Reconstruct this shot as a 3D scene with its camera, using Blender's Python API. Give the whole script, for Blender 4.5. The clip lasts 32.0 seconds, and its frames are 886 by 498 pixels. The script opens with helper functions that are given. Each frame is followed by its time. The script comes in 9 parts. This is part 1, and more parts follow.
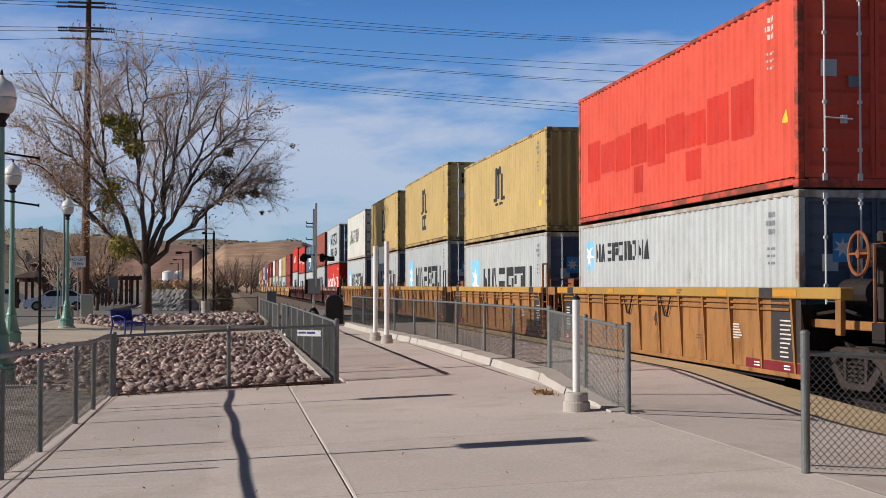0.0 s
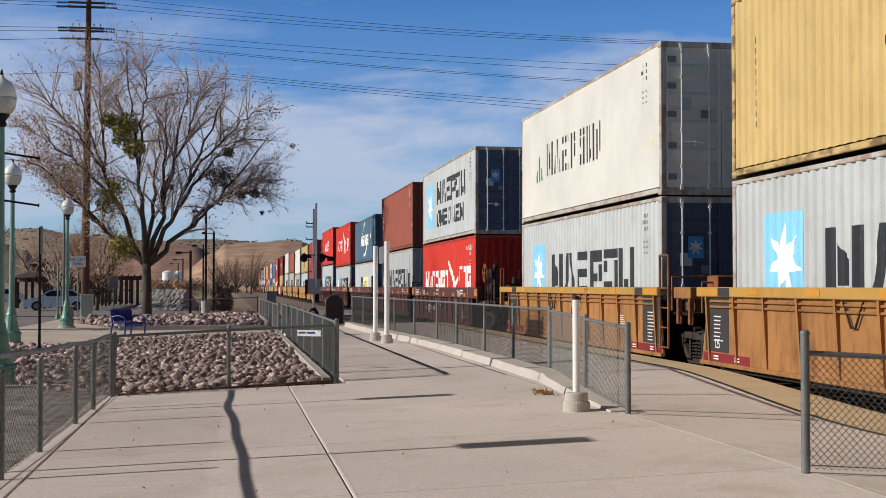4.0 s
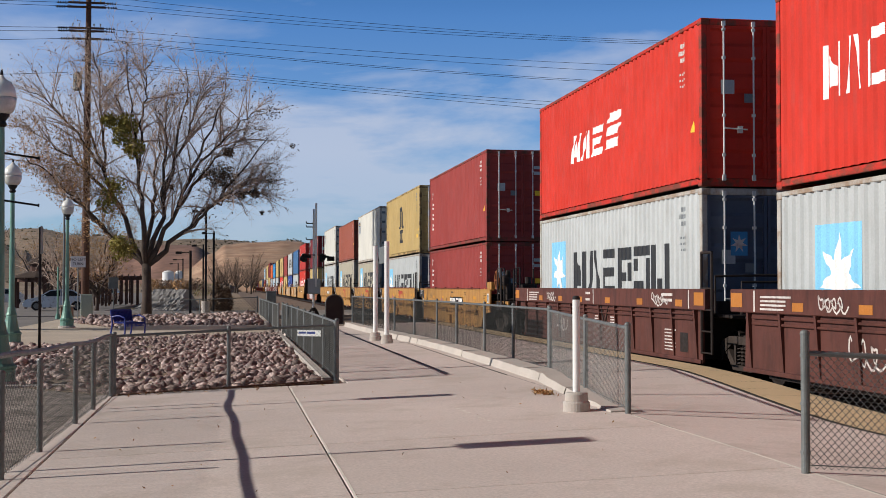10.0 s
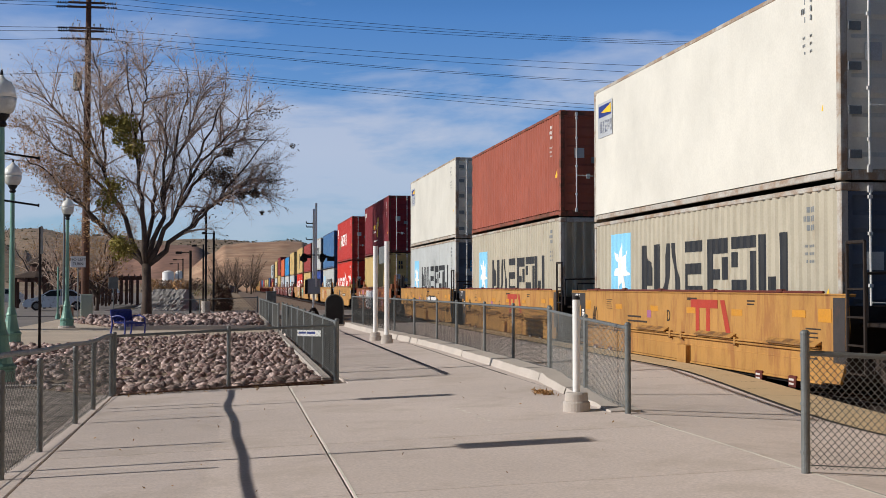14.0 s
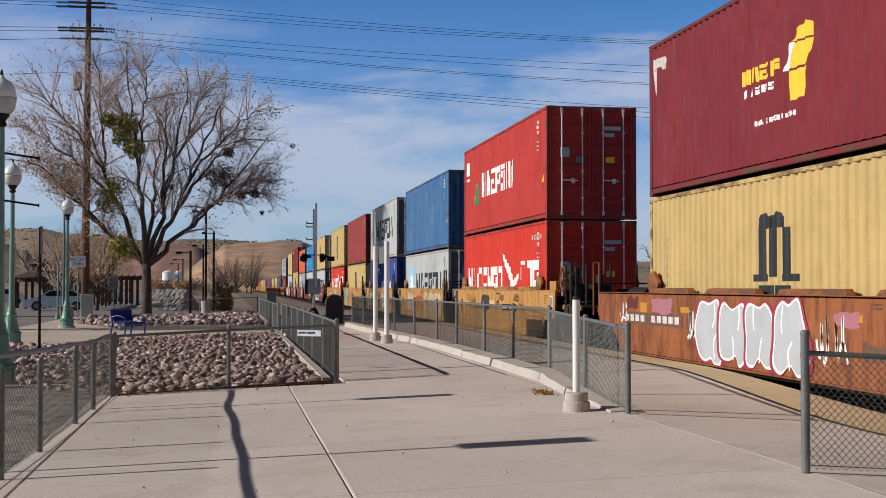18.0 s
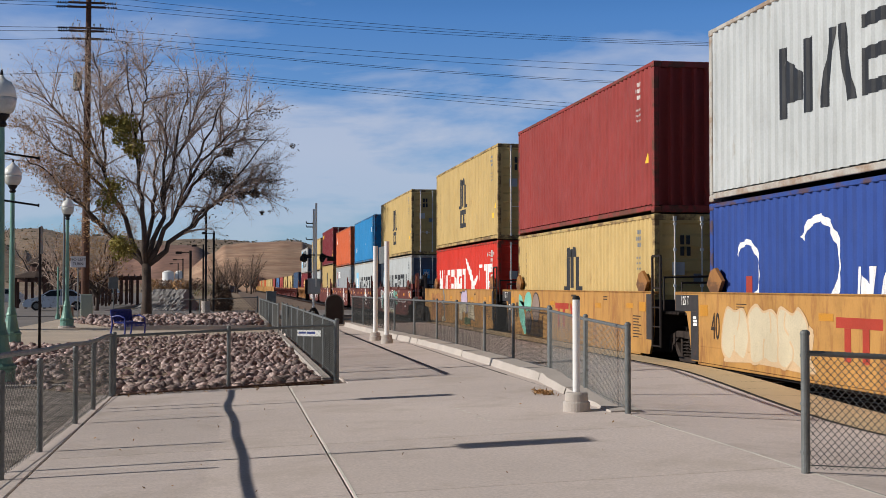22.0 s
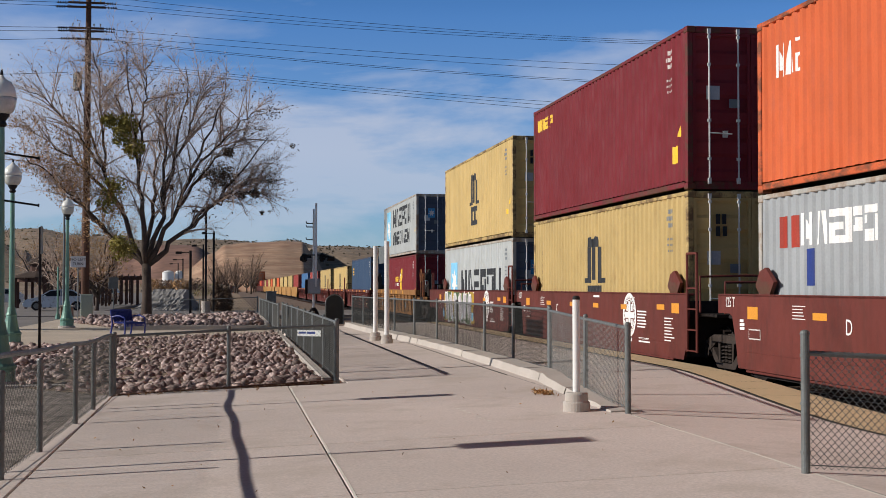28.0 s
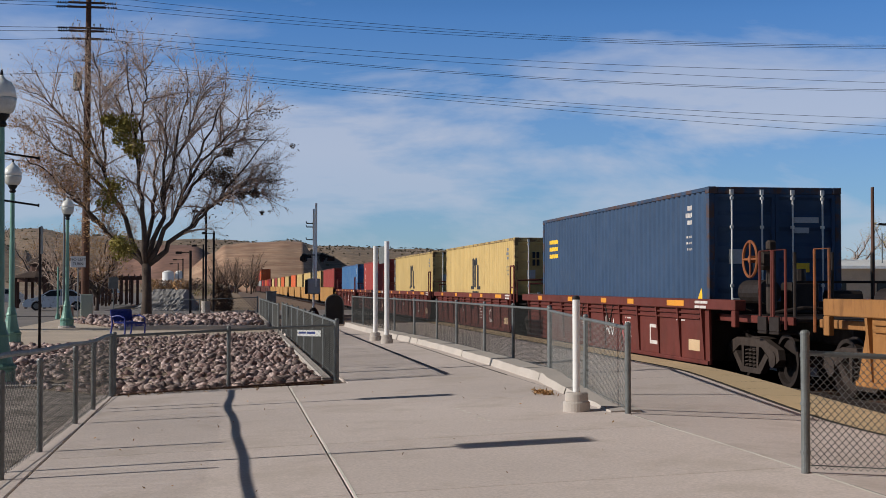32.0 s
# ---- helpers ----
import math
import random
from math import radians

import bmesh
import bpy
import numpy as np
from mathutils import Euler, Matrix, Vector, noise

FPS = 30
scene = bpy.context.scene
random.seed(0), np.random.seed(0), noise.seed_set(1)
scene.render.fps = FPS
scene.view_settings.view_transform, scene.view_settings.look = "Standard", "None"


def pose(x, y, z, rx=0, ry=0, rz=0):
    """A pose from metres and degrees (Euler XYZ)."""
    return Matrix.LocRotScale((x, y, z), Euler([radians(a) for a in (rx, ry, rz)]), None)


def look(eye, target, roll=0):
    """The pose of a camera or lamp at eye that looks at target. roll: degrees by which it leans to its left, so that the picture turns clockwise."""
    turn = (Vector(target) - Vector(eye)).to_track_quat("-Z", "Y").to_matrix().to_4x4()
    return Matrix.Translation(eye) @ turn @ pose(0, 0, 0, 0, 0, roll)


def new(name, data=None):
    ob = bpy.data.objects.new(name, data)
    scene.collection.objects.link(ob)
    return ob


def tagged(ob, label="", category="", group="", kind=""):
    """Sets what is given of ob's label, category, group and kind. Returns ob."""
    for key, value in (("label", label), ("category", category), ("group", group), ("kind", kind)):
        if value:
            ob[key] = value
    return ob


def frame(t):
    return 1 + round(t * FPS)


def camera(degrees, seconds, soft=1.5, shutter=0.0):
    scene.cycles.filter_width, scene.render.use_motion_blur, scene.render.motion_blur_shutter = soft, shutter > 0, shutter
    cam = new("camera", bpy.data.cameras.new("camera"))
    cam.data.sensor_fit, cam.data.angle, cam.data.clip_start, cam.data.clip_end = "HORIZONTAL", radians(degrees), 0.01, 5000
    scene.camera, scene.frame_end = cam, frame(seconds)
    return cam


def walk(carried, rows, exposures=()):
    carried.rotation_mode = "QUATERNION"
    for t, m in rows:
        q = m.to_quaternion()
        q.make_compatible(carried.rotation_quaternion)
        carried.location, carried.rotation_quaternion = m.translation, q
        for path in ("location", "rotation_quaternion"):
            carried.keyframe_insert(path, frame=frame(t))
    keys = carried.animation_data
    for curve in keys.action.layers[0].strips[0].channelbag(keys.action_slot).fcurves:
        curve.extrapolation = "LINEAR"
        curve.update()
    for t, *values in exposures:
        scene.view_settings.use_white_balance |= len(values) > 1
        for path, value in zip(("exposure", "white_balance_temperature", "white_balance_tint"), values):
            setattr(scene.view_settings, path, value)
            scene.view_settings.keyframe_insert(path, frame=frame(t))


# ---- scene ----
import functools

cam = camera(37.13, 32.0, soft=0.7)
EYE = pose(0, 0, 1.44, 91.606, 0, -9.184)
walk(cam, [(0, EYE), (32, EYE)], [(0, 0.07), (12, 0.05), (19, 0.0), (25, -0.02), (30, -0.03), (32, -0.09)])

# ---- light: low winter sun square on the train's side, blue sky with thin cloud ----
SUN_EL, SUN_DIR = radians(25.5), Vector((-1.0, 0.004, 0))
scene.view_settings.exposure = 0.0
world = bpy.data.worlds.new("sky")
scene.world = world
world.use_nodes = True
wn, wl = world.node_tree.nodes, world.node_tree.links
background = wn["Background"]
sky = wn.new("ShaderNodeTexSky")
sky.sky_type, sky.sun_disc = "NISHITA", False
sky.sun_elevation, sky.sun_rotation = SUN_EL, math.atan2(SUN_DIR.x, SUN_DIR.y)
sky.air_density, sky.dust_density, sky.ozone_density = 1.0, 0.1, 3.0
coord = wn.new("ShaderNodeTexCoord")
mapping = wn.new("ShaderNodeMapping")
mapping.inputs["Scale"].default_value = (2.2, 2.2, 9.0)
mapping.inputs["Rotation"].default_value = (0.0, 0.12, 0.0)
clouds = wn.new("ShaderNodeTexNoise")
clouds.inputs["Scale"].default_value, clouds.inputs["Detail"].default_value = 1.6, 9.0
clouds.inputs["Roughness"].default_value, clouds.inputs["Distortion"].default_value = 0.56, 0.35
ramp = wn.new("ShaderNodeValToRGB")
ramp.color_ramp.elements[0].position, ramp.color_ramp.elements[1].position = 0.47, 0.62
ramp.color_ramp.elements[1].color = (0.85, 0.85, 0.85, 1)
sep = wn.new("ShaderNodeSeparateXYZ")
haze = wn.new("ShaderNodeMapRange")
haze.inputs["From Min"].default_value, haze.inputs["From Max"].default_value = 0.0, 0.21
haze.inputs["To Min"].default_value, haze.inputs["To Max"].default_value = 0.24, 0.0
blend = wn.new("ShaderNodeMix")
blend.data_type, blend.blend_type = "RGBA", "SCREEN"
addf = wn.new("ShaderNodeMath")
addf.operation = "MAXIMUM"
mix = wn.new("ShaderNodeMix")
mix.data_type = "RGBA"
mix.inputs[7].default_value = (9.5, 10.2, 12.2, 1)
wl.new(coord.outputs["Generated"], mapping.inputs["Vector"])
wl.new(mapping.outputs["Vector"], clouds.inputs["Vector"])
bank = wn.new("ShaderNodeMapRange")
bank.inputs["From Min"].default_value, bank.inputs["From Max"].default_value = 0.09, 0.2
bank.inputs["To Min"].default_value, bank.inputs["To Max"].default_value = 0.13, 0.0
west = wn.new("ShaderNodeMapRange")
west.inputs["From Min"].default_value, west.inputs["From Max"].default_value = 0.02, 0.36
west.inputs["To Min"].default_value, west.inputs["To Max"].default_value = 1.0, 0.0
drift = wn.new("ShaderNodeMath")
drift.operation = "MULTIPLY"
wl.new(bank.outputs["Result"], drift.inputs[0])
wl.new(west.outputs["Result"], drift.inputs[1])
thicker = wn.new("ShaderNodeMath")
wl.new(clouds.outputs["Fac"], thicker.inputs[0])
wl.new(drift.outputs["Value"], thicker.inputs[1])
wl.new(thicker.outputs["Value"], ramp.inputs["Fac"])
wl.new(coord.outputs["Generated"], sep.inputs["Vector"])
wl.new(sep.outputs["Z"], haze.inputs["Value"])
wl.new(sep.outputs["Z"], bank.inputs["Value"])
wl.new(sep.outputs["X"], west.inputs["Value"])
thin = wn.new("ShaderNodeMapRange")
thin.inputs["From Min"].default_value, thin.inputs["From Max"].default_value = 0.1, 0.3
thin.inputs["To Min"].default_value, thin.inputs["To Max"].default_value = 1.0, 0.03
wl.new(sep.outputs["Z"], thin.inputs["Value"])
cover = wn.new("ShaderNodeMath")
cover.operation = "MULTIPLY"
wl.new(ramp.outputs["Color"], cover.inputs[0])
wl.new(thin.outputs["Result"], cover.inputs[1])
low = wn.new("ShaderNodeMapRange")
low.inputs["From Min"].default_value, low.inputs["From Max"].default_value = 0.0, 0.14
low.inputs["To Min"].default_value, low.inputs["To Max"].default_value = 0.5, 1.0
wl.new(sep.outputs["Z"], low.inputs["Value"])
veil = wn.new("ShaderNodeMath")
veil.operation = "MULTIPLY"
wl.new(cover.outputs["Value"], veil.inputs[0])
wl.new(low.outputs["Result"], veil.inputs[1])
wl.new(veil.outputs["Value"], addf.inputs[0])
wl.new(haze.outputs["Result"], addf.inputs[1])
wl.new(addf.outputs["Value"], mix.inputs["Factor"])
tintsky = wn.new("ShaderNodeMix")
tintsky.data_type, tintsky.blend_type = "RGBA", "MULTIPLY"
tintsky.inputs["Factor"].default_value = 1.0
deep = wn.new("ShaderNodeMapRange")
deep.inputs["From Min"].default_value, deep.inputs["From Max"].default_value = 0.2, 0.42
wl.new(sep.outputs["Z"], deep.inputs["Value"])
zenith = wn.new("ShaderNodeMix")
zenith.data_type = "RGBA"
zenith.inputs[6].default_value, zenith.inputs[7].default_value = (0.72, 1.24, 1.98, 1), (0.34, 0.32, 0.31, 1)
wl.new(deep.outputs["Result"], zenith.inputs["Factor"])
wl.new(zenith.outputs[2], tintsky.inputs[7])
wl.new(sky.outputs["Color"], tintsky.inputs[6])
wl.new(tintsky.outputs[2], mix.inputs[6])
wl.new(mix.outputs[2], background.inputs["Color"])
background.inputs["Strength"].default_value = 0.057

sun = new("sun", bpy.data.lights.new("sun", "SUN"))
sun.data.energy, sun.data.angle, sun.data.color = 4.25, radians(0.55), (1.0, 0.945, 0.875)
to_sun = Vector((SUN_DIR.x * math.cos(SUN_EL), SUN_DIR.y * math.cos(SUN_EL), math.sin(SUN_EL)))
sun.matrix_world = look(to_sun * 200, (0, 0, 0))


# ---- mesh helpers ----
class Geo:
    """Collects vertices and faces for one mesh."""

    def __init__(self):
        self.v, self.f = [], []

    def add(self, verts, faces):
        n = len(self.v)
        self.v.extend(tuple(q) for q in verts)
        self.f.extend(tuple(i + n for i in face) for face in faces)
        return self

    def box(self, x0, x1, y0, y1, z0, z1):
        return self.add([(x0, y0, z0), (x1, y0, z0), (x1, y1, z0), (x0, y1, z0), (x0, y0, z1), (x1, y0, z1), (x1, y1, z1), (x0, y1, z1)],
                        [(0, 3, 2, 1), (4, 5, 6, 7), (0, 1, 5, 4), (1, 2, 6, 5), (2, 3, 7, 6), (3, 0, 4, 7)])

    def cbox(self, x0, x1, y0, y1, z0, z1, c=0.01):
        """A box with chamfered edges."""
        lo, hi = (x0, y0, z0), (x1, y1, z1)
        idx, verts = {}, []
        for sx in (0, 1):
            for sy in (0, 1):
                for sz in (0, 1):
                    s = (sx, sy, sz)
                    for a in range(3):
                        idx[s, a] = len(verts)
                        verts.append([(hi[k] if s[k] else lo[k]) if k == a else ((hi[k] - c) if s[k] else (lo[k] + c)) for k in range(3)])
        faces = []
        for a in range(3):
            b, d = (a + 1) % 3, (a + 2) % 3
            for e in (0, 1):
                loop = []
                for u, w in ((0, 0), (1, 0), (1, 1), (0, 1)):
                    s = [0, 0, 0]
                    s[a], s[b], s[d] = e, u, w
                    loop.append(idx[tuple(s), a])
                faces.append(loop if e else loop[::-1])
            for u in (0, 1):
                for w in (0, 1):
                    s0, s1 = [0, 0, 0], [0, 0, 0]
                    s0[b] = s1[b] = u
                    s0[d] = s1[d] = w
                    s1[a] = 1
                    s0, s1 = tuple(s0), tuple(s1)
                    q = [idx[s0, b], idx[s1, b], idx[s1, d], idx[s0, d]]
                    faces.append(q if (u ^ w) else q[::-1])
        for s in {k[0] for k in idx}:
            tri = [idx[s, 0], idx[s, 1], idx[s, 2]]
            faces.append(tri if sum(s) % 2 else tri[::-1])
        return self.add(verts, faces)

    def cyl(self, p, q, r0, r1=None, n=12, caps=True):
        """A tapered round bar from p to q."""
        p, q = Vector(p), Vector(q)
        r1 = r0 if r1 is None else r1
        d = (q - p).normalized()
        u = d.orthogonal().normalized()
        w = d.cross(u)
        ring = [(math.cos(2 * math.pi * i / n), math.sin(2 * math.pi * i / n)) for i in range(n)]
        verts = [p + (u * c + w * s) * r0 for c, s in ring] + [q + (u * c + w * s) * r1 for c, s in ring]
        faces = [(i, (i + 1) % n, n + (i + 1) % n, n + i) for i in range(n)]
        if caps:
            faces += [tuple(range(n - 1, -1, -1)), tuple(range(n, 2 * n))]
        return self.add(verts, faces)

    def tube(self, pts, radii, n=6):
        """A round bar along a line of points."""
        pts = [Vector(q) for q in pts]
        base = len(self.v)
        u = None
        for k, q in enumerate(pts):
            d = (pts[min(k + 1, len(pts) - 1)] - pts[max(k - 1, 0)]).normalized()
            u = d.orthogonal().normalized() if u is None else (u - d * u.dot(d)).normalized()
            w = d.cross(u)
            r = radii[k] if isinstance(radii, (list, tuple)) else radii
            for i in range(n):
                a = 2 * math.pi * i / n
                self.v.append(tuple(q + (u * math.cos(a) + w * math.sin(a)) * r))
        for k in range(len(pts) - 1):
            for i in range(n):
                a, b = base + k * n + i, base + k * n + (i + 1) % n
                self.f.append((a, b, b + n, a + n))
        self.f.append(tuple(base + i for i in range(n - 1, -1, -1)))
        self.f.append(tuple(base + (len(pts) - 1) * n + i for i in range(n)))
        return self

    def lathe(self, x, y, profile, n=24):
        """A turned shape about the upright through (x, y): (radius, height) from the foot up."""
        base = len(self.v)
        for r, z in profile:
            for i in range(n):
                a = 2 * math.pi * i / n
                self.v.append((x + r * math.cos(a), y + r * math.sin(a), z))
        for k in range(len(profile) - 1):
            for i in range(n):
                a, b = base + k * n + i, base + k * n + (i + 1) % n
                self.f.append((a, b, b + n, a + n))
        self.f.append(tuple(base + i for i in range(n - 1, -1, -1)))
        self.f.append(tuple(base + (len(profile) - 1) * n + i for i in range(n)))
        return self

    def prism(self, poly, axis, a, b):
        """A flat outline pushed from a to b along an axis (0 x, 1 y, 2 z); the outline is in the two others, in order."""
        n = len(poly)

        def put(q, h):
            c = list(q)
            c.insert(axis, h)
            return tuple(c)
        verts = [put(q, a) for q in poly] + [put(q, b) for q in poly]
        faces = [tuple(range(n - 1, -1, -1)), tuple(range(n, 2 * n))]
        faces += [(i, (i + 1) % n, n + (i + 1) % n, n + i) for i in range(n)]
        return self.add(verts, faces)

    def mesh(self, name, material, smooth=False, fix=True):
        me = bpy.data.meshes.new(name)
        me.from_pydata(self.v, [], self.f)
        if fix:
            bm = bmesh.new()
            bm.from_mesh(me)
            bmesh.ops.recalc_face_normals(bm, faces=bm.faces)
            bm.to_mesh(me)
            bm.free()
        if material:
            me.materials.append(material)
        if smooth:
            me.polygons.foreach_set("use_smooth", [True] * len(me.polygons))
        me.update()
        return me


def part(name, geo, material, parent, label="", smooth=False):
    ob = new(name, geo if isinstance(geo, bpy.types.Mesh) else geo.mesh(name, material, smooth))
    ob.parent = parent
    if label:
        ob["label"] = label
    return ob


def thing(name, label, category, group="", at=None, kind=""):
    ob = new(name)
    ob.empty_display_size = 0.2
    if at is not None:
        ob.matrix_world = at if isinstance(at, Matrix) else Matrix.Translation(at)
    return tagged(ob, label, category, group, kind)


def solid(name, geo, material, label, category, group="", kind="", at=None, smooth=False):
    ob = new(name, geo.mesh(name, material, smooth))
    if at is not None:
        ob.matrix_world = at if isinstance(at, Matrix) else Matrix.Translation(at)
    return tagged(ob, label, category, group, kind)


# ---- materials ----
def C(r, g, b):
    return tuple((v / 255 / 12.92) if v < 10 else ((v / 255 + 0.055) / 1.055) ** 2.4 for v in (r, g, b))


def mat(name, color, rough=0.6, metal=0.0, var=0.18, scale=1.2, fine=0.12, fscale=45.0, bump=0.15, stain=0.0, stain_color=(0.1, 0.05, 0.025),
        stretch=(1, 1, 1), stain_scale=2.0, stain_at=0.6, per_object=0.0, per_island=0.0, dist=0.004, coat=0.0, spec=0.3, streak=0.0, streak_color=(0.06, 0.04, 0.03)):
    """A painted, stone or metal surface: colour, slow and fine variation, stains of a second colour, fine relief."""
    m = bpy.data.materials.new(name)
    m.use_nodes = True
    n, l = m.node_tree.nodes, m.node_tree.links
    b = n["Principled BSDF"]
    tc = n.new("ShaderNodeTexCoord")

    def noise(sc, detail, vec=None, rough_=0.6):
        t = n.new("ShaderNodeTexNoise")
        t.inputs["Scale"].default_value, t.inputs["Detail"].default_value, t.inputs["Roughness"].default_value = sc, detail, rough_
        l.new(vec or tc.outputs["Object"], t.inputs["Vector"])
        return t.outputs["Fac"]

    def remap(v, a, b_, c, d):
        r = n.new("ShaderNodeMapRange")
        for k, x in zip(("From Min", "From Max", "To Min", "To Max"), (a, b_, c, d)):
            r.inputs[k].default_value = x
        l.new(v, r.inputs["Value"])
        return r.outputs["Result"]

    def math2(op, a, b_):
        r = n.new("ShaderNodeMath")
        r.operation = op
        for i, x in enumerate((a, b_)):
            if isinstance(x, (int, float)):
                r.inputs[i].default_value = x
            else:
                l.new(x, r.inputs[i])
        return r.outputs["Value"]
    slow = remap(noise(scale, 5), 0.3, 0.7, 1 - var, 1 + var)
    quick = remap(noise(fscale, 3), 0.3, 0.7, 1 - fine, 1 + fine)
    value = math2("MULTIPLY", slow, quick)
    if per_object:
        oi = n.new("ShaderNodeObjectInfo")
        value = math2("MULTIPLY", value, remap(oi.outputs["Random"], 0, 1, 1 - per_object, 1 + per_object))
    if per_island:
        gi = n.new("ShaderNodeNewGeometry")
        value = math2("MULTIPLY", value, remap(gi.outputs["Random Per Island"], 0, 1, 1 - per_island, 1 + per_island))
    tint = n.new("ShaderNodeVectorMath")
    tint.operation = "SCALE"
    tint.inputs[0].default_value = color
    l.new(value, tint.inputs["Scale"])
    out = tint.outputs["Vector"]
    if stain:
        mp = n.new("ShaderNodeMapping")
        mp.inputs["Scale"].default_value = stretch
        l.new(tc.outputs["Object"], mp.inputs["Vector"])
        s = remap(noise(stain_scale, 7, mp.outputs["Vector"], 0.68), stain_at, stain_at + 0.12, 0, stain)
        mx = n.new("ShaderNodeMix")
        mx.data_type = "RGBA"
        l.new(s, mx.inputs["Factor"])
        l.new(out, mx.inputs[6])
        mx.inputs[7].default_value = (*stain_color, 1)
        out = mx.outputs[2]
    if streak:
        for sc, at, k in (((5, 5, 0.8), 0.54, 0.8), ((1.6, 1.6, 1.3), 0.5, 1.0)):
            mp = n.new("ShaderNodeMapping")
            mp.inputs["Scale"].default_value = sc
            l.new(tc.outputs["Object"], mp.inputs["Vector"])
            s = remap(noise(1.0, 6, mp.outputs["Vector"], 0.62), at, at + 0.22, 0, streak * k)
            mx = n.new("ShaderNodeMix")
            mx.data_type = "RGBA"
            l.new(s, mx.inputs["Factor"])
            l.new(out, mx.inputs[6])
            mx.inputs[7].default_value = (*streak_color, 1)
            out = mx.outputs[2]
    l.new(out, b.inputs["Base Color"])
    l.new(remap(noise(scale * 3, 4), 0.3, 0.7, max(rough - 0.1, 0.02), min(rough + 0.12, 1)), b.inputs["Roughness"])
    b.inputs["Metallic"].default_value = metal
    b.inputs["Specular IOR Level"].default_value = spec
    if coat:
        b.inputs["Coat Weight"].default_value = coat
    if bump:
        bp = n.new("ShaderNodeBump")
        bp.inputs["Strength"].default_value, bp.inputs["Distance"].default_value = bump, dist
        l.new(noise(fscale, 4), bp.inputs["Height"])
        l.new(bp.outputs["Normal"], b.inputs["Normal"])
    return m


RUST = (0.13, 0.055, 0.025)
CONCRETE = mat("concrete", C(208, 194, 185), 0.9, var=0.09, scale=0.35, fine=0.13, fscale=38, bump=0.25, stain=0.4, stain_color=C(172, 158, 144), stain_scale=0.7, stain_at=0.5, per_object=0.035)
CURB = mat("curb_concrete", C(182, 173, 164), 0.9, var=0.1, scale=1.0, fine=0.08, fscale=50, bump=0.35, stain=0.5, stain_color=C(140, 130, 120), stain_scale=2.5)
TACTILE = mat("tactile_strip", C(196, 172, 136), 0.85, var=0.1, scale=0.5, fine=0.08, fscale=40, bump=0.3, stain=0.4, stain_color=C(150, 128, 98), stain_scale=1.5)
MORTAR = mat("pale_mortar", C(226, 220, 208), 0.9, var=0.1, fscale=50)
JOINT = mat("joint_dark", C(70, 64, 60), 0.95, fscale=30)
# dark colour of the shadow painted on the walkway
SHADOW_STRIP = mat("shadow_strip", C(84, 78, 84), 0.8, var=0.1, fscale=80)
ASPHALT = mat("asphalt", C(128, 122, 118), 0.95, var=0.15, scale=0.15, fine=0.15, fscale=25, bump=0.3, stain=0.5, stain_color=C(100, 95, 92), stain_scale=0.4)
DIRT = mat("dry_earth", C(150, 132, 112), 0.95, var=0.2, scale=0.05, fine=0.15, fscale=3, bump=0.3, stain=0.5, stain_color=C(112, 98, 80), stain_scale=0.12, stain_at=0.5)
GRAVEL = mat("gravelly_soil", C(154, 143, 134), 0.95, var=0.25, scale=1.5, fine=0.4, fscale=14, bump=0.6, stain=0.7, stain_color=C(82, 74, 66), stain_scale=2.2, stain_at=0.5)
SAND = mat("sandy_ground", C(196, 180, 162), 0.95, var=0.12, scale=0.4, fine=0.15, fscale=18, bump=0.3)
BALLAST = mat("ballast", C(120, 104, 92), 0.95, var=0.15, scale=0.5, fine=0.4, fscale=14, bump=0.8, dist=0.05)
GALV = mat("galvanised_steel", C(114, 117, 116), 0.5, 0.3, var=0.2, scale=6, fine=0.1, fscale=60, stain=0.3, stain_color=C(96, 92, 86), stain_scale=9)
WIRE = mat("fence_wire", C(70, 70, 68), 0.65, 0.4, var=0.15, fscale=50, bump=0)
WHITE_PAINT = mat("white_paint", C(232, 230, 226), 0.5, var=0.05, fine=0.04, stain=0.3, stain_color=C(170, 162, 150), stretch=(3, 3, 0.6), stain_scale=4)
GREEN = mat("green_enamel", C(112, 150, 134), 0.4, 0.1, var=0.12, fine=0.06, stain=0.4, stain_color=C(60, 96, 84), stain_scale=3, stretch=(2, 2, 0.5))
BLUE_PAINT = mat("blue_paint", C(38, 52, 130), 0.45, var=0.12)
WOOD_POLE = mat("creosote_wood", C(92, 66, 54), 0.85, var=0.25, scale=0.8, fine=0.25, fscale=20, bump=0.5, stain=0.5, stain_color=C(58, 42, 36), stretch=(6, 6, 0.3), stain_scale=3)
BARK = mat("bark", C(84, 72, 64), 0.9, var=0.25, scale=2.5, fine=0.25, fscale=22, bump=0.6, dist=0.02)
TWIG = mat("twigs", C(186, 163, 147), 0.9, var=0.2, fscale=10, bump=0)
LEAF_DRY = mat("dry_leaves", C(174, 136, 92), 0.8, var=0.2, per_island=0.35, bump=0)
MISTLETOE = mat("mistletoe", C(148, 136, 70), 0.75, var=0.2, per_island=0.35, bump=0)
DARK_LEAF = mat("dark_leaves", C(108, 88, 72), 0.8, var=0.2, per_island=0.3, bump=0)
ROCK = mat("river_rock", C(172, 153, 146), 0.85, var=0.25, scale=5, fine=0.2, fscale=30, bump=0.5, per_island=0.62, stain=0.8, stain_color=C(106, 76, 72), stain_scale=4.5, stain_at=0.47, dist=0.01)
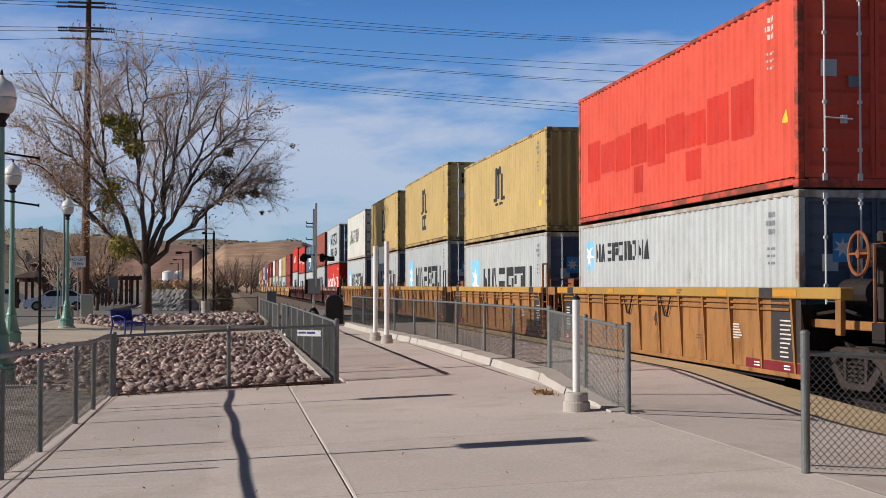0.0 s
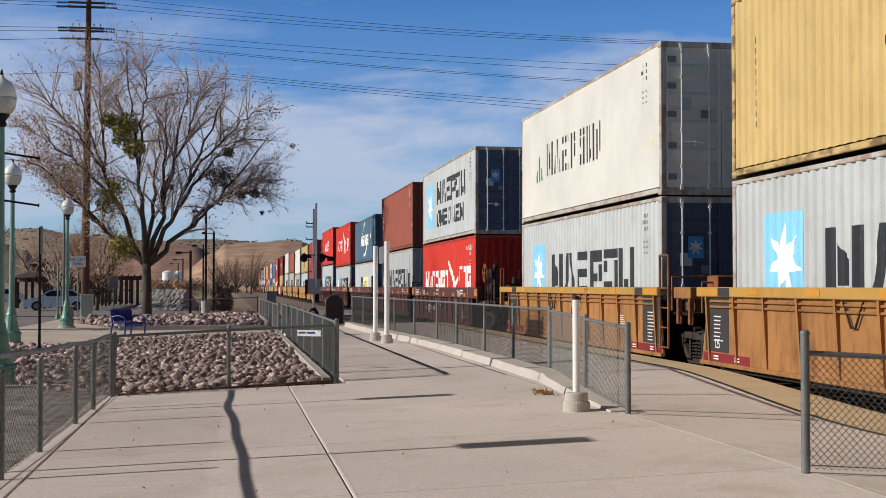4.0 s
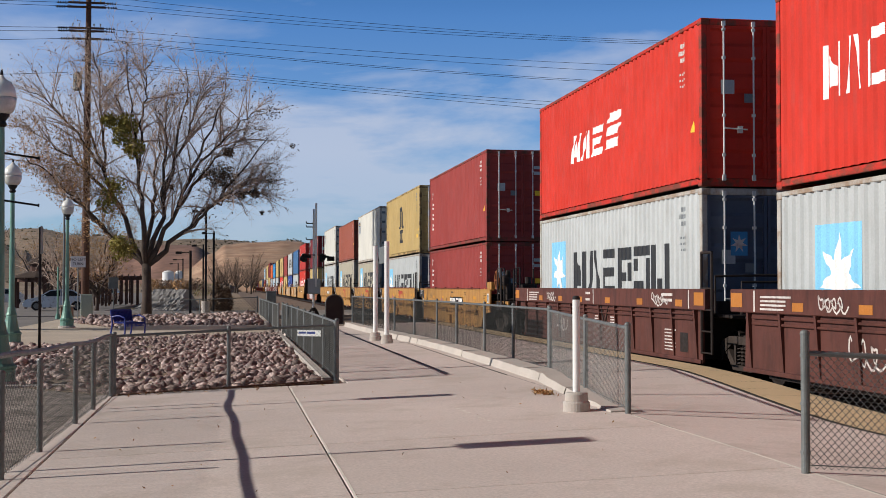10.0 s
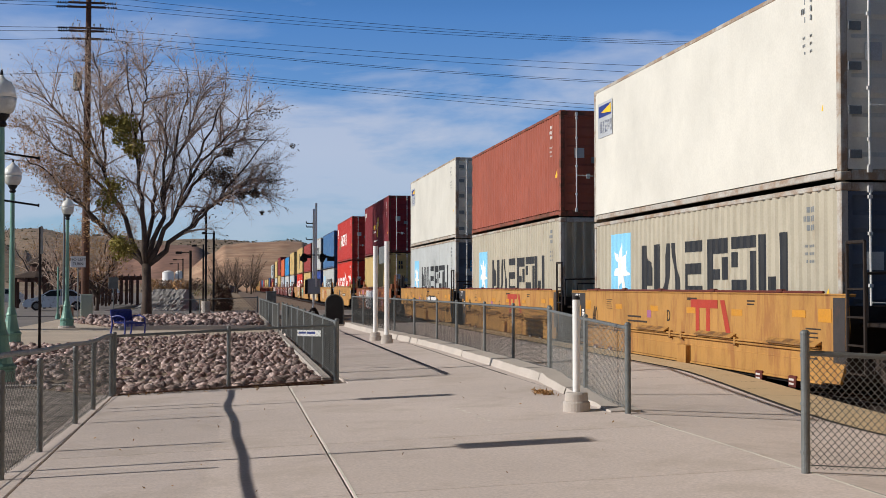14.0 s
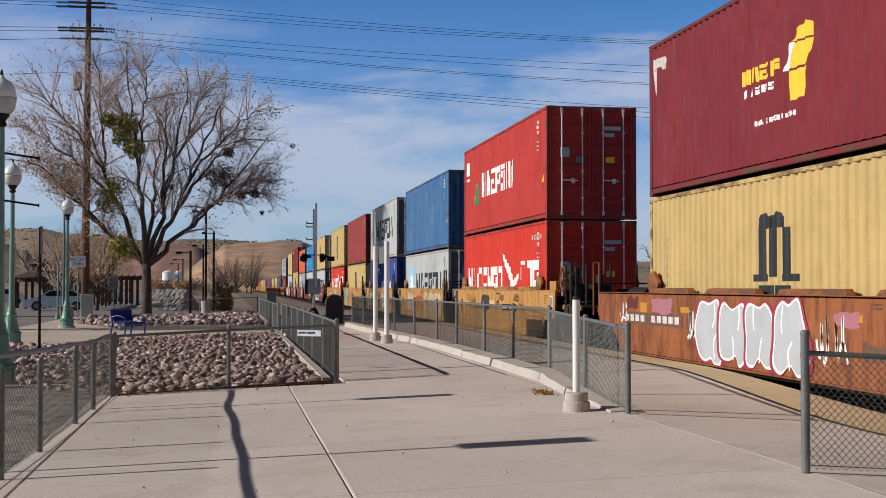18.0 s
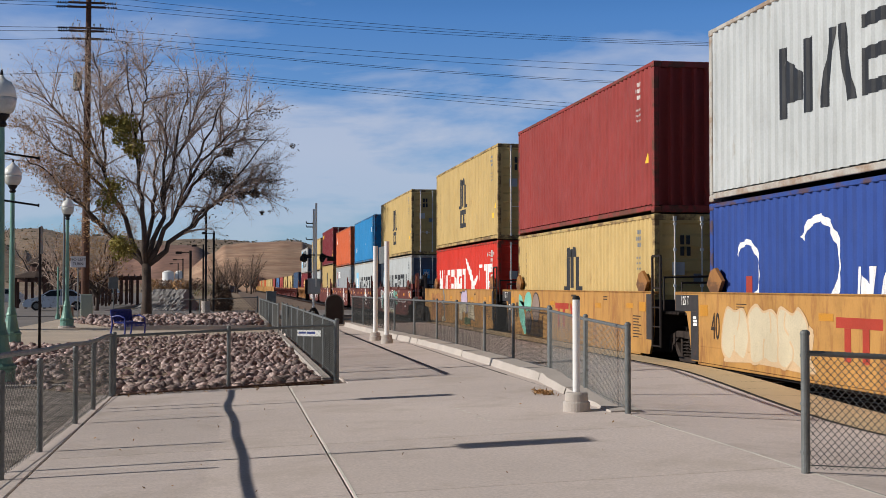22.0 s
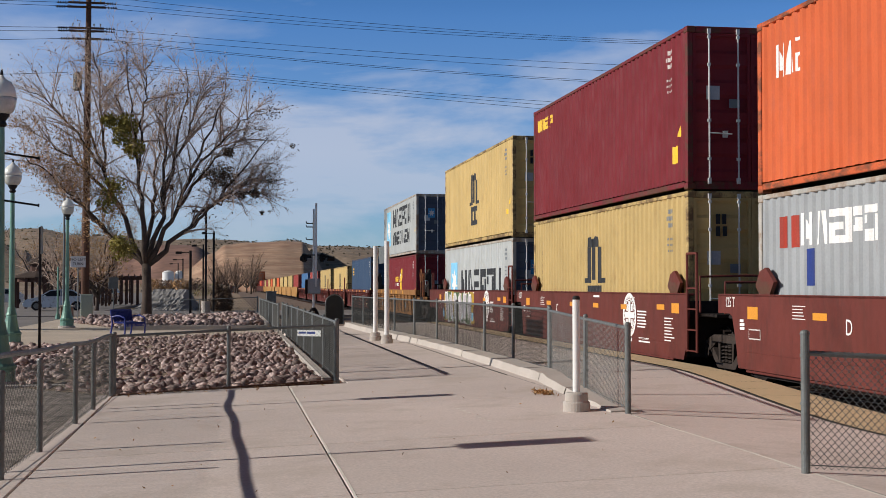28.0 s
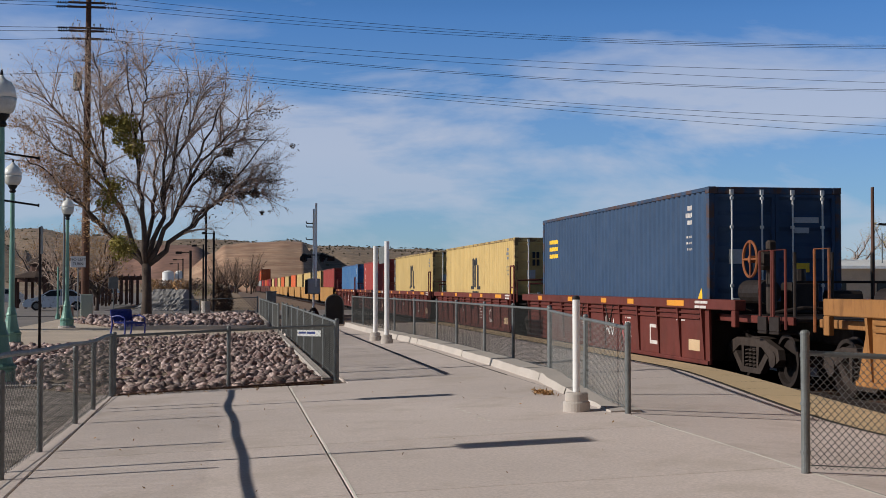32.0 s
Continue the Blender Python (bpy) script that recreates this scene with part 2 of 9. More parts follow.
ROCK_OBJ = mat("river_rock_single", C(178, 158, 150), 0.85, var=0.25, scale=1.4, fine=0.2, fscale=18, bump=0.5, per_object=0.62, stain=0.8, stain_color=C(106, 74, 70), stain_scale=0.9, stain_at=0.48, dist=0.01)
STEEL_DARK = mat("dark_steel", C(52, 45, 42), 0.6, 0.4, var=0.25, scale=3, stain=0.5, stain_color=RUST, stain_scale=5)
STEEL_RUN = mat("running_steel", C(140, 132, 124), 0.35, 0.9, var=0.1)
BOGIE = mat("bogie_steel", C(62, 53, 48), 0.8, 0.2, var=0.3, scale=4, fine=0.2, stain=0.5, stain_color=C(92, 76, 66), stain_scale=6)
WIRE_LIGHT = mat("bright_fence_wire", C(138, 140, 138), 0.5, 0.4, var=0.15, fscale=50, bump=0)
# darker wire for the fence on the platform kerb
WIRE_DARK = mat("dark_fence_wire", C(42, 43, 42), 0.7, 0.3, var=0.15, fscale=50, bump=0)
ROD = mat("lock_rod_zinc", C(206, 206, 204), 0.45, 0.1, var=0.1, fscale=30, bump=0)
BLACK = mat("black_paint", C(34, 33, 34), 0.6, var=0.15)
MARK_DARK = mat("dark_marking", C(40, 42, 46), 0.55, var=0.15, fine=0.1, stain=0.35, stain_color=C(150, 150, 148), stain_scale=7, stretch=(1, 2.5, 0.7), stain_at=0.62)
MARK_WHITE = mat("white_marking", C(238, 236, 232), 0.55, var=0.05, stain=0.35, stain_color=C(190, 150, 140), stain_scale=7, stretch=(1, 2.5, 0.7), stain_at=0.62)
MARK_BLUE = mat("pale_blue_marking", C(134, 200, 232), 0.55, var=0.06)
MARK_YELLOW = mat("yellow_marking", C(242, 196, 52), 0.5, var=0.06)
MARK_LEMON = mat("pale_lemon_marking", C(240, 228, 140), 0.55, var=0.06)
MARK_DULL = mat("dull_grey_sticker", C(120, 126, 130), 0.6, var=0.1)
MARK_LIGHT = mat("worn_light_lettering", C(206, 200, 194), 0.6, var=0.15, stain=0.5, stain_color=C(150, 120, 112), stain_scale=9, stain_at=0.5)
MARK_RED = mat("red_marking", C(166, 60, 44), 0.55, var=0.1)
MARK_GREEN = mat("green_marking", C(40, 130, 80), 0.55, var=0.1)
MARK_GREY = mat("grey_marking", C(178, 182, 186), 0.55, var=0.1)
MARK_NAVY = mat("navy_marking", C(44, 62, 128), 0.55, var=0.1)
MARK_TEAL = mat("teal_marking", C(120, 190, 170), 0.6, var=0.2)
MARK_CHARCOAL = mat("charcoal_marking", C(56, 53, 53), 0.6, var=0.15, stain=0.3, stain_color=C(120, 70, 56), stain_scale=3)
MARK_PALE = mat("pale_beige_marking", C(200, 172, 136), 0.6, var=0.12, stain=0.3, stain_color=C(180, 140, 90), stain_scale=3)
MARK_PINK = mat("dull_pink_marking", C(170, 110, 120), 0.6, var=0.12)
MARK_ORANGE = mat("orange_marking", C(222, 150, 52), 0.45, var=0.06)


MARK_SKY = mat("mid_blue_marking", C(70, 140, 190), 0.55, var=0.1)
MARK_CRIMSON = mat("crimson_spray", C(160, 50, 72), 0.6, var=0.15)
MARK_BROWN = mat("faded_brown_lettering", C(104, 78, 62), 0.65, var=0.2, stain=0.3, stain_color=C(150, 104, 70), stain_scale=8, stain_at=0.5)
MARK_BROWNISH = mat("brown_grime", C(158, 108, 66), 0.7, var=0.2, stain=0.5, stain_color=C(186, 134, 78), stain_scale=2, stain_at=0.45)
MARK_INK = mat("worn_black_stencil", C(52, 44, 38), 0.65, var=0.2, stain=0.3, stain_color=C(150, 108, 66), stain_scale=9, stain_at=0.56)
MARK_CREAM = mat("cream_spray", C(196, 184, 156), 0.6, var=0.12, stain=0.3, stain_color=C(180, 150, 110), stain_scale=4)
MARK_TAUPE = mat("taupe_spray", C(140, 122, 112), 0.6, var=0.12)
MARK_LILAC = mat("lilac_spray", C(176, 160, 182), 0.6, var=0.12, stain=0.4, stain_color=C(214, 206, 206), stain_scale=3, stain_at=0.5)
MARK_MOSS = mat("moss_green_spray", C(76, 96, 62), 0.6, var=0.25)
MARK_MUSTARD = mat("mustard_spray", C(172, 140, 46), 0.6, var=0.2)
MARK_SILVER = mat("silver_spray", C(182, 178, 184), 0.5, var=0.15, stain=0.5, stain_color=C(150, 128, 136), stain_scale=3, stain_at=0.5)
MARK_ROSE = mat("rose_spray", C(186, 92, 92), 0.6, var=0.15)
MARK_VIOLET = mat("violet_marking", C(150, 96, 130), 0.6, var=0.15)
MARK_AMBER = mat("amber_reflector", C(192, 134, 46), 0.5, var=0.08)
MARK_RUSTY = mat("dull_orange_reflector", C(176, 112, 48), 0.55, var=0.12)


def paint(name, rgb, stain=0.5, at=0.62, sc=C(120, 72, 48), streak=0.16):
    return mat(name, tuple(0.84 * v for v in C(*rgb)), 0.7, 0.0, var=0.09, scale=0.6, fine=0.05, fscale=30, bump=0.08, stain=stain, stain_color=sc, stretch=(1.5, 1.5, 0.35),
               stain_scale=2.6, stain_at=at, per_object=0.09, streak=streak, streak_color=tuple(0.35 * v for v in sc))


PAINT = {
    "coral": paint("coral_paint", (232, 92, 70), 0.35, 0.55, C(206, 66, 46)),
    "red": paint("red_paint", (216, 56, 40), 0.4, 0.64),
    "crimson": paint("crimson_paint", (190, 56, 50), 0.4, 0.64),
    "yellow": paint("yellow_paint", (210, 181, 120), 0.45, 0.61, C(156, 118, 66)),
    "white": paint("white_reefer_paint", (228, 225, 214), 0.25, 0.66, C(200, 190, 170), 0.05),
    "grey": paint("light_grey_paint", (197, 201, 200), 0.5, 0.6, C(146, 132, 114)),
    "beige": paint("warm_grey_paint", (198, 190, 170), 0.5, 0.58, C(150, 128, 100)),
    "silver": paint("mid_grey_paint", (176, 180, 182), 0.4, 0.62, C(140, 120, 104)),
    "brown": paint("brown_paint", (164, 90, 72), 0.35, 0.62, C(130, 62, 48)),
    "maroon": paint("maroon_paint", (132, 40, 48), 0.35, 0.64, C(100, 34, 36)),
    "rust": paint("rust_red_paint", (164, 67, 62), 0.35, 0.62, C(116, 44, 38)),
    "navy": paint("navy_paint", (82, 112, 134), 0.45, 0.56, C(96, 116, 128), 0.25),
    "blue": paint("blue_container_paint", (68, 116, 168), 0.55, 0.5, C(100, 136, 160), 0.3),
    "marine": paint("marine_blue_paint", (58, 82, 112), 0.3, 0.62, C(70, 92, 136), 0.2),
    "sky": paint("sky_blue_paint", (40, 140, 200), 0.3, 0.66, C(120, 160, 180)),
    "deepblue": paint("deep_blue_paint", (52, 82, 158), 0.3, 0.66, C(40, 54, 110)),
    "orange": paint("orange_paint", (222, 108, 62), 0.35, 0.62, C(180, 84, 48)),
    "ochre": paint("ochre_car_paint", (168, 118, 68), 0.8, 0.52, C(118, 78, 46), 0.45),
    "amber": paint("amber_car_paint", (194, 145, 80), 0.75, 0.5, C(146, 98, 58), 0.32),
    "boxcar": paint("boxcar_red_paint", (99, 58, 50), 0.8, 0.48, C(74, 44, 38), 0.35),
    "oxide": paint("oxide_red_paint", (113, 54, 46), 0.7, 0.5, C(92, 48, 40), 0.4),
    "rusty": paint("rusty_orange_paint", (160, 96, 56), 0.85, 0.48, C(104, 58, 42), 0.55),
}
FRAME = {}
for _k, _m in list(PAINT.items()):
    c = _m.node_tree.nodes["Vector Math"].inputs[0].default_value
    FRAME[_k] = mat("edge_" + _m.name, tuple(0.92 * v for v in c), 0.6, 0.0, var=0.15, scale=1.5, fine=0.08, fscale=30, bump=0.12, stain=0.8, stain_color=(0.1, 0.052, 0.03),
                    stretch=(2, 1, 2), stain_scale=1.7, stain_at=0.45)
for _k in ("grey", "silver", "white", "beige"):
    FRAME[_k] = mat("rusty_edge_" + _k, C(176, 172, 164), 0.7, 0.0, var=0.15, scale=1.5, fine=0.1, fscale=30, bump=0.15, stain=0.7, stain_color=C(136, 102, 70), stretch=(2, 0.8, 1.2), stain_scale=1.6, stain_at=0.46)
CHORD_YELLOW = paint("yellow_chord_paint", (188, 146, 74), 0.6, 0.58, C(132, 88, 50), 0.2)
# grey boxes' door paint, darkened to carry the shade on their near ends
PAINT_SHADED_DOOR = paint("shaded_door_paint", (88, 98, 116), 0.4, 0.6, C(70, 66, 66))


# ---- levels ----
def level(x):
    """Height of the paving, which rises gently from the park towards the rails."""
    return 0.02 - 0.037 * (4.4 - max(min(x, 4.4), -2.6))


def ramp_level(x, y):
    """Height of the rail platform: raised behind the kerb, ramped down near the gate."""
    s = max(0.0, min(1.0, (y - 13.0) / 8.0))
    high = -0.12 + 0.24 * s * s * (3 - 2 * s)
    return 0.02 + (high - 0.02) * max(0.0, min(1.0, (x - 4.4) / 2.3))


RAIL_Z, TRACK_X = -0.14, 9.365
rng = random.Random(4)


# ---- ground and paving ----
def build_ground():
    g = Geo()
    xs = [-3000, -900, -300, -120, -60, -30, -15, -8, -5, -3, 3, 5, 9, 16, 30, 60, 120, 300, 900, 3000]
    ys = [-1500, -300, -60, -15, 0, 10, 20, 30, 45, 60, 80, 110, 150, 220, 320, 500, 800, 1400, 2600, 4200]
    g.add([(x, y, -0.46) for y in ys for x in xs],
          [(j * len(xs) + i, j * len(xs) + i + 1, (j + 1) * len(xs) + i + 1, (j + 1) * len(xs) + i) for j in range(len(ys) - 1) for i in range(len(xs) - 1)])
    solid("ground", g, DIRT, "dry brown bare earth reaching to the hills", "ground", kind="structure")
    g = Geo().box(-40, -8.6, -20, 330, -0.6, -0.27)
    solid("road", g, ASPHALT, "grey worn asphalt street beside the park", "road", kind="structure")
    g = Geo().box(-40, 40, 76, 92, -0.6, -0.225)
    solid("road", g, ASPHALT, "grey asphalt street crossing the tracks", "road", kind="structure")
    g = Geo().box(-8.55, 1.9, -6, 75.9, -0.6, -0.262)
    soil = Geo().box(-8.0, -2.02, -5.5, 22.7, -0.4, -0.252)
    solid("ground_soil", soil, GRAVEL, "grey gravelly bare soil behind the sloping fence", "ground", kind="structure")
    solid("ground_park", g, SAND, "pale sandy ground round the rock beds", "ground", kind="structure")
    g = Geo()
    n = 60
    for j in range(n + 1):
        y = -60 + j * 12
        for x, z in ((1.95, -0.45), (7.3, -0.36), (8.1, -0.315), (10.6, -0.315), (11.4, -0.36), (13.5, -0.34), (17.5, -0.34), (19.0, -0.45)):
            g.v.append((x, y, z))
    for j in range(n):
        for i in range(7):
            a = j * 8 + i
            g.f.append((a, a + 1, a + 9, a + 8))
    solid("ballast", g, BALLAST, "brown-grey crushed stone ballast under the tracks", "ballast", kind="stuff")


def build_track(x, label):
    rail = thing("track", label, "track", kind="structure")
    for side in (-0.7525, 0.7525):
        g = Geo()
        prof = [(-0.07, -0.31), (0.07, -0.31), (0.07, -0.295), (0.012, -0.27), (0.012, -0.185), (0.036, -0.17), (0.036, -0.145), (0.03, -0.14), (-0.03, -0.14), (-0.036, -0.145), (-0.036, -0.17), (-0.012, -0.185), (-0.012, -0.27), (-0.07, -0.295)]
        g.prism([(x + side + a, b) for a, b in prof], 1, -40, 620)
        part("rail", g, STEEL_DARK, rail, "rusty steel rail with a bright running face")
        part("running_face", Geo().box(x + side - 0.026, x + side + 0.026, -40, 620, -0.14, -0.138), STEEL_RUN, rail)
    g = Geo()
    y = -20.0
    while y < 240:
        g.box(x - 1.3 + rng.uniform(-0.03, 0.03), x + 1.3, y, y + 0.22, -0.42, -0.305)
        y += 0.55
    ob = part("sleeper", g, WOOD_POLE, rail, "dark timber sleepers")
    ob["kind"] = "stuff"


def slab_geo(x0, x1, y0, y1, gap=0.012, depth=0.16):
    g = Geo()
    a, b, c, d = x0 + gap / 2, x1 - gap / 2, y0 + gap / 2, y1 - gap / 2
    e = 0.008
    za, zb = level(a), level(b)
    g.add([(a, c, za - depth), (b, c, zb - depth), (b, d, zb - depth), (a, d, za - depth),
           (a, c, za - e), (b, c, zb - e), (b, d, zb - e), (a, d, za - e),
           (a + e, c + e, za), (b - e, c + e, zb), (b - e, d - e, zb), (a + e, d - e, za)],
          [(0, 3, 2, 1), (0, 1, 5, 4), (1, 2, 6, 5), (2, 3, 7, 6), (3, 0, 4, 7), (4, 5, 9, 8), (5, 6, 10, 9), (6, 7, 11, 10), (7, 4, 8, 11), (8, 9, 10, 11)])
    return g


def build_paving():
    plaza = thing("pavement", "pale tan concrete plaza in broom-finished slabs", "pavement", kind="structure")
    rows = [-5.0, -1.2, 2.6, 6.2, 9.82, 13.0, 16.9, 20.62]
    for y0, y1 in zip(rows, rows[1:]):
        for x0, x1 in ((-1.72, 0.903), (0.903, 4.405)):
            part("slab", slab_geo(x0, x1, y0, y1), CONCRETE, plaza)
        part("border_slab", slab_geo(-1.98, -1.72, y0, y1, 0.02), CONCRETE, plaza)
    rows = [20.62, 23.3, 26.0, 29.2, 32.5, 36.0, 39.6, 43.5, 47.5]
    for y0, y1 in zip(rows, rows[1:]):
        part("slab", slab_geo(1.82, 4.38, y0, y1), CONCRETE, plaza)
    base = Geo()
    base.add([(-1.97, -5, level(-1.97) - 0.03), (4.4, -5, -0.01), (4.4, 20.6, -0.01), (-1.97, 20.6, level(-1.97) - 0.03)], [(0, 1, 2, 3)])
    base.add([(1.83, 20.6, level(1.83) - 0.03), (4.4, 20.6, -0.01), (4.4, 47.5, -0.01), (1.83, 47.5, level(1.83) - 0.03)], [(0, 1, 2, 3)])
    part("joint_filler", base, JOINT, plaza)
    # rail platform
    plat = thing("platform", "pale concrete rail platform with a tan warning strip", "platform", kind="structure")
    ys = [-5 + 0.8 * k for k in range(67)]
    cols = [4.4, 4.9, 5.5, 6.1, 6.55, None]
    flare = lambda y: 7.1 - 0.3 * max(0.0, min(1.0, (20.0 - y) / 6.0))
    for k in range(0, 66, 6):
        sub = ys[k:k + 7]
        g = Geo()
        g.add([(x or flare(y) - 0.07, min(max(y, sub[0] + 0.006), sub[-1] - 0.006), ramp_level(x or flare(y) - 0.07, y)) for y in sub for x in cols],
              [(j * 6 + i, j * 6 + i + 1, (j + 1) * 6 + i + 1, (j + 1) * 6 + i) for j in range(len(sub) - 1) for i in range(5)])
        part("slab", g, CONCRETE, plat)
    under = Geo()
    under.add([(x, y, ramp_level(x, y) - (0.03 if x < 6.9 else 0.006) - (0.4 if k == 3 else 0)) for y in ys for k, x in enumerate((4.4, 6.6, 7.72, 7.721))],
              [(j * 4 + i, j * 4 + i + 1, (j + 1) * 4 + i + 1, (j + 1) * 4 + i) for j in range(66) for i in range(3)])
    part("edge_face", under, JOINT, plat)
    for k in range(66):
        y0, y1 = ys[k] + 0.004, ys[k + 1] - 0.004
        g = Geo()
        g.add([(x, y, ramp_level(x, y) + z) for y in (y0, y1) for x, z in ((flare(y), 0.003), (7.72, 0.004), (7.72, -0.2))], [(0, 1, 4, 3), (1, 2, 5, 4)])
        part("warning_tile", g, TACTILE, plat)
    g = Geo()
    for k in range(25):
        y = 8.0 + 0.25 * k
        x = 4.385 + 0.012 * math.sin(1.3 * y) + rng.uniform(-0.004, 0.004)
        g.v += [(x - 0.017, y, 0.0212), (x + 0.017, y, 0.0212)]
    g.f = [(2 * i, 2 * i + 1, 2 * i + 3, 2 * i + 2) for i in range(24)]
    part("mortar_joint", g, MORTAR, plat)
    g = Geo()
    for k in range(7):
        x, y = 2.69 + 0.012 * k, 15.8 - 0.24 * k
        if k == 3:
            continue
        g.add([(x, y, level(x) + 0.003), (x + 0.05, y - 0.12, level(x + 0.05) + 0.003), (x + 0.075, y - 0.11, level(x + 0.075) + 0.003), (x + 0.03, y + 0.01, level(x + 0.03) + 0.003)], [(0, 1, 2, 3)])
    part("chalk_scratch", g, MORTAR, plaza, "pale scratched mark on the concrete")
    g = Geo()
    for k in range(75):
        y = 2.0 + 0.245 * k
        x = 0.921 + 0.004 * math.sin(1.9 * y) + rng.uniform(-0.004, 0.004)
        w = rng.uniform(0.009, 0.015)
        g.v += [(x - w, y, level(x - w) + 0.0025), (x + w, y, level(x + w) + 0.0025)]
    g.f = [(2 * i, 2 * i + 1, 2 * i + 3, 2 * i + 2) for i in range(74)]
    part("joint_caulk", g, MORTAR, plaza, "pale uneven caulk in the long joint")
    # dark strip laid on the walkway as a painted shadow
    def shade_strip(name, pts, w, label):
        g = Geo()
        for x, y in pts:
            for s in (-1, 1):
                xx = x + s * w / 2 + rng.uniform(-0.012, 0.012)
                g.v.append((xx, y, level(xx) + 0.004))
        g.f = [(2 * i, 2 * i + 1, 2 * i + 3, 2 * i + 2) for i in range(len(pts) - 1)]
        solid(name, g, SHADOW_STRIP, label, "crack seal", kind="structure")
    shade_strip("crack_seal", [(3.5 + 0.004 * (40.6 - y), y) for y in [40.6 - 1.0 * k for k in range(20)]], 0.07, "straight dark painted shadow along the walkway")


def build_kerb():
    kerb = thing("kerb", "chipped pale concrete kerb wall under the fence", "kerb", kind="structure")
    line = [(4.05, 14.6), (4.35, 17.6), (4.62, 20.3), (4.66, 23.0), (4.66, 26.0), (4.66, 29.0), (4.6, 32.0), (4.4, 36.0), (4.25, 40.0), (4.1, 46.8)]
    line = [(4.3, 14.4), (4.42, 16.9), (4.62, 19.2)] + line[2:]
    for k, ((xa, ya), (xb, yb)) in enumerate(zip(line, line[1:])):
        g = Geo()
        h0, h1 = (0.03, 0.1) if k == 0 else (0.1, 0.15) if k == 1 else (0.15, 0.15)
        n = 6
        for i in range(n + 1):
            t = i / n
            y = ya + 0.012 + (yb - ya - 0.024) * t
            x = xa + (xb - xa) * t
            h = h0 + (h1 - h0) * t + rng.uniform(-0.008, 0.008)
            g.v += [(x - 0.14 + rng.uniform(-0.01, 0.01), y, -0.15), (x - 0.05 + rng.uniform(-0.01, 0.01), y, h), (x + 0.3, y, h + 0.01), (x + 0.3, y, -0.15)]
        for i in range(n):
            for q in range(3):
                a = i * 4 + q
                g.f.append((a, a + 1, a + 5, a + 4))
        g.f += [(0, 1, 2, 3), (4 * n + 3, 4 * n + 2, 4 * n + 1, 4 * n)]
        part("kerb_stone", g, CURB, kerb)


# ---- chain-link fences ----
def chain_link(p, q, z0, z1, cell=0.04, r=0.0022, sides=3):
    """Woven diamonds between two points; z0 and z1 are heights over the ground at each end (pairs)."""
    g = Geo()
    p, q = Vector((p[0], p[1], 0)), Vector((q[0], q[1], 0))
    length = (q - p).length
    d = (q - p) / length
    side = Vector((-d.y, d.x, 0))
    n = max(2, int(length / cell))
    h = max(z1[0] - z0[0], z1[1] - z0[1])
    m = max(2, int(h / cell / 1.06))
    for i in range(n):
        pts = []
        for k in range(m + 1):
            u = (i + (-0.03 if (k + i) % 2 else 1.03)) * length / n
            t = min(u / length, 1.0)
            lo, hi = z0[0] + (z0[1] - z0[0]) * t, z1[0] + (z1[1] - z1[0]) * t
            pts.append(p + d * min(u, length) + side * (0.003 if (k + i) % 2 else -0.003) + Vector((0, 0, lo + (hi - lo) * k / m)))
        base = len(g.v)
        if sides == 3:
            for k, w in enumerate(pts):
                for a in range(3):
                    an = 2 * math.pi * a / 3
                    g.v.append(tuple(w + side * (r * math.cos(an)) + d * (r * 1.2 * math.sin(an))))
            for k in range(m):
                for a in range(3):
                    e, f = base + 3 * k + a, base + 3 * k + (a + 1) % 3
                    g.f.append((e, f, f + 3, e + 3))
        else:
            for w in pts:
                g.v += [tuple(w - d * r - side * r * 0.6), tuple(w + d * r + side * r * 0.6)]
            for k in range(m):
                e = base + 2 * k
                g.f.append((e, e + 1, e + 3, e + 2))
    return g


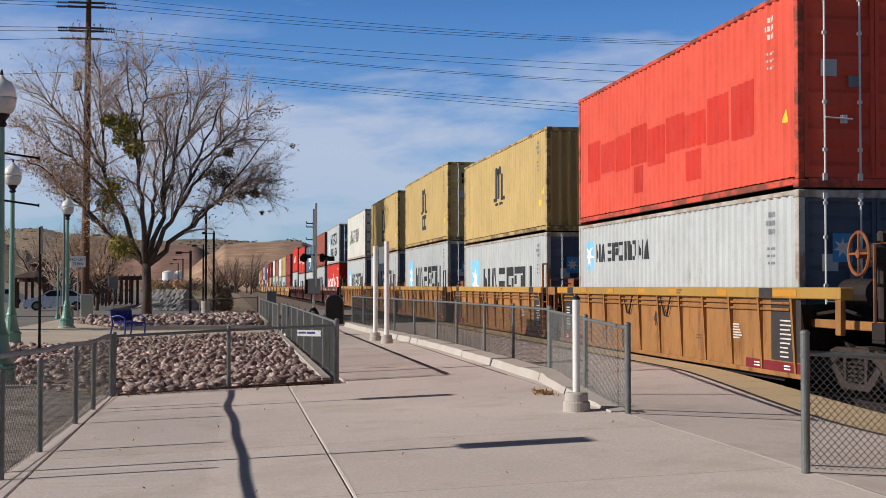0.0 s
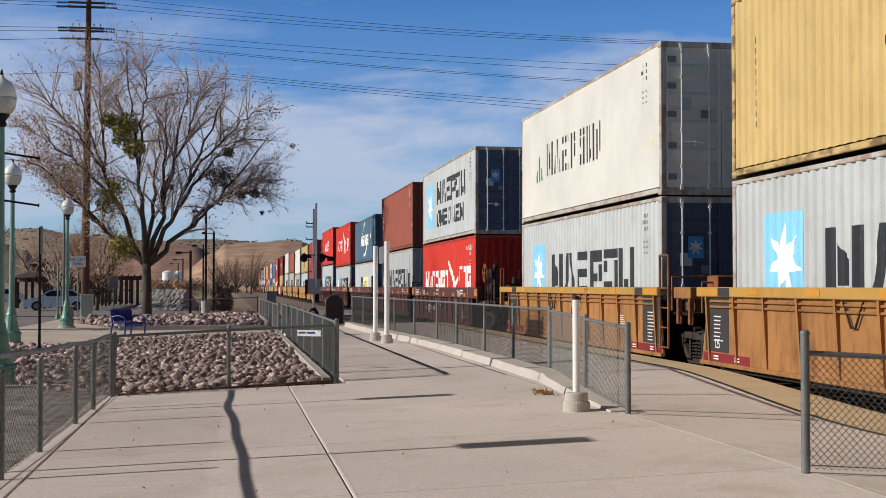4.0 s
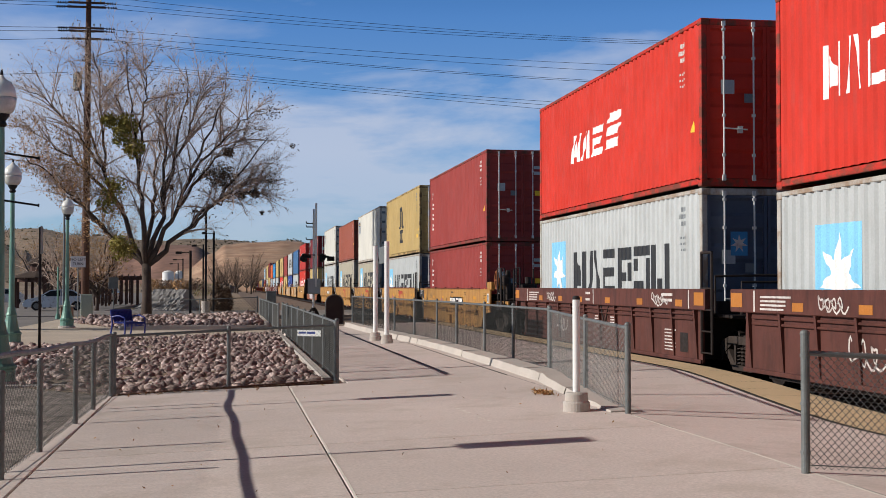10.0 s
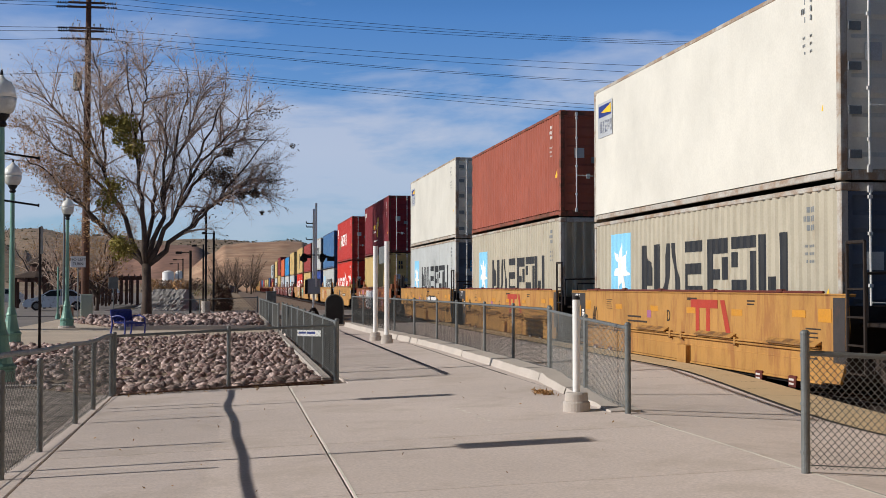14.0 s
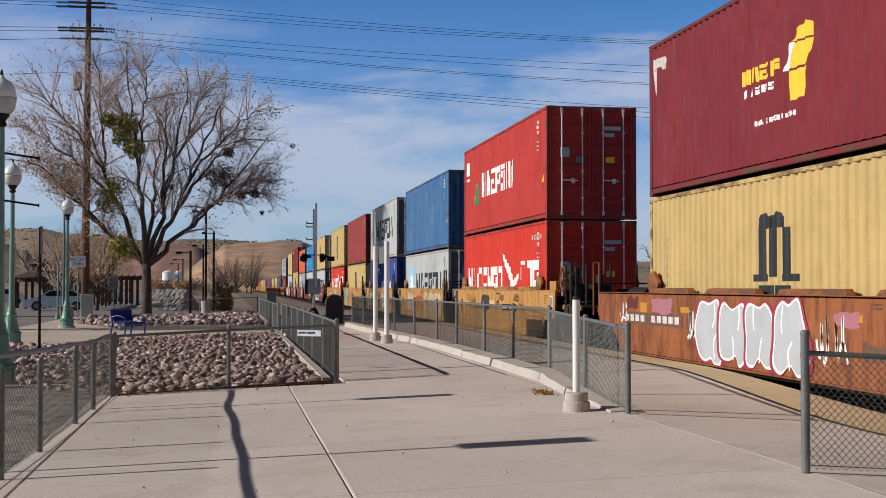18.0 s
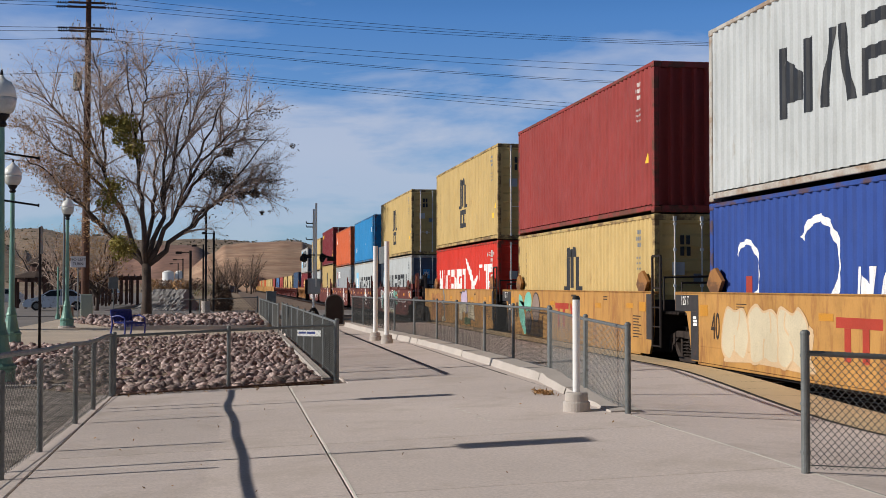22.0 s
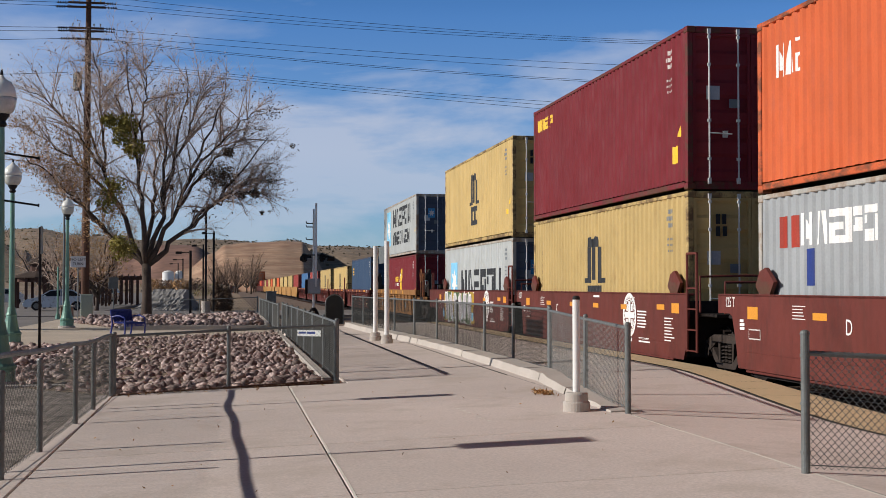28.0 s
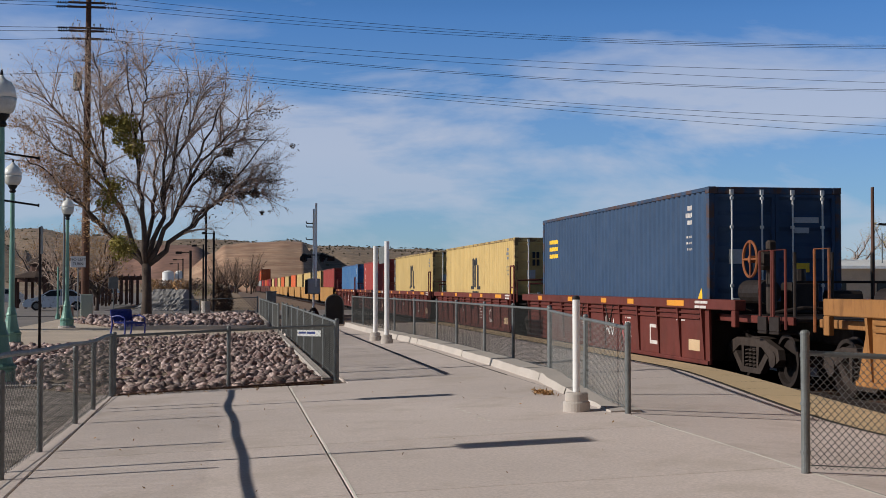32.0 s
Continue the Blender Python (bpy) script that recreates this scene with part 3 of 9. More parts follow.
def build_fence(label, points, ground, height, group="chain-link fences", rail=True, r=0.0022, sides=3, post_r=0.03, cell=0.04, mesh_mat=None, wavy=0.0, drop=0.03):
    """points: posts in order; ground(x, y) gives the foot of each."""
    f = thing("chain_link_fence", label, "fence", group)
    feet = [Vector((x, y, ground(x, y))) for x, y in points]
    for k, b in enumerate(feet):
        end = k in (0, len(feet) - 1)
        pr = post_r * (1.12 if end else 1.0)
        g = Geo().lathe(b.x, b.y, [(pr, b.z - 0.1), (pr, b.z + height), (pr * 1.14, b.z + height), (pr * 1.14, b.z + height + 0.012), (pr * 0.95, b.z + height + 0.026), (pr * 0.5, b.z + height + 0.036)], 16)
        post = part("post", g, GALV, f)
        for z in (0.15, 0.5, 0.85):
            part("clamp_band", Geo().lathe(b.x, b.y, [(pr + 0.006, b.z + z * height - 0.012), (pr + 0.006, b.z + z * height + 0.012)], 10), GALV, post)
    for a, b in zip(feet, feet[1:]):
        if wavy:
            n = 16
            pts = [a.lerp(b, k / n) + Vector((0.006 * math.sin(2.1 * (a.y + (b.y - a.y) * k / n)), 0, height + 0.015 + wavy * max(0, 18 - (a.y + (b.y - a.y) * k / n)) * 0.1 + 0.006 * math.sin(1.7 * (a.y + (b.y - a.y) * k / n)) + 0.001 * math.sin(4.3 * (a.y + (b.y - a.y) * k / n)))) for k in range(n + 1)]
            part("top_rail", Geo().tube(pts, 0.026, 8), GALV, f, "bent and wavy steel top rail")
        elif rail:
            part("top_rail", Geo().cyl(a + Vector((0, 0, height - drop)), b + Vector((0, 0, height - drop)), 0.021, n=8), GALV, f)
        part("tension_wire", Geo().cyl(a + Vector((0, 0, 0.06)), b + Vector((0, 0, 0.06)), 0.004, n=5), GALV, f)
        top = height - drop + 0.025
        g = chain_link(a, b, (a.z + 0.03, b.z + 0.03), (a.z + top, b.z + top), cell, r, sides)
        ob = new("wire_mesh", g.mesh("wire_mesh", mesh_mat or WIRE, fix=False))
        ob.parent = f
        ob["kind"] = "stuff"
    return f


def build_fences():
    park = lambda x, y: level(x) - 0.01
    build_fence("grey chain-link fence along the sloping lawn side", [(-1.98, 5.9), (-1.97, 7.8), (-1.96, 9.8), (-1.92, 11.75), (-1.86, 13.64), (-1.82, 16.36), (-1.79, 18.18), (-1.74, 20.3)], park, 0.91, r=0.0019, wavy=0.22, cell=0.036)
    build_fence("grey chain-link fence before the bed of rocks", [(-1.71, 20.42), (-0.01, 21.0), (1.69, 21.25)], park, 0.93, r=0.0019, cell=0.028)
    build_fence("grey chain-link fence with a small sign beside the rock bed", [(1.72, 21.4), (1.73, 24.6), (1.73, 27.8), (1.73, 31.0), (1.74, 34.2), (1.74, 37.4), (1.73, 40.6), (1.73, 43.85)], park, 0.97, r=0.0032, sides=2, cell=0.03)
    build_fence("grey chain-link fence along the far rock bed", [(1.66, 45.6), (1.62, 50), (1.6, 54.5), (1.57, 59), (1.54, 63), (1.52, 67.3)], park, 0.92, r=0.0075, sides=2, cell=0.07)
    build_fence("grey chain-link fence across the back of the far bed", [(1.5, 72.6), (-1.6, 72.8), (-4.6, 73.0)], park, 0.95, r=0.006, sides=2, cell=0.08)
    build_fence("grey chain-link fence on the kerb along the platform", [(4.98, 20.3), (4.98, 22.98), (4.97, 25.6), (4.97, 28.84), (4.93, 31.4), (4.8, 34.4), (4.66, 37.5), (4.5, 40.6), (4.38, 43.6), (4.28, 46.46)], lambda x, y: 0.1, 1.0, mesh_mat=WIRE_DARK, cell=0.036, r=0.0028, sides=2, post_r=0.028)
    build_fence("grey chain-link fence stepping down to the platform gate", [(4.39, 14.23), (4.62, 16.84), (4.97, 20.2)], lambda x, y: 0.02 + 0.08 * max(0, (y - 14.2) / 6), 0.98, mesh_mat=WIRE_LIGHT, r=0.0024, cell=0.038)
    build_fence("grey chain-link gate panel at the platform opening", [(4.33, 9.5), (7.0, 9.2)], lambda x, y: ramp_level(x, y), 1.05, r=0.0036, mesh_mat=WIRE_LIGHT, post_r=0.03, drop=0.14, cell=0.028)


# ---- white posts ----
def build_white_post(x, y, h, r, cap=True):
    z = level(x)
    p = thing("white_post", "white painted steel post in a round concrete footing", "post", "white posts", at=(x, y, z))
    part("footing", Geo().lathe(0, 0, [(0.155, -0.05), (0.155, 0.1), (0.145, 0.115), (0.135, 0.118), (0.132, 0.2), (0.12, 0.215), (0.03, 0.22)], 28), CURB, p)
    part("shaft", Geo().lathe(0, 0, [(r, 0.2), (r, h)], 24), WHITE_PAINT, p, smooth=False)
    if cap:
        part("cap", Geo().lathe(0, 0, [(r * 1.04, h), (r * 1.04, h + 0.02), (r * 0.7, h + 0.045)], 24), BLACK, p)
    return p


# ---- rocks ----
def rock_meshes(material, count, sub):
    out = []
    for k in range(count):
        bm = bmesh.new()
        bmesh.ops.create_icosphere(bm, subdivisions=sub, radius=1.0)
        off = Vector((k * 7.3, k * 3.1, k * 5.7))
        s = (rng.uniform(0.95, 1.4), rng.uniform(0.6, 0.95), rng.uniform(0.36, 0.58))
        for v in bm.verts:
            d = 1 + 0.5 * noise.noise(v.co * 0.9 + off) + 0.15 * noise.noise(v.co * 2.3 + off)
            v.co = Vector((v.co.x * s[0], v.co.y * s[1], v.co.z * s[2])) * d
        for c in range(9):
            n = Vector((rng.gauss(0, 1), rng.gauss(0, 1), rng.gauss(0, 1))).normalized()
            lim = rng.uniform(0.42, 0.72)
            for v in bm.verts:
                over = v.co.dot(n) - lim
                if over > 0:
                    v.co -= n * over * 0.93
        me = bpy.data.meshes.new("rock")
        bm.to_mesh(me)
        bm.free()
        me.polygons.foreach_set("use_smooth", [True] * len(me.polygons))
        me.materials.append(material)
        out.append(me)
    return out


def scatter(name, label, inside, x0, x1, y0, y1, step, size, z, singles=0, near=1e9, meshes=None, sub=None):
    """A bed of rocks: the nearest as pieces of their own, the rest joined."""
    bed = thing(name, label, "rock bed")
    loose = Geo()
    base = [([tuple(v.co) for v in me.vertices], [tuple(p.vertices) for p in me.polygons]) for me in (sub or meshes)]
    made = 0
    y = y0
    while y < y1:
        x = x0 + rng.uniform(0, step)
        while x < x1:
            px, py = x + rng.uniform(-0.4, 0.4) * step, y + rng.uniform(-0.4, 0.4) * step
            if inside(px, py):
                s = size * rng.choice((0.5, 0.65, 0.8, 0.95, 1.1, 1.25, 1.5, 1.9))
                m = Matrix.LocRotScale((px, py, z(px) + s * rng.uniform(0.0, 0.75)), Euler((rng.uniform(-0.7, 0.7), rng.uniform(-0.7, 0.7), rng.uniform(0, 6.3))), (s, s, s))
                if made < singles:
                    ob = new("rock", rng.choice(meshes))
                    ob.parent, ob.matrix_basis = bed, m
                    made += 1
                else:
                    vs, fs = rng.choice(base)
                    loose.add([m @ Vector(v) for v in vs], fs)
            x += step
        y += step * 0.82
    if loose.v:
        me = loose.mesh("rocks", ROCK, smooth=True, fix=False)
        ob = new("rocks", me)
        ob.parent = bed
        ob["kind"] = "stuff"
    return bed


# ---- the train ----
LENGTH, WIDTH = 12.192, 2.438
STD, HIGH = 2.655, 2.965
FLOOR = 0.195
CACHE = {}


def cached(key, make):
    if key not in CACHE:
        CACHE[key] = make()
    return CACHE[key]


PITCH, DEPTH = 0.278, 0.036


def profile(u):
    """Depth of the corrugation at u metres along the wall."""
    t = (u % PITCH) / PITCH
    return 0.0 if t < 0.3 or t > 0.96 else (t - 0.3) / 0.16 if t < 0.46 else 1.0 if t < 0.8 else (0.96 - t) / 0.16


def breaks(a, b):
    out, k = [a], math.floor(a / PITCH)
    while k * PITCH < b:
        for t in (0, 0.3, 0.46, 0.8, 0.96):
            u = (k + t) * PITCH
            if a + 1e-4 < u < b - 1e-4:
                out.append(u)
        k += 1
    return out + [b]


def wall_geo(a, b, z0, z1, outward):
    """A corrugated steel wall from a to b: outward -1 or 1 along x."""
    g = Geo()
    us = breaks(a, b)
    x = outward * (WIDTH / 2 - 0.012)
    for u in us:
        d = x - outward * DEPTH * profile(u)
        g.v += [(d, u, z0), (d, u, z1)]
    g.f = [(2 * i, 2 * i + 2, 2 * i + 3, 2 * i + 1) for i in range(len(us) - 1)]
    return g


def end_wall_geo(w0, w1, z0, z1, y, out):
    """A corrugated end: wide upright ribs."""
    g = Geo()
    n = 9
    step = (w1 - w0) / n
    xs = []
    for i in range(n):
        for t, d in ((0.0, 0.0), (0.22, 0.0), (0.34, 0.095), (0.88, 0.095)):
            xs.append((w0 + (i + t) * step, d))
    xs.append((w1, 0.0))
    for x, d in xs:
        yy = y - out * d
        g.v += [(x, yy, z0), (x, yy, z1)]
    g.f = [(2 * i, 2 * i + 2, 2 * i + 3, 2 * i + 1) for i in range(len(xs) - 1)]
    return g


def decal(g, poly, corrugated=True, lift=0.004):
    """Lays a convex outline of (y, z) on the wall at x < 0, following its ribs."""
    y0, y1 = min(q[0] for q in poly), max(q[0] for q in poly)
    us = breaks(y0, y1) if corrugated else [y0, y1]
    for q in poly:
        if min(abs(q[0] - u) for u in us) > 1e-5:
            us.append(q[0])
    us.sort()

    def span(u):
        zs = []
        for (a, b), (c, d) in zip(poly, poly[1:] + poly[:1]):
            if abs(a - c) < 1e-9:
                if abs(u - a) < 1e-4:
                    zs += [b, d]
            elif min(a, c) - 1e-4 <= u <= max(a, c) + 1e-4:
                zs.append(b + (d - b) * (u - a) / (c - a))
        return min(zs), max(zs)
    base = len(g.v)
    for u in us:
        lo, hi = span(u)
        x = -(WIDTH / 2 - 0.012) + (DEPTH * profile(u) if corrugated else 0.0) - lift
        g.v += [(x, u, lo), (x, u, hi)]
    for i in range(len(us) - 1):
        a = base + 2 * i
        g.f.append((a, a + 2, a + 3, a + 1))


def rect(y0, y1, z0, z1):
    return [(y0, z0), (y1, z0), (y1, z1), (y0, z1)]


def form(k, s, c):
    """A plain block form in a unit cell, as convex outlines; s and c are its upright and level strokes."""
    def box(u0, u1, v0, v1):
        return [(u0, v0), (u1, v0), (u1, v1), (u0, v1)]
    return ([box(0, s, 0, 1), box(1 - s, 1, 0, 1), [(s + 0.05, 0.2), (0.95 - s, 0.2), (0.95 - s, 0.55), (s + 0.05, 0.8)]],
            [[(0.04, 0), (0.04 + s, 0), (0.46, 1), (0.3, 1)], [(0.96 - s, 0), (0.96, 0), (0.7, 1), (0.54, 1)]],
            [box(0, 1, 1 - c, 1), box(0.0, 0.85, 0.5 - c / 2, 0.5 + c / 2), box(0, 1, 0, c), box(0, s * 0.8, c, 0.5 - c / 2)],
            [box(0, s, 0, 1), box(s + 0.06, 1, 0.74, 1), box(1 - s, 1, 0.3, 0.68), box(s + 0.06, 0.94 - s, 0.3, 0.48)],
            [box(0, 1, 1 - c, 1), box(1 - s, 1, 0, 0.95 - c), box(0, 0.94 - s, 0, 1.5 * c), box(0, s, 0.5, 0.95 - c)],
            [box(0, s, 0, 1), [(1 - s, 0), (1, 0), (0.92, 1), (0.92 - s, 1)], box(s + 0.06, 0.86 - s, 0.1, 0.34)],
            [box(0, s, 0, 0.8), box(1 - s, 1, 0.2, 1), box(s + 0.05, 0.95 - s, 0.8, 1), box(s + 0.05, 0.95 - s, 0, 0.2)],
            [box(0.1, 0.1 + s, 0.3, 1), box(0.1, 1, 0, 0.22)])[k]


def bars(fresh, far, z0, z1, widths, gap, stroke=0.36, lean=0.0, flat=False, order=(0, 1, 2, 3, 4, 5, 6)):
    """A run of plain block forms standing for a line of painted lettering, from the far end towards the near end."""
    y, h = far, z1 - z0
    for k, w in enumerate(widths):
        g = fresh()
        s = min(stroke, 0.36)
        for poly in form(order[k % len(order)], s, max(0.1, min(0.24, 0.75 * s * w / h))):
            decal(g, [(y - u * w - lean * h * v, z0 + v * h) for u, v in poly], not flat)
        y -= w + gap
    return y


def star(g, yc, zc, r, flat=False):
    for k in range(7):
        a = 2 * math.pi * k / 7 + math.pi / 2
        tip = (yc + r * math.cos(a), zc + r * math.sin(a))
        left = (yc + 0.42 * r * math.cos(a + 0.45), zc + 0.42 * r * math.sin(a + 0.45))
        right = (yc + 0.42 * r * math.cos(a - 0.45), zc + 0.42 * r * math.sin(a - 0.45))
        decal(g, [(yc, zc), right, tip, left], not flat, 0.008)


def bird(g, y, z, s):
    for q in ([(1.2, 0.95), (1.05, 0.65), (0.45, 0.3), (0.35, 0.55)], [(0.45, 0.3), (0.35, 0.58), (-0.25, 0.15), (-0.05, -0.1)], [(-0.05, -0.1), (-0.25, 0.15), (-0.85, 0.35), (-0.75, 0.1)],
              [(0.15, 0.05), (-0.05, -0.1), (0.3, -0.6), (0.65, -0.55)], [(-0.2, -0.05), (-0.35, 0.05), (-0.75, -0.5), (-0.5, -0.55)]):
        decal(g, [(y + a * s, z + b * s) for a, b in q])


def marks(kind, H, seed):
    """The painted shapes on a container's side, by colour."""
    r = random.Random(seed)
    out = []

    def G(m, name="marking"):
        out.append((name, Geo(), m))
        return out[-1][1]

    def L(m):
        return lambda: G(m, "letter_block")
    if kind in ("star_low", "star_mid"):
        up = 0.0 if H < 2.7 and kind == "star_low" else 0.25
        decal(G(MARK_BLUE), rect(9.5, 10.9, 0.55 + up, 2.1 + up))
        star(G(MARK_WHITE, "star_emblem"), 10.2, 1.36 + up, 0.62)
        bars(L(MARK_DARK), 8.85, 0.8 + up, 1.8 + up, [1.12, 1.1, 0.98, 1.02, 0.98, 1.1], 0.16, 0.27)
    elif kind == "star_high":
        decal(G(MARK_BLUE), rect(9.43, 11.0, 0.6, 2.38))
        star(G(MARK_WHITE, "star_emblem"), 10.2, 1.48, 0.66)
        bars(L(MARK_DARK), 8.5, 1.48, 2.38, [1.1, 1.05, 0.9, 0.98, 0.9, 0.98], 0.13, 0.26)
        bars(L(MARK_DARK), 8.5, 0.6, 1.24, [0.78, 0.74, 0.82, 0.7, 0.82, 0.78, 0.78], 0.13, 0.26, order=(6, 0, 2, 6, 5, 2, 0))
    elif kind == "star_wide":
        bars(L(MARK_DARK), 9.32, 1.05, 2.12, [1.2, 1.15, 1.0, 1.1, 1.0, 1.2], 0.16, 0.24)
    elif kind == "star_line":
        decal(G(MARK_BLUE), rect(10.95, 11.63, 1.62, 2.27))
        star(G(MARK_WHITE, "star_emblem"), 11.29, 1.95, 0.29)
        bars(L(MARK_DARK), 10.8, 1.78, 2.18, [0.36] * 9, 0.08, 0.28)
    elif kind in ("mast", "mast_short"):
        up = 1.2 + 0.6 * (H - 2.655)
        d = G(MARK_DARK, "emblem")
        for y in (6.9, 6.42, 5.93):
            decal(d, rect(y - 0.29, y, up, up + 0.74))
        for y in (6.9, 6.42):
            decal(d, [(y - 0.55, up + 0.742), (y, up + 0.742), (y - 0.02, up + 0.93), (y - 0.3, up + 0.99), (y - 0.55, up + 0.9)], lift=0.0045)
        decal(d, rect(5.33, 6.02, up - 0.07, up + 0.04), lift=0.005)
        decal(d, rect(6.55, 7.12, up - 0.07, up + 0.04), lift=0.005)
        for y in (6.32, 5.64):
            d = G(MARK_DARK, "emblem_block")
            if kind == "mast_short":
                decal(d, rect(y + 0.05, y + 0.5, up - 0.2, up - 0.12))
                continue
            decal(d, rect(y, y + 0.58, up - 0.3, up - 0.13))
            decal(d, rect(y + (0.3 if y > 6 else 0.34), y + 0.58, up - 0.6, up - 0.302))
            decal(d, rect(y, y + 0.58, up - 0.76, up - 0.602))
        g = G(MARK_DARK, "small_lettering")
        for k in range(9):
            decal(g, rect(11.18, 11.25, 2.06 - 0.165 * k, 2.16 - 0.165 * k))
        decal(G(MARK_YELLOW), rect(0.66, 1.06, 0.7, 0.86))
    elif kind == "bird_high":
        w = G(MARK_WHITE)
        bars(L(MARK_WHITE), 10.6, 1.15, 1.9, [0.5, 0.52, 0.66, 0.5, 0.5, 0.5, 0.5], 0.11, 0.2, order=(0, 1, 6, 3, 0, 3, 6))
        bird(G(MARK_WHITE, "bird_emblem"), 4.6, 1.5, 1.05)
        bars(L(MARK_WHITE), 2.95, 1.05, 1.92, [0.36, 0.36, 0.4], 0.1, 0.26, order=(4, 6, 3))
    elif kind == "bird_low":
        w = G(MARK_WHITE)
        bars(L(MARK_WHITE), 11.4, 0.85, 1.85, [0.66, 0.7, 0.86, 0.66, 0.64, 0.66, 0.7], 0.12, 0.15, order=(0, 1, 6, 3, 0, 3, 6))
        bird(G(MARK_WHITE, "bird_emblem"), 4.4, 1.25, 1.05)
        bars(L(MARK_WHITE), 3.2, 0.9, 1.95, [0.6, 0.6, 0.66], 0.16, 0.2, order=(4, 6, 3))
        bars(L(MARK_LIGHT), 1.75, H - 0.46, H - 0.34, [0.11] * 7, 0.035, 0.3)
        bars(L(MARK_LIGHT), 1.3, H - 0.66, H - 0.54, [0.11] * 2, 0.035, 0.3)
    elif kind == "slant":
        w = G(MARK_WHITE)
        bars(L(MARK_WHITE), 9.0, 1.2, 1.85, [0.75, 0.8, 0.85], 0.12, 0.3, 0.35)
        for k in range(3):
            decal(w, [(6.1 - 0.1 * k, 1.25 + 0.28 * k), (5.2 - 0.1 * k, 1.25 + 0.28 * k), (5.0 - 0.1 * k, 1.45 + 0.28 * k), (5.9 - 0.1 * k, 1.45 + 0.28 * k)])
    elif kind == "peak":
        w = G(MARK_WHITE)
        bars(L(MARK_WHITE), 9.0, 1.15, 1.95, [0.62, 0.66, 0.62, 0.66, 0.62, 0.68, 0.26], 0.12, 0.32)
        decal(G(MARK_GREEN), [(10.4, 0.95), (9.5, 1.0), (9.75, 1.75), (9.85, 1.75)])
        decal(G(MARK_ORANGE), [(10.5, 0.95), (10.42, 0.95), (9.88, 1.75), (9.95, 1.7)])
        decal(w, rect(11.2, 11.85, 2.05, 2.5))
        decal(w, rect(11.15, 11.9, 1.86, 1.94))
    elif kind == "swoosh":
        w = G(MARK_WHITE)
        bars(L(MARK_WHITE), 8.37, 1.03, 1.67, [0.6, 0.66, 0.6], 0.05, 0.4)
        bars(L(MARK_WHITE), 6.15, 1.03, 1.67, [0.62, 0.66, 0.74], 0.08, 0.4)
        for k in range(5):
            for (ya, za), (yb, zb), bulge in (((7.5, 1.8), (6.05, 2.36), 0.16), ((6.5, 0.48), (4.92, 0.93), -0.16)):
                if k == 3 and bulge > 0:
                    continue
                pts = []
                for t in (k / 5, (k + 0.92) / 5):
                    pts.append((ya + (yb - ya) * t, za + (zb - za) * t + bulge * math.sin(math.pi * t)))
                wd = 0.05 + 0.025 * k
                (p0, z0), (p1, z1) = pts
                decal(w, [(p0, z0 - wd), (p0, z0 + wd), (p1, z1 + wd), (p1, z1 - wd)])
        decal(w, [(6.85, 0.4), (6.4, 0.3), (6.35, 0.42), (6.6, 0.62)])
        for y, z, e in ((2.72, 1.5, 0.14), (2.6, 1.7, 0.09), (2.85, 1.66, 0.07)):
            decal(w, [(y - e, z - e), (y + e, z - e * 0.6), (y + e * 0.6, z + e), (y - e * 0.5, z + e)])
        g = G(MARK_WHITE, "small_lettering")
        for k in range(10):
            decal(g, rect(0.8, 0.88, 2.3 - 0.125 * k, 2.39 - 0.125 * k))
    elif kind == "flame":
        y = G(MARK_YELLOW, "emblem")
        bars(L(MARK_YELLOW), 7.48, 1.46, 1.7, [0.32, 0.3, 0.32, 0.3], 0.06, 0.4)
        bars(L(MARK_WHITE), 7.45, 1.26, 1.38, [0.2] * 5, 0.06, 0.4)
        decal(y, [(5.6, 0.98), (5.2, 1.0), (5.05, 1.42), (5.67, 1.42)])
        decal(y, [(5.85, 1.46), (5.05, 1.46), (4.85, 1.8), (5.6, 1.82)])
        decal(y, [(5.55, 1.85), (4.85, 1.83), (4.82, 2.0), (5.05, 2.08), (5.35, 2.02)])
        decal(G(MARK_WHITE, "emblem"), [(5.86, 1.45), (5.62, 1.45), (5.5, 1.84), (5.62, 1.84)], lift=0.006)
        for q in ([(11.95, 2.45), (11.15, 2.5), (11.2, 2.62), (11.95, 2.66)], [(11.9, 1.95), (11.8, 2.1), (11.72, 2.44), (11.95, 2.44)], [(11.4, 2.38), (11.25, 2.42), (11.2, 2.49), (11.5, 2.49)]):
            decal(G(MARK_LIGHT, "scuff"), q)
        if H > 2.7:
            bars(L(MARK_WHITE), 6.95, 0.76, 0.84, [0.13] * 8, 0.06, 0.4)
    elif kind == "swash":
        w = G(MARK_WHITE)
        for k in range(9):
            a0, a1 = 0.6 + k * 0.52, 0.6 + (k + 1) * 0.52
            for yc, zc, s in ((10.6, 1.45, 0.55), (8.0, 1.55, 0.72)):
                decal(w, [(yc + s * math.cos(a0), zc + s * math.sin(a0)), (yc + s * math.cos(a1), zc + s * math.sin(a1)), (yc + 0.84 * s * math.cos(a1), zc + 0.84 * s * math.sin(a1)), (yc + 0.84 * s * math.cos(a0), zc + 0.84 * s * math.sin(a0))])
        decal(G(MARK_RED), rect(10.35, 10.6, 0.85, 1.4))
        bars(L(MARK_WHITE), 6.9, 0.95, 1.5, [0.5, 0.42, 0.5, 0.42, 0.42, 0.5, 0.5], 0.16, 0.28, 0.1)
    elif kind == "script":
        bars(L(MARK_WHITE), 10.68, 1.83, 2.3, [0.4, 0.42, 0.42, 0.42, 0.42], 0.06, 0.33)
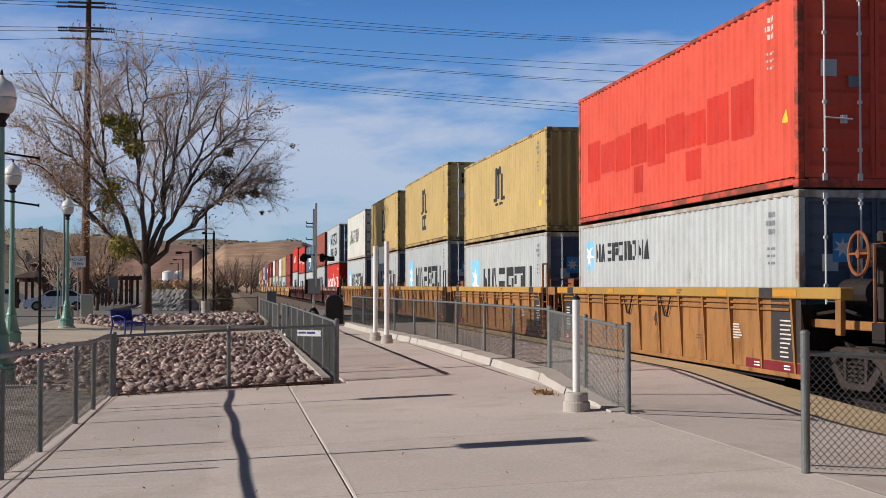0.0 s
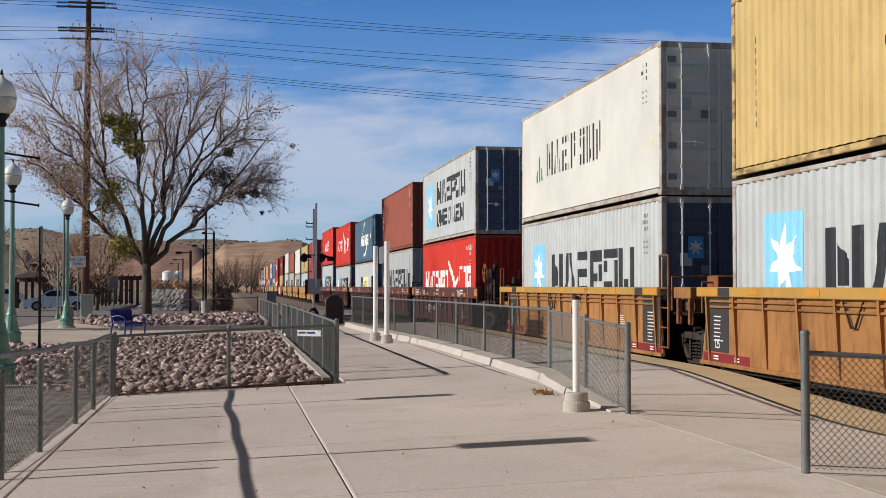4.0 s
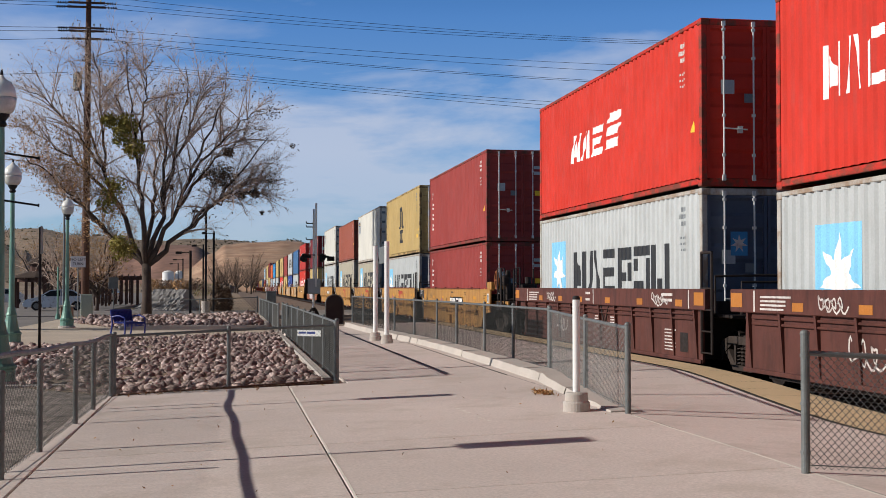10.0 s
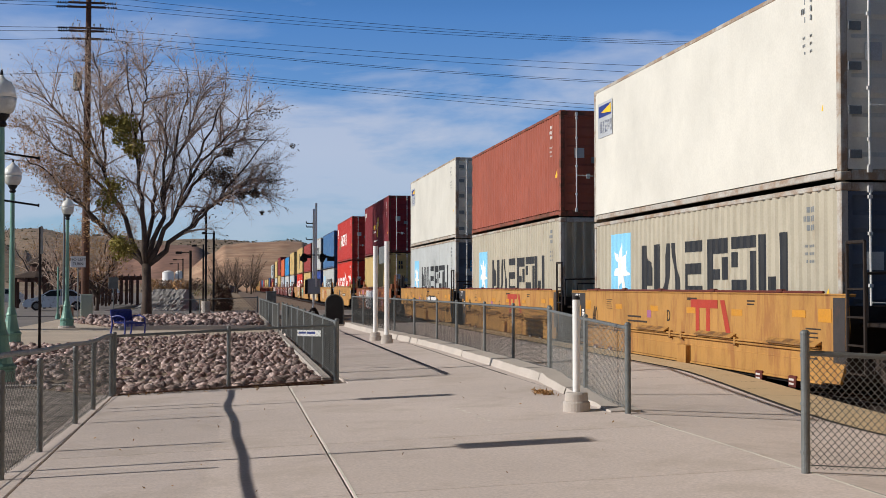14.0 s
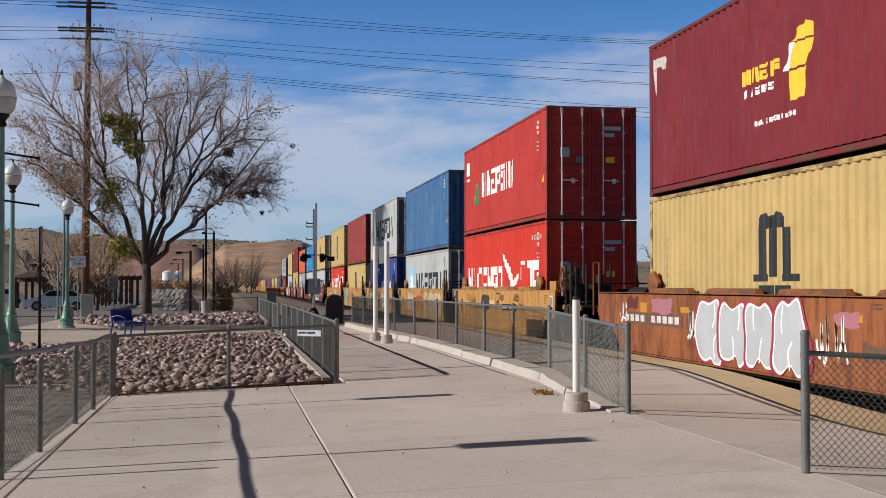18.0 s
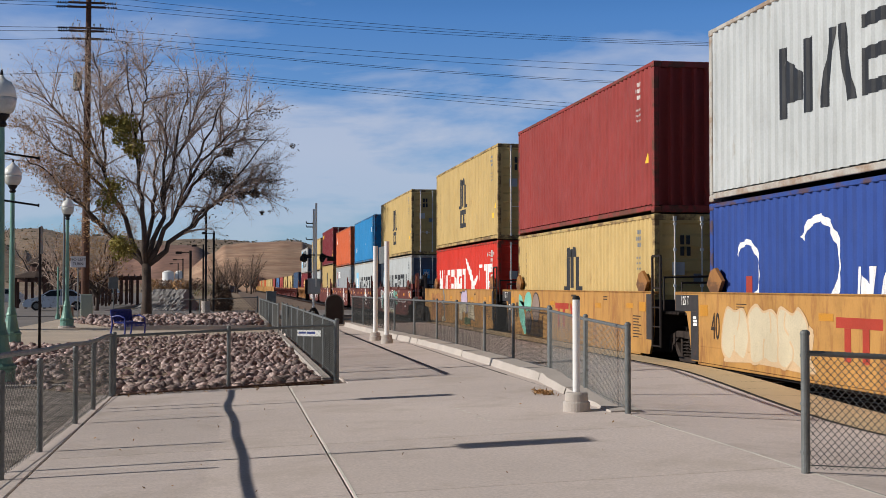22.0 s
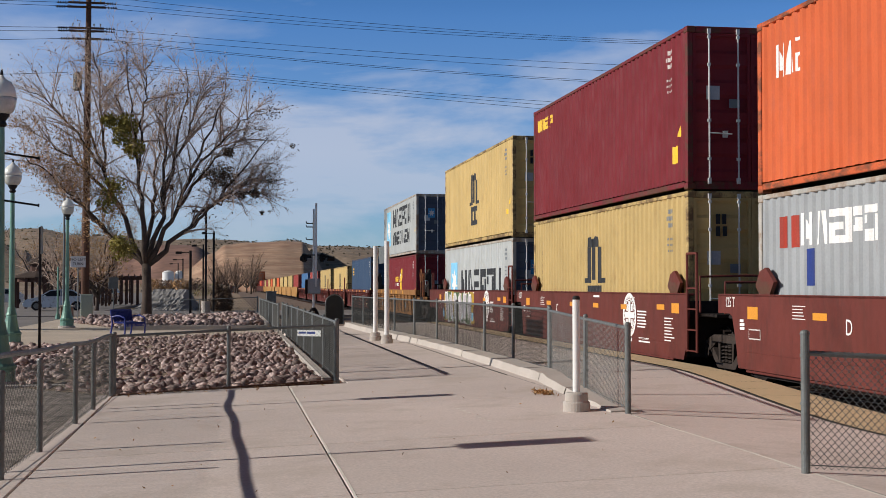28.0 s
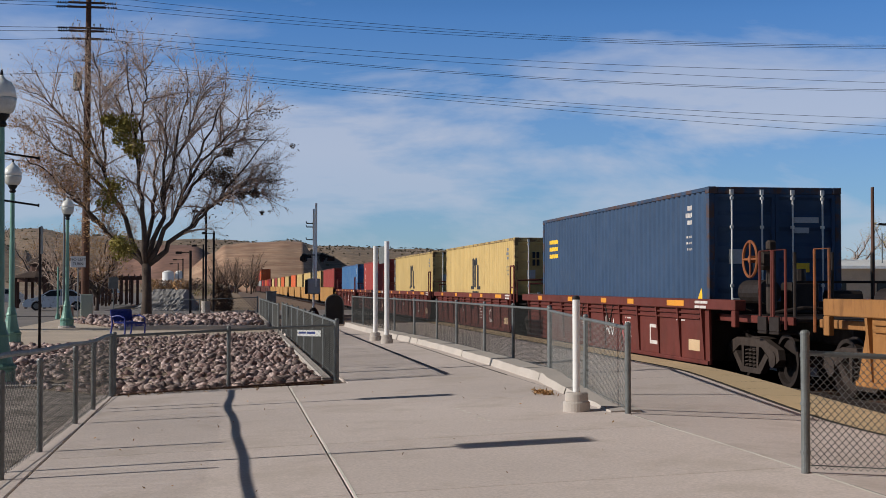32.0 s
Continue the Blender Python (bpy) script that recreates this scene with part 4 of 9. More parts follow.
        for k in range(2):
            decal(G(MARK_RED), rect(10.78 + 0.34 * k, 11.06 + 0.34 * k, 1.81, 2.28))
        decal(G(MARK_NAVY), rect(10.25, 10.52, 1.25, 1.78))
    elif kind == "dark_bars":
        bars(L(MARK_DARK), 9.2, 1.1, 1.95, [0.62, 0.66, 0.62, 0.66, 0.62, 0.68, 0.3], 0.14)
        decal(G(MARK_GREEN), [(10.5, 1.0), (9.7, 1.05), (9.95, 1.7), (10.02, 1.7)])
    elif kind == "label_box":
        decal(G(MARK_NAVY), rect(7.04, 8.41, 0.85, 1.8))
        decal(G(MARK_LEMON), rect(4.13, 7.03, 0.85, 1.8))
        bars(L(MARK_NAVY), 6.85, 0.95, 1.55, [0.36, 0.36, 0.4, 0.36, 0.3], 0.12, 0.36)
        bars(L(MARK_WHITE), 8.25, 1.15, 1.45, [0.3, 0.3, 0.3], 0.08, 0.4)
        bars(L(MARK_WHITE), 1.76, 2.3, 2.42, [0.1] * 6, 0.035, 0.4)
    elif kind == "corner_white":
        bars(L(MARK_WHITE), 11.5, 1.7, 2.2, [0.3, 0.3, 0.12], 0.04, 0.4)
    elif kind == "corner_yellow":
        bars(L(MARK_YELLOW), 11.72, 2.36, 2.66, [0.36, 0.34, 0.36, 0.36], 0.05, 0.4)
        decal(G(MARK_YELLOW), rect(0.54, 0.84, 0.52, 0.84))
    elif kind == "block_yellow":
        y = G(MARK_YELLOW)
        for k in range(3):
            decal(y, rect(10.6 + 0.36 * k, 10.9 + 0.36 * k, 1.95, 2.05))
            decal(y, rect(10.6 + 0.36 * k, 10.9 + 0.36 * k, 2.13, 2.23))
            decal(y, rect(10.6 + 0.36 * k, 10.9 + 0.36 * k, 2.31, 2.41))
    elif kind == "upright_white":
        w = G(MARK_WHITE)
        for k, n in enumerate((0.13, 0.24, 0.2, 0.24)):
            z = 2.34 - 0.42 * k
            decal(w, rect(11.52 - n, 11.52, z - 0.26, z - 0.18))
            decal(w, rect(11.46, 11.56, z - 0.17, z))
            decal(w, rect(11.5 - n, 11.4, z - 0.1, z - 0.02))
    elif kind == "patches":
        p = G(PAINT["red"])
        for k in range(9):
            a = 11.4 - k * 1.1
            decal(p, rect(a - 0.95, a, 1.0 + r.uniform(-0.1, 0.1), 1.75 + r.uniform(-0.1, 0.1)))
        for a in (8.0, 4.8):
            decal(p, rect(a - 0.7, a, 0.45, 0.99))
    elif kind == "labels":
        w = G(MARK_WHITE)
        for a, b in ((10.9, 1.0), (10.2, 1.1), (5.2, 1.2), (1.8, 2.0)):
            decal(w, rect(a - 0.16, a, b - 0.3, b))
    elif kind == "badge":
        decal(G(MARK_GREY, "badge_panel"), rect(10.75, 11.85, 1.85, 2.62), False)
        decal(G(MARK_NAVY, "badge_field"), [(11.8, 2.3), (10.82, 2.3), (10.82, 2.56), (11.8, 2.56)], False, 0.007)
        decal(G(MARK_YELLOW, "badge_beam"), [(11.6, 2.4), (10.84, 2.34), (10.84, 2.54)], False, 0.01)
        bars(L(MARK_NAVY), 11.7, 1.95, 2.2, [0.14] * 5, 0.06, 0.36, flat=True)
    # registration rows by the near end
    c = MARK_LIGHT if kind not in ("star_low", "star_mid", "star_high", "star_wide", "star_line", "mast", "mast_short", "badge", "script", "dark_bars", "label_box") else MARK_DULL
    g = G(c, "small_lettering")
    for k, n in enumerate((4, 6, 4, 0, 7, 7, 6)):
        for j in range(n):
            decal(g, rect(0.86 + 0.066 * j, 0.9 + 0.066 * j, H - 0.36 - 0.13 * k, H - 0.28 - 0.13 * k) if k < 3 else rect(0.86 + 0.045 * j, 0.885 + 0.045 * j, H - 0.42 - 0.11 * k, H - 0.38 - 0.11 * k))
    decal(G(MARK_YELLOW), [(0.42, 1.0), (0.56, 1.0), (0.5, 1.2), (0.48, 1.2)])
    return [piece for n, g, m in out for piece in (apart(n, g, m) if n in ("marking", "emblem") else [(n, g, m)])]


def apart(name, g, material):
    """Each painted patch by itself."""
    owner = list(range(len(g.v)))

    def root(i):
        while owner[i] != i:
            i = owner[i]
        return i
    for f in g.f:
        for i in f[1:]:
            owner[root(i)] = root(f[0])
    groups = {}
    for f in g.f:
        groups.setdefault(root(f[0]), []).append(f)
    out = []
    for faces in groups.values():
        used = sorted({i for f in faces for i in f})
        at = {i: k for k, i in enumerate(used)}
        p = Geo()
        p.add([g.v[i] for i in used], [tuple(at[i] for i in f) for f in faces])
        out.append((name, p, material))
    return out


def door_leaf(x0, x1, z0, z1):
    g = Geo()
    y = 0.03
    n = 5
    h = (z1 - z0) / n
    zs = []
    for k in range(n):
        zs += [(z0 + k * h, 0.0), (z0 + (k + 0.32) * h, 0.0), (z0 + (k + 0.44) * h, 0.035), (z0 + (k + 0.82) * h, 0.035), (z0 + (k + 0.94) * h, 0.0)]
    zs.append((z1, 0.0))
    for z, d in zs:
        g.v += [(x0 + 0.06, y + d, z), (x1 - 0.06, y + d, z)]
    g.f = [(2 * i, 2 * i + 1, 2 * i + 3, 2 * i + 2) for i in range(len(zs) - 1)]
    for a in (x0, x1 - 0.06):
        g.box(a, a + 0.06, 0.01, 0.06, z0, z1)
    g.box(x0 + 0.06, x1 - 0.06, 0.012, 0.06, z0, z0 + 0.05)
    g.box(x0 + 0.06, x1 - 0.06, 0.012, 0.06, z1 - 0.05, z1)
    return g


def rod_geo(x, H):
    g = Geo().cyl((x, -0.025, 0.12), (x, -0.025, H - 0.1), 0.017, n=8)
    for z in (0.18, 0.55, 1.25, H - 0.7, H - 0.2):
        g.box(x - 0.028, x + 0.028, -0.045, 0.008, z - 0.024, z + 0.024)
    for z in (0.1, H - 0.14):
        g.box(x - 0.03, x + 0.03, -0.04, 0.02, z, z + 0.09)
    return g


def door_star(xc, zc, r):
    g = Geo()
    for k in range(7):
        t = 2 * math.pi * k / 7 + math.pi / 2
        g.add([(xc + q * math.cos(t + d), -0.001, zc + q * math.sin(t + d)) for q, d in ((0.0, 0.0), (0.42 * r, -0.45), (r, 0.0), (0.42 * r, 0.45))], [(0, 1, 2, 3)])
    return g


def handle_geo(x, s):
    return Geo().cyl((x, -0.05, 1.02), (x + s * 0.42, -0.05, 1.0), 0.012, n=6).box(x + s * 0.3 - 0.04, x + s * 0.3 + 0.04, -0.05, 0.01, 0.94, 1.06)


def build_container(color, H, mark, end, label, seed, far_off=False):
    """A forty-foot box: its near end at y = 0, its foot at z = 0."""
    P = PAINT[color]
    ob = thing("shipping_container", label, "container", "containers on the train")

    def sub(name, key, make, material, parent=None, lab=""):
        me = cached((name, *key), lambda: make().mesh(name, material))
        return part(name, me, None, parent or ob, lab)
    ck = (color, H)
    w = WIDTH / 2

    def frame_geo():
        g = Geo()
        for sx in (-1, 1):
            for y0 in (0.0, LENGTH - 0.12):
                g.cbox(sx * w - (0.11 if sx > 0 else 0), sx * w + (0.11 if sx < 0 else 0), y0, y0 + 0.12, 0.118, H - 0.118, 0.012)
            a, b = (-w, -w + 0.06) if sx < 0 else (w - 0.06, w)
            g.cbox(a, b, 0.178, LENGTH - 0.178, 0.045, 0.142, 0.008)
            g.cbox(a, b, 0.178, LENGTH - 0.178, H - 0.075, H - 0.004, 0.008)
        for y0 in (0.0, LENGTH - 0.1):
            g.cbox(-w + 0.162, w - 0.162, y0, y0 + 0.1, 0.0, 0.14, 0.008)
            g.cbox(-w + 0.162, w - 0.162, y0, y0 + 0.1, H - 0.12, H - 0.004, 0.008)
        return g
    sub("frame", ck, frame_geo, FRAME[color])
    flat = color == "white"
    if flat:
        sub("side_panel", (*ck, "near"), lambda: Geo().box(-w + 0.008, -w + 0.05, 0.12, LENGTH - 0.12, 0.16, H - 0.075), P)
        sub("side_panel", (*ck, "far"), lambda: Geo().box(w - 0.05, w - 0.008, 0.12, LENGTH - 0.12, 0.16, H - 0.075), P)
    else:
        sub("side_panel", (*ck, "near"), lambda: wall_geo(0.12, LENGTH - 0.12, 0.166, H - 0.075, -1), P)
        sub("side_panel", (*ck, "far"), lambda: wall_geo(0.12, LENGTH - 0.12, 0.16, H - 0.075, 1), P)
    sub("roof", ck, lambda: Geo().box(-w + 0.061, w - 0.061, 0.1, LENGTH - 0.1, H - 0.05, H - 0.02), P)
    sub("floor", ck, lambda: Geo().box(-w + 0.061, w - 0.061, 0.1, LENGTH - 0.1, 0.1, 0.14), STEEL_DARK)

    def casting():
        return Geo().cbox(-0.081, 0.081, -0.089, 0.089, -0.059, 0.059, 0.012)
    me = cached(("corner_casting", color), lambda: casting().mesh("corner_casting", FRAME[color]))
    for sx in () if far_off else (-1, 1):
        for yy in (0.089 - 0.004, LENGTH - 0.089 + 0.004):
            for zz in (0.059, H - 0.059):
                c = part("corner_casting", me, None, ob)
                c.location = (sx * (w - 0.081 + 0.004), yy, zz)
    sub("far_end", (*ck, "far"), lambda: end_wall_geo(-w + 0.11, w - 0.11, 0.14, H - 0.12, LENGTH - 0.02, 1), P)
    if end == "doors":
        # grey and beige boxes take the door paint with shade coloured in
        D = PAINT_SHADED_DOOR if color in ("grey", "beige") else P
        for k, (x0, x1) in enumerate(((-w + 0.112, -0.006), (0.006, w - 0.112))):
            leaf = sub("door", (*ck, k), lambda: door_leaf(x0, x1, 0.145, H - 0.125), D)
            if far_off:
                continue
            for x in (x0 + 0.3, x1 - 0.25):
                sub("locking_rod", (round(x, 3), H), lambda: rod_geo(x, H), ROD, leaf, "bright zinc locking rod")
            sub("door_handle", (k, H), lambda: handle_geo(x0 + 0.3, 1), ROD, leaf)
            sub("warning_sticker", (k, H), lambda: Geo().box(*((0.38, 0.62) if k else (-0.42, -0.22)), 0.0, 0.005, H * 0.5, H * 0.5 + 0.16), MARK_YELLOW if k else MARK_DULL, leaf)
            if color == "grey":
                for x in ((x0 + 0.42, x1 - 0.37),):
                    sub("door_emblem", (k, H), lambda: Geo().box(x[0], x[1], 0.002, 0.006, H * 0.6, H * 0.6 + 0.42), MARK_SKY, leaf, "blue square door emblem")
                    sub("door_star", (k, H), lambda: door_star((x[0] + x[1]) / 2, H * 0.6 + 0.21, 0.16), MARK_LIGHT, leaf)
            if color == "yellow" and k == 0:
                for u, v in ((0.0, 0.0), (0.12, 0.0), (0.0, -0.22), (0.13, -0.22)):
                    sub("door_emblem", (H, u, v), lambda: Geo().box(x0 + 0.42 + u, x0 + 0.5 + u, 0.002, 0.006, H - 0.6 + v, H - 0.42 + v), MARK_DARK, leaf)
            if flat:
                for z in (0.35, 0.95, 1.55, 2.1, H - 0.35):
                    sub("hinge", (k, round(z, 2)), lambda: Geo().cbox(*((x0 + 0.01, x0 + 0.2) if k == 0 else (x1 - 0.2, x1 - 0.01)), -0.012, 0.009, z - 0.06, z + 0.06, 0.005), MARK_DULL, leaf)
            if k == 1:
                sub("data_panel", (k, H), lambda: Geo().box(0.35, 0.8, 0.006, 0.011, H - 0.62, H - 0.52).box(0.35, 0.62, 0.006, 0.011, H - 0.8, H - 0.7), MARK_GREY, leaf)
            else:
                sub("data_panel", (k, H), lambda: Geo().box(-0.85, -0.6, 0.006, 0.011, H * 0.55, H * 0.55 + 0.25), MARK_GREY, leaf)
    elif end == "ribs":
        sub("end_panel", (*ck, "near"), lambda: end_wall_geo(-w + 0.11, w - 0.11, 0.14, H - 0.12, 0.02, -1), P)
    if not far_off:
        sets = cached(("marks", mark, H), lambda: [(n, g.mesh(n, m, fix=False)) for n, g, m in marks(mark, H, seed) if g.f])
        for n, me in sets:
            if n:
                mk = part(n, me, None, ob)
                if n == "small_lettering":
                    mk["kind"] = "stuff"
                if flat:
                    mk.location.x = -0.012
    return ob


# well cars
def bogie_geo(side):
    """A cast side frame with its spring nest, the axles 1.75 m apart."""
    x = side * 1.0
    t = 0.11
    g = Geo()
    # two bars and end pieces leave the spring window open
    for poly in ([(-1.15, 0.3), (-1.1, 0.46), (-0.55, 0.6), (-0.45, 0.47), (-0.85, 0.28), (-1.0, 0.22)], [(1.15, 0.3), (1.1, 0.46), (0.55, 0.6), (0.45, 0.47), (0.85, 0.28), (1.0, 0.22)],
                 [(-0.55, 0.6), (0.55, 0.6), (0.45, 0.47), (-0.45, 0.47)], [(-0.72, 0.32), (-0.6, 0.38), (-0.3, 0.14), (-0.4, 0.04)], [(0.72, 0.32), (0.6, 0.38), (0.3, 0.14), (0.4, 0.04)],
                 [(-0.4, 0.04), (0.4, 0.04), (0.32, 0.13), (-0.32, 0.13)], [(-0.32, 0.13), (-0.26, 0.13), (-0.26, 0.47), (-0.36, 0.47)], [(0.26, 0.13), (0.32, 0.13), (0.36, 0.47), (0.26, 0.47)]):
        g.prism(poly, 0, x - t / 2, x + t / 2)
    for y in (-0.9, 0.9):
        g.cyl((x - 0.07, y, 0.3), (x + 0.1, y, 0.3), 0.13, n=12)
    return g


def spring_geo(side):
    g = Geo()
    for y in (-0.16, 0.0, 0.16):
        pts = [(side * 1.0 + 0.062 * math.cos(a), y + 0.062 * math.sin(a), 0.13 + 0.3 * k / 40) for k in range(41) for a in (k * 2 * math.pi * 5 / 40,)]
        g.tube(pts, 0.017, 5)
    return g


def wheelset_geo():
    g = Geo()
    for s in (-1, 1):
        x = s * 0.7525
        prof = [(0.0, 0.1), (0.1, 0.1), (0.11, 0.03), (0.34, 0.0), (0.36, 0.065), (0.42, 0.065), (0.425, -0.05), (0.45, -0.06), (0.45, -0.085), (0.36, -0.085), (0.34, -0.04), (0.11, -0.06), (0.0, -0.06)]
        n = 28
        base = len(g.v)
        for r, d in prof:
            for i in range(n):
                a = 2 * math.pi * i / n
                g.v.append((x + s * d, r * math.cos(a), r * math.sin(a)))
        for k in range(len(prof) - 1):
            for i in range(n):
                a, b = base + k * n + i, base + k * n + (i + 1) % n
                g.f.append((a, b, b + n, a + n))
        for i in range(3):
            a = 2 * math.pi * i / 3
            g.cyl((x + s * 0.105, 0.07 * math.cos(a), 0.07 * math.sin(a)), (x + s * 0.125, 0.07 * math.cos(a), 0.07 * math.sin(a)), 0.02, n=6)
    g.cyl((-0.8, 0, 0), (0.8, 0, 0), 0.075, n=12)
    return g


WHEELS = []


def add_bogie(car, y, q):
    b = part("bogie", cached("bolster", lambda: Geo().cbox(-0.98, 0.98, -0.2, 0.2, 0.36, 0.62, 0.03).cyl((0, 0, 0.6), (0, 0, 0.8), 0.3, n=16).mesh("bogie", BOGIE)), None, car)
    b.location = (0, y, RAIL_Z + 0.14)
    for s in (-1, 1):
        part("side_frame", cached(("side_frame", s), lambda: bogie_geo(s).mesh("side_frame", BOGIE)), None, b)
        if s < 0:
            part("spring", cached(("spring", s), lambda: spring_geo(s).mesh("spring", BOGIE)), None, b)
    for d in (-0.9, 0.9):
        w = part("wheelset", cached("wheelset", lambda: wheelset_geo().mesh("wheelset", STEEL_DARK)), None, b)
        w.location = (0, d, 0.28)
        WHEELS.append((w, d, q + y))


# what sets the kinds of car apart: foot and head of the side plate, head of the chord over it, reach of the plate and of the chord past the box
RIBBED = {"ochre": (0.14, 1.26, 1.42), "boxcar": (0.13, 1.03, 1.39), "oxide": (0.13, 1.05, 1.22), "low_ochre": (0.18, 1.04, 1.27)}
SMOOTH_TOP = {"amber": 1.325, "oxide": 1.30, "rusty": 1.30}


def smooth_outline(color, top, first, last):
    """Outline of a smooth well's side in (y, z); the set's outer ends reach over the bogie."""
    e = 1.3 if color == "rusty" else 0.0
    b = LENGTH + e
    a = -e
    if last:
        k = 0.9 if color == "oxide" else 0.0
        far = [(b - 0.05 + 0.2 * k, 0.15), (b + 0.14 + 0.4 * k, 0.36), (b + 0.5 + 0.5 * k, 0.6), (b + 1.45 + k, 0.62), (b + 1.5 + k, top)]
    else:
        far = [(b + 0.26, 0.15), (b + 0.33, 0.5), (b + 0.5, 0.96), (b + 0.62, 1.0), (b + 1.1, 1.0), (b + 1.1, top)]
    if first:
        near = [(a - 1.85, top), (a - 1.82, 0.62), (a - 0.72, 0.58), (a - 0.42, 0.2), (a - 0.36, 0.14)]
    else:
        near = [(a - 0.62, top), (a - 0.66, 0.9), (a - 0.58, 0.4), (a - 0.42, 0.14)]
    return far + near


def on_side(x, y, z):
    """The pose of writing on the car's side: its foot's middle at (y, z), read from the far end."""
    return Matrix.Translation((x, y, z)) @ pose(0, 0, 0, 90, 0, -90)


def stencil(body, size, material, wide=1.0):
    def make():
        cu = bpy.data.curves.new("lettering", "FONT")
        cu.body, cu.size, cu.align_x, cu.align_y, cu.extrude, cu.resolution_u = body, size / 0.7, "CENTER", "BOTTOM", 0.0015, 3
        tmp = bpy.data.objects.new("lettering", cu)
        me = bpy.data.meshes.new_from_object(tmp)
        bpy.data.objects.remove(tmp)
        for v in me.vertices:
            v.co.x *= wide
        me.materials.clear()
        me.materials.append(material)
        return me
    return cached(("stencil", body, size, material.name, wide), make)


def line_geo(x, pts, width, closed=False):
    """A sprayed line of even width along (y, z) points."""
    g = Geo()
    pts = [Vector(q) for q in pts]
    n = len(pts)
    for k, q in enumerate(pts):
        before, after = (pts[k - 1] if closed or k else q), (pts[(k + 1) % n] if closed or k < n - 1 else q)
        d = (after - before)
        d = d.normalized() if d.length > 1e-6 else Vector((1, 0))
        s = Vector((-d.y, d.x)) * width / 2
        g.v += [(x, q.x + s.x, q.y + s.y), (x, q.x - s.x, q.y - s.y)]
    g.f = [(2 * k, 2 * k + 1, (2 * k + 3) % (2 * n), (2 * k + 2) % (2 * n)) for k in range(n if closed else n - 1)]
    return g


def patch_geo(x, pts):
    g = Geo()
    g.add([(x, y, z) for y, z in pts], [tuple(range(len(pts)))])
    return g


def smooth_line(pts, n=6, closed=False):
    """A soft curve through points."""
    out, m = [], len(pts)
    for k in range(m if closed else m - 1):
        p0, p1, p2, p3 = (Vector(pts[i % m]) if closed else Vector(pts[max(0, min(m - 1, i))]) for i in (k - 1, k, k + 1, k + 2))
        for j in range(n):
            t = j / n
            out.append(0.5 * ((2 * p1) + (p2 - p0) * t + (2 * p0 - 5 * p1 + 4 * p2 - p3) * t * t + (3 * p1 - p0 - 3 * p2 + p3) * t ** 3))
    return out if closed else out + [Vector(pts[-1])]


def lobe(yc, zc, w, h, lean, r):
    """A rounded, pinched block form for sprayed paint."""
    pts = []
    for u, v in ((-1, -0.9), (-1.05, -0.2), (-0.95, 0.55), (-0.6, 1.0), (0.0, 0.86), (0.55, 1.02), (1.0, 0.6), (1.05, -0.1), (0.95, -0.85), (0.45, -1.02), (0.0, -0.8), (-0.5, -1.0)):
        pts.append((yc + (u + r.uniform(-0.14, 0.14)) * w / 2 + lean * v * h / 2, zc + (v + r.uniform(-0.1, 0.1)) * h / 2))
    return smooth_line(pts, 4, True)


def grow(pts, c, k):
    return [(c[0] + (p[0] - c[0]) * k[0], c[1] + (p[1] - c[1]) * k[1]) for p in pts]


def throw_up(car, x, y_far, y_near, z0, z1, count, fill, rim, halo, seed, lean=0.1, fat=1.05):
    """A row of fat sprayed forms: halo, rim, filling and a few cuts, one after the other along the side."""
    r = random.Random(seed)
    step = (y_far - y_near) / count
    for j in range(count):
        yc = y_far - step * (j + 0.5) + r.uniform(-0.05, 0.05)
        zc, h = (z0 + z1) / 2 + r.uniform(-0.02, 0.02), (z1 - z0) * r.uniform(0.88, 0.98)
        w = step * fat * r.uniform(0.93, 1.07)
        rim_pts = lobe(yc, zc, w, h, lean * r.uniform(-1, 1.5), r)
        xx = x - 0.0022 * j
        if halo:
            part("painted_halo", patch_geo(xx, [(p, max(0.1, min(1.29, z))) for p, z in grow(rim_pts, (yc, zc), (1.16, 1.06))]), halo, car)
        part("painted_rim", patch_geo(xx - 0.0005, rim_pts), rim, car)
        part("painted_fill", patch_geo(xx - 0.001, grow(rim_pts, (yc, zc), (1 - 0.09 / w, 1 - 0.085 / h))), fill, car)
        for k in range(2):
            u = r.choice((-0.22, 0.0, 0.2)) * w
            up = 1 if k else -1
            cut = smooth_line([(yc + u, zc + up * h * 0.44), (yc + u + r.uniform(-0.06, 0.06), zc + up * h * 0.2), (yc + u + r.uniform(-0.12, 0.12), zc + up * h * 0.05)], 5)
            part("painted_cut", line_geo(xx - 0.0016, cut, 0.045), rim, car)


def scribble(car, x, y, z, w, h, material, seed, width=0.022, loops=4):
    """One looping sprayed tag."""
    r = random.Random(seed)
    a, b, c = r.uniform(0, 6.28), r.uniform(0, 6.28), r.uniform(2.1, 2.9)
    pts = []
    for k in range(loops * 14 + 1):
        t = k / (loops * 14)
        q = 2 * math.pi * loops * t
        swell = 0.75 + 0.25 * math.sin(1.7 * q / loops * 2 + b)
        pts.append((y - w * t + 0.16 * w * math.sin(q + a), z + h * (0.5 + 0.36 * swell * math.sin(q + a + 1.2) + 0.14 * math.sin(c * q + b))))
    part("sprayed_line", line_geo(x, pts, width), material, car)


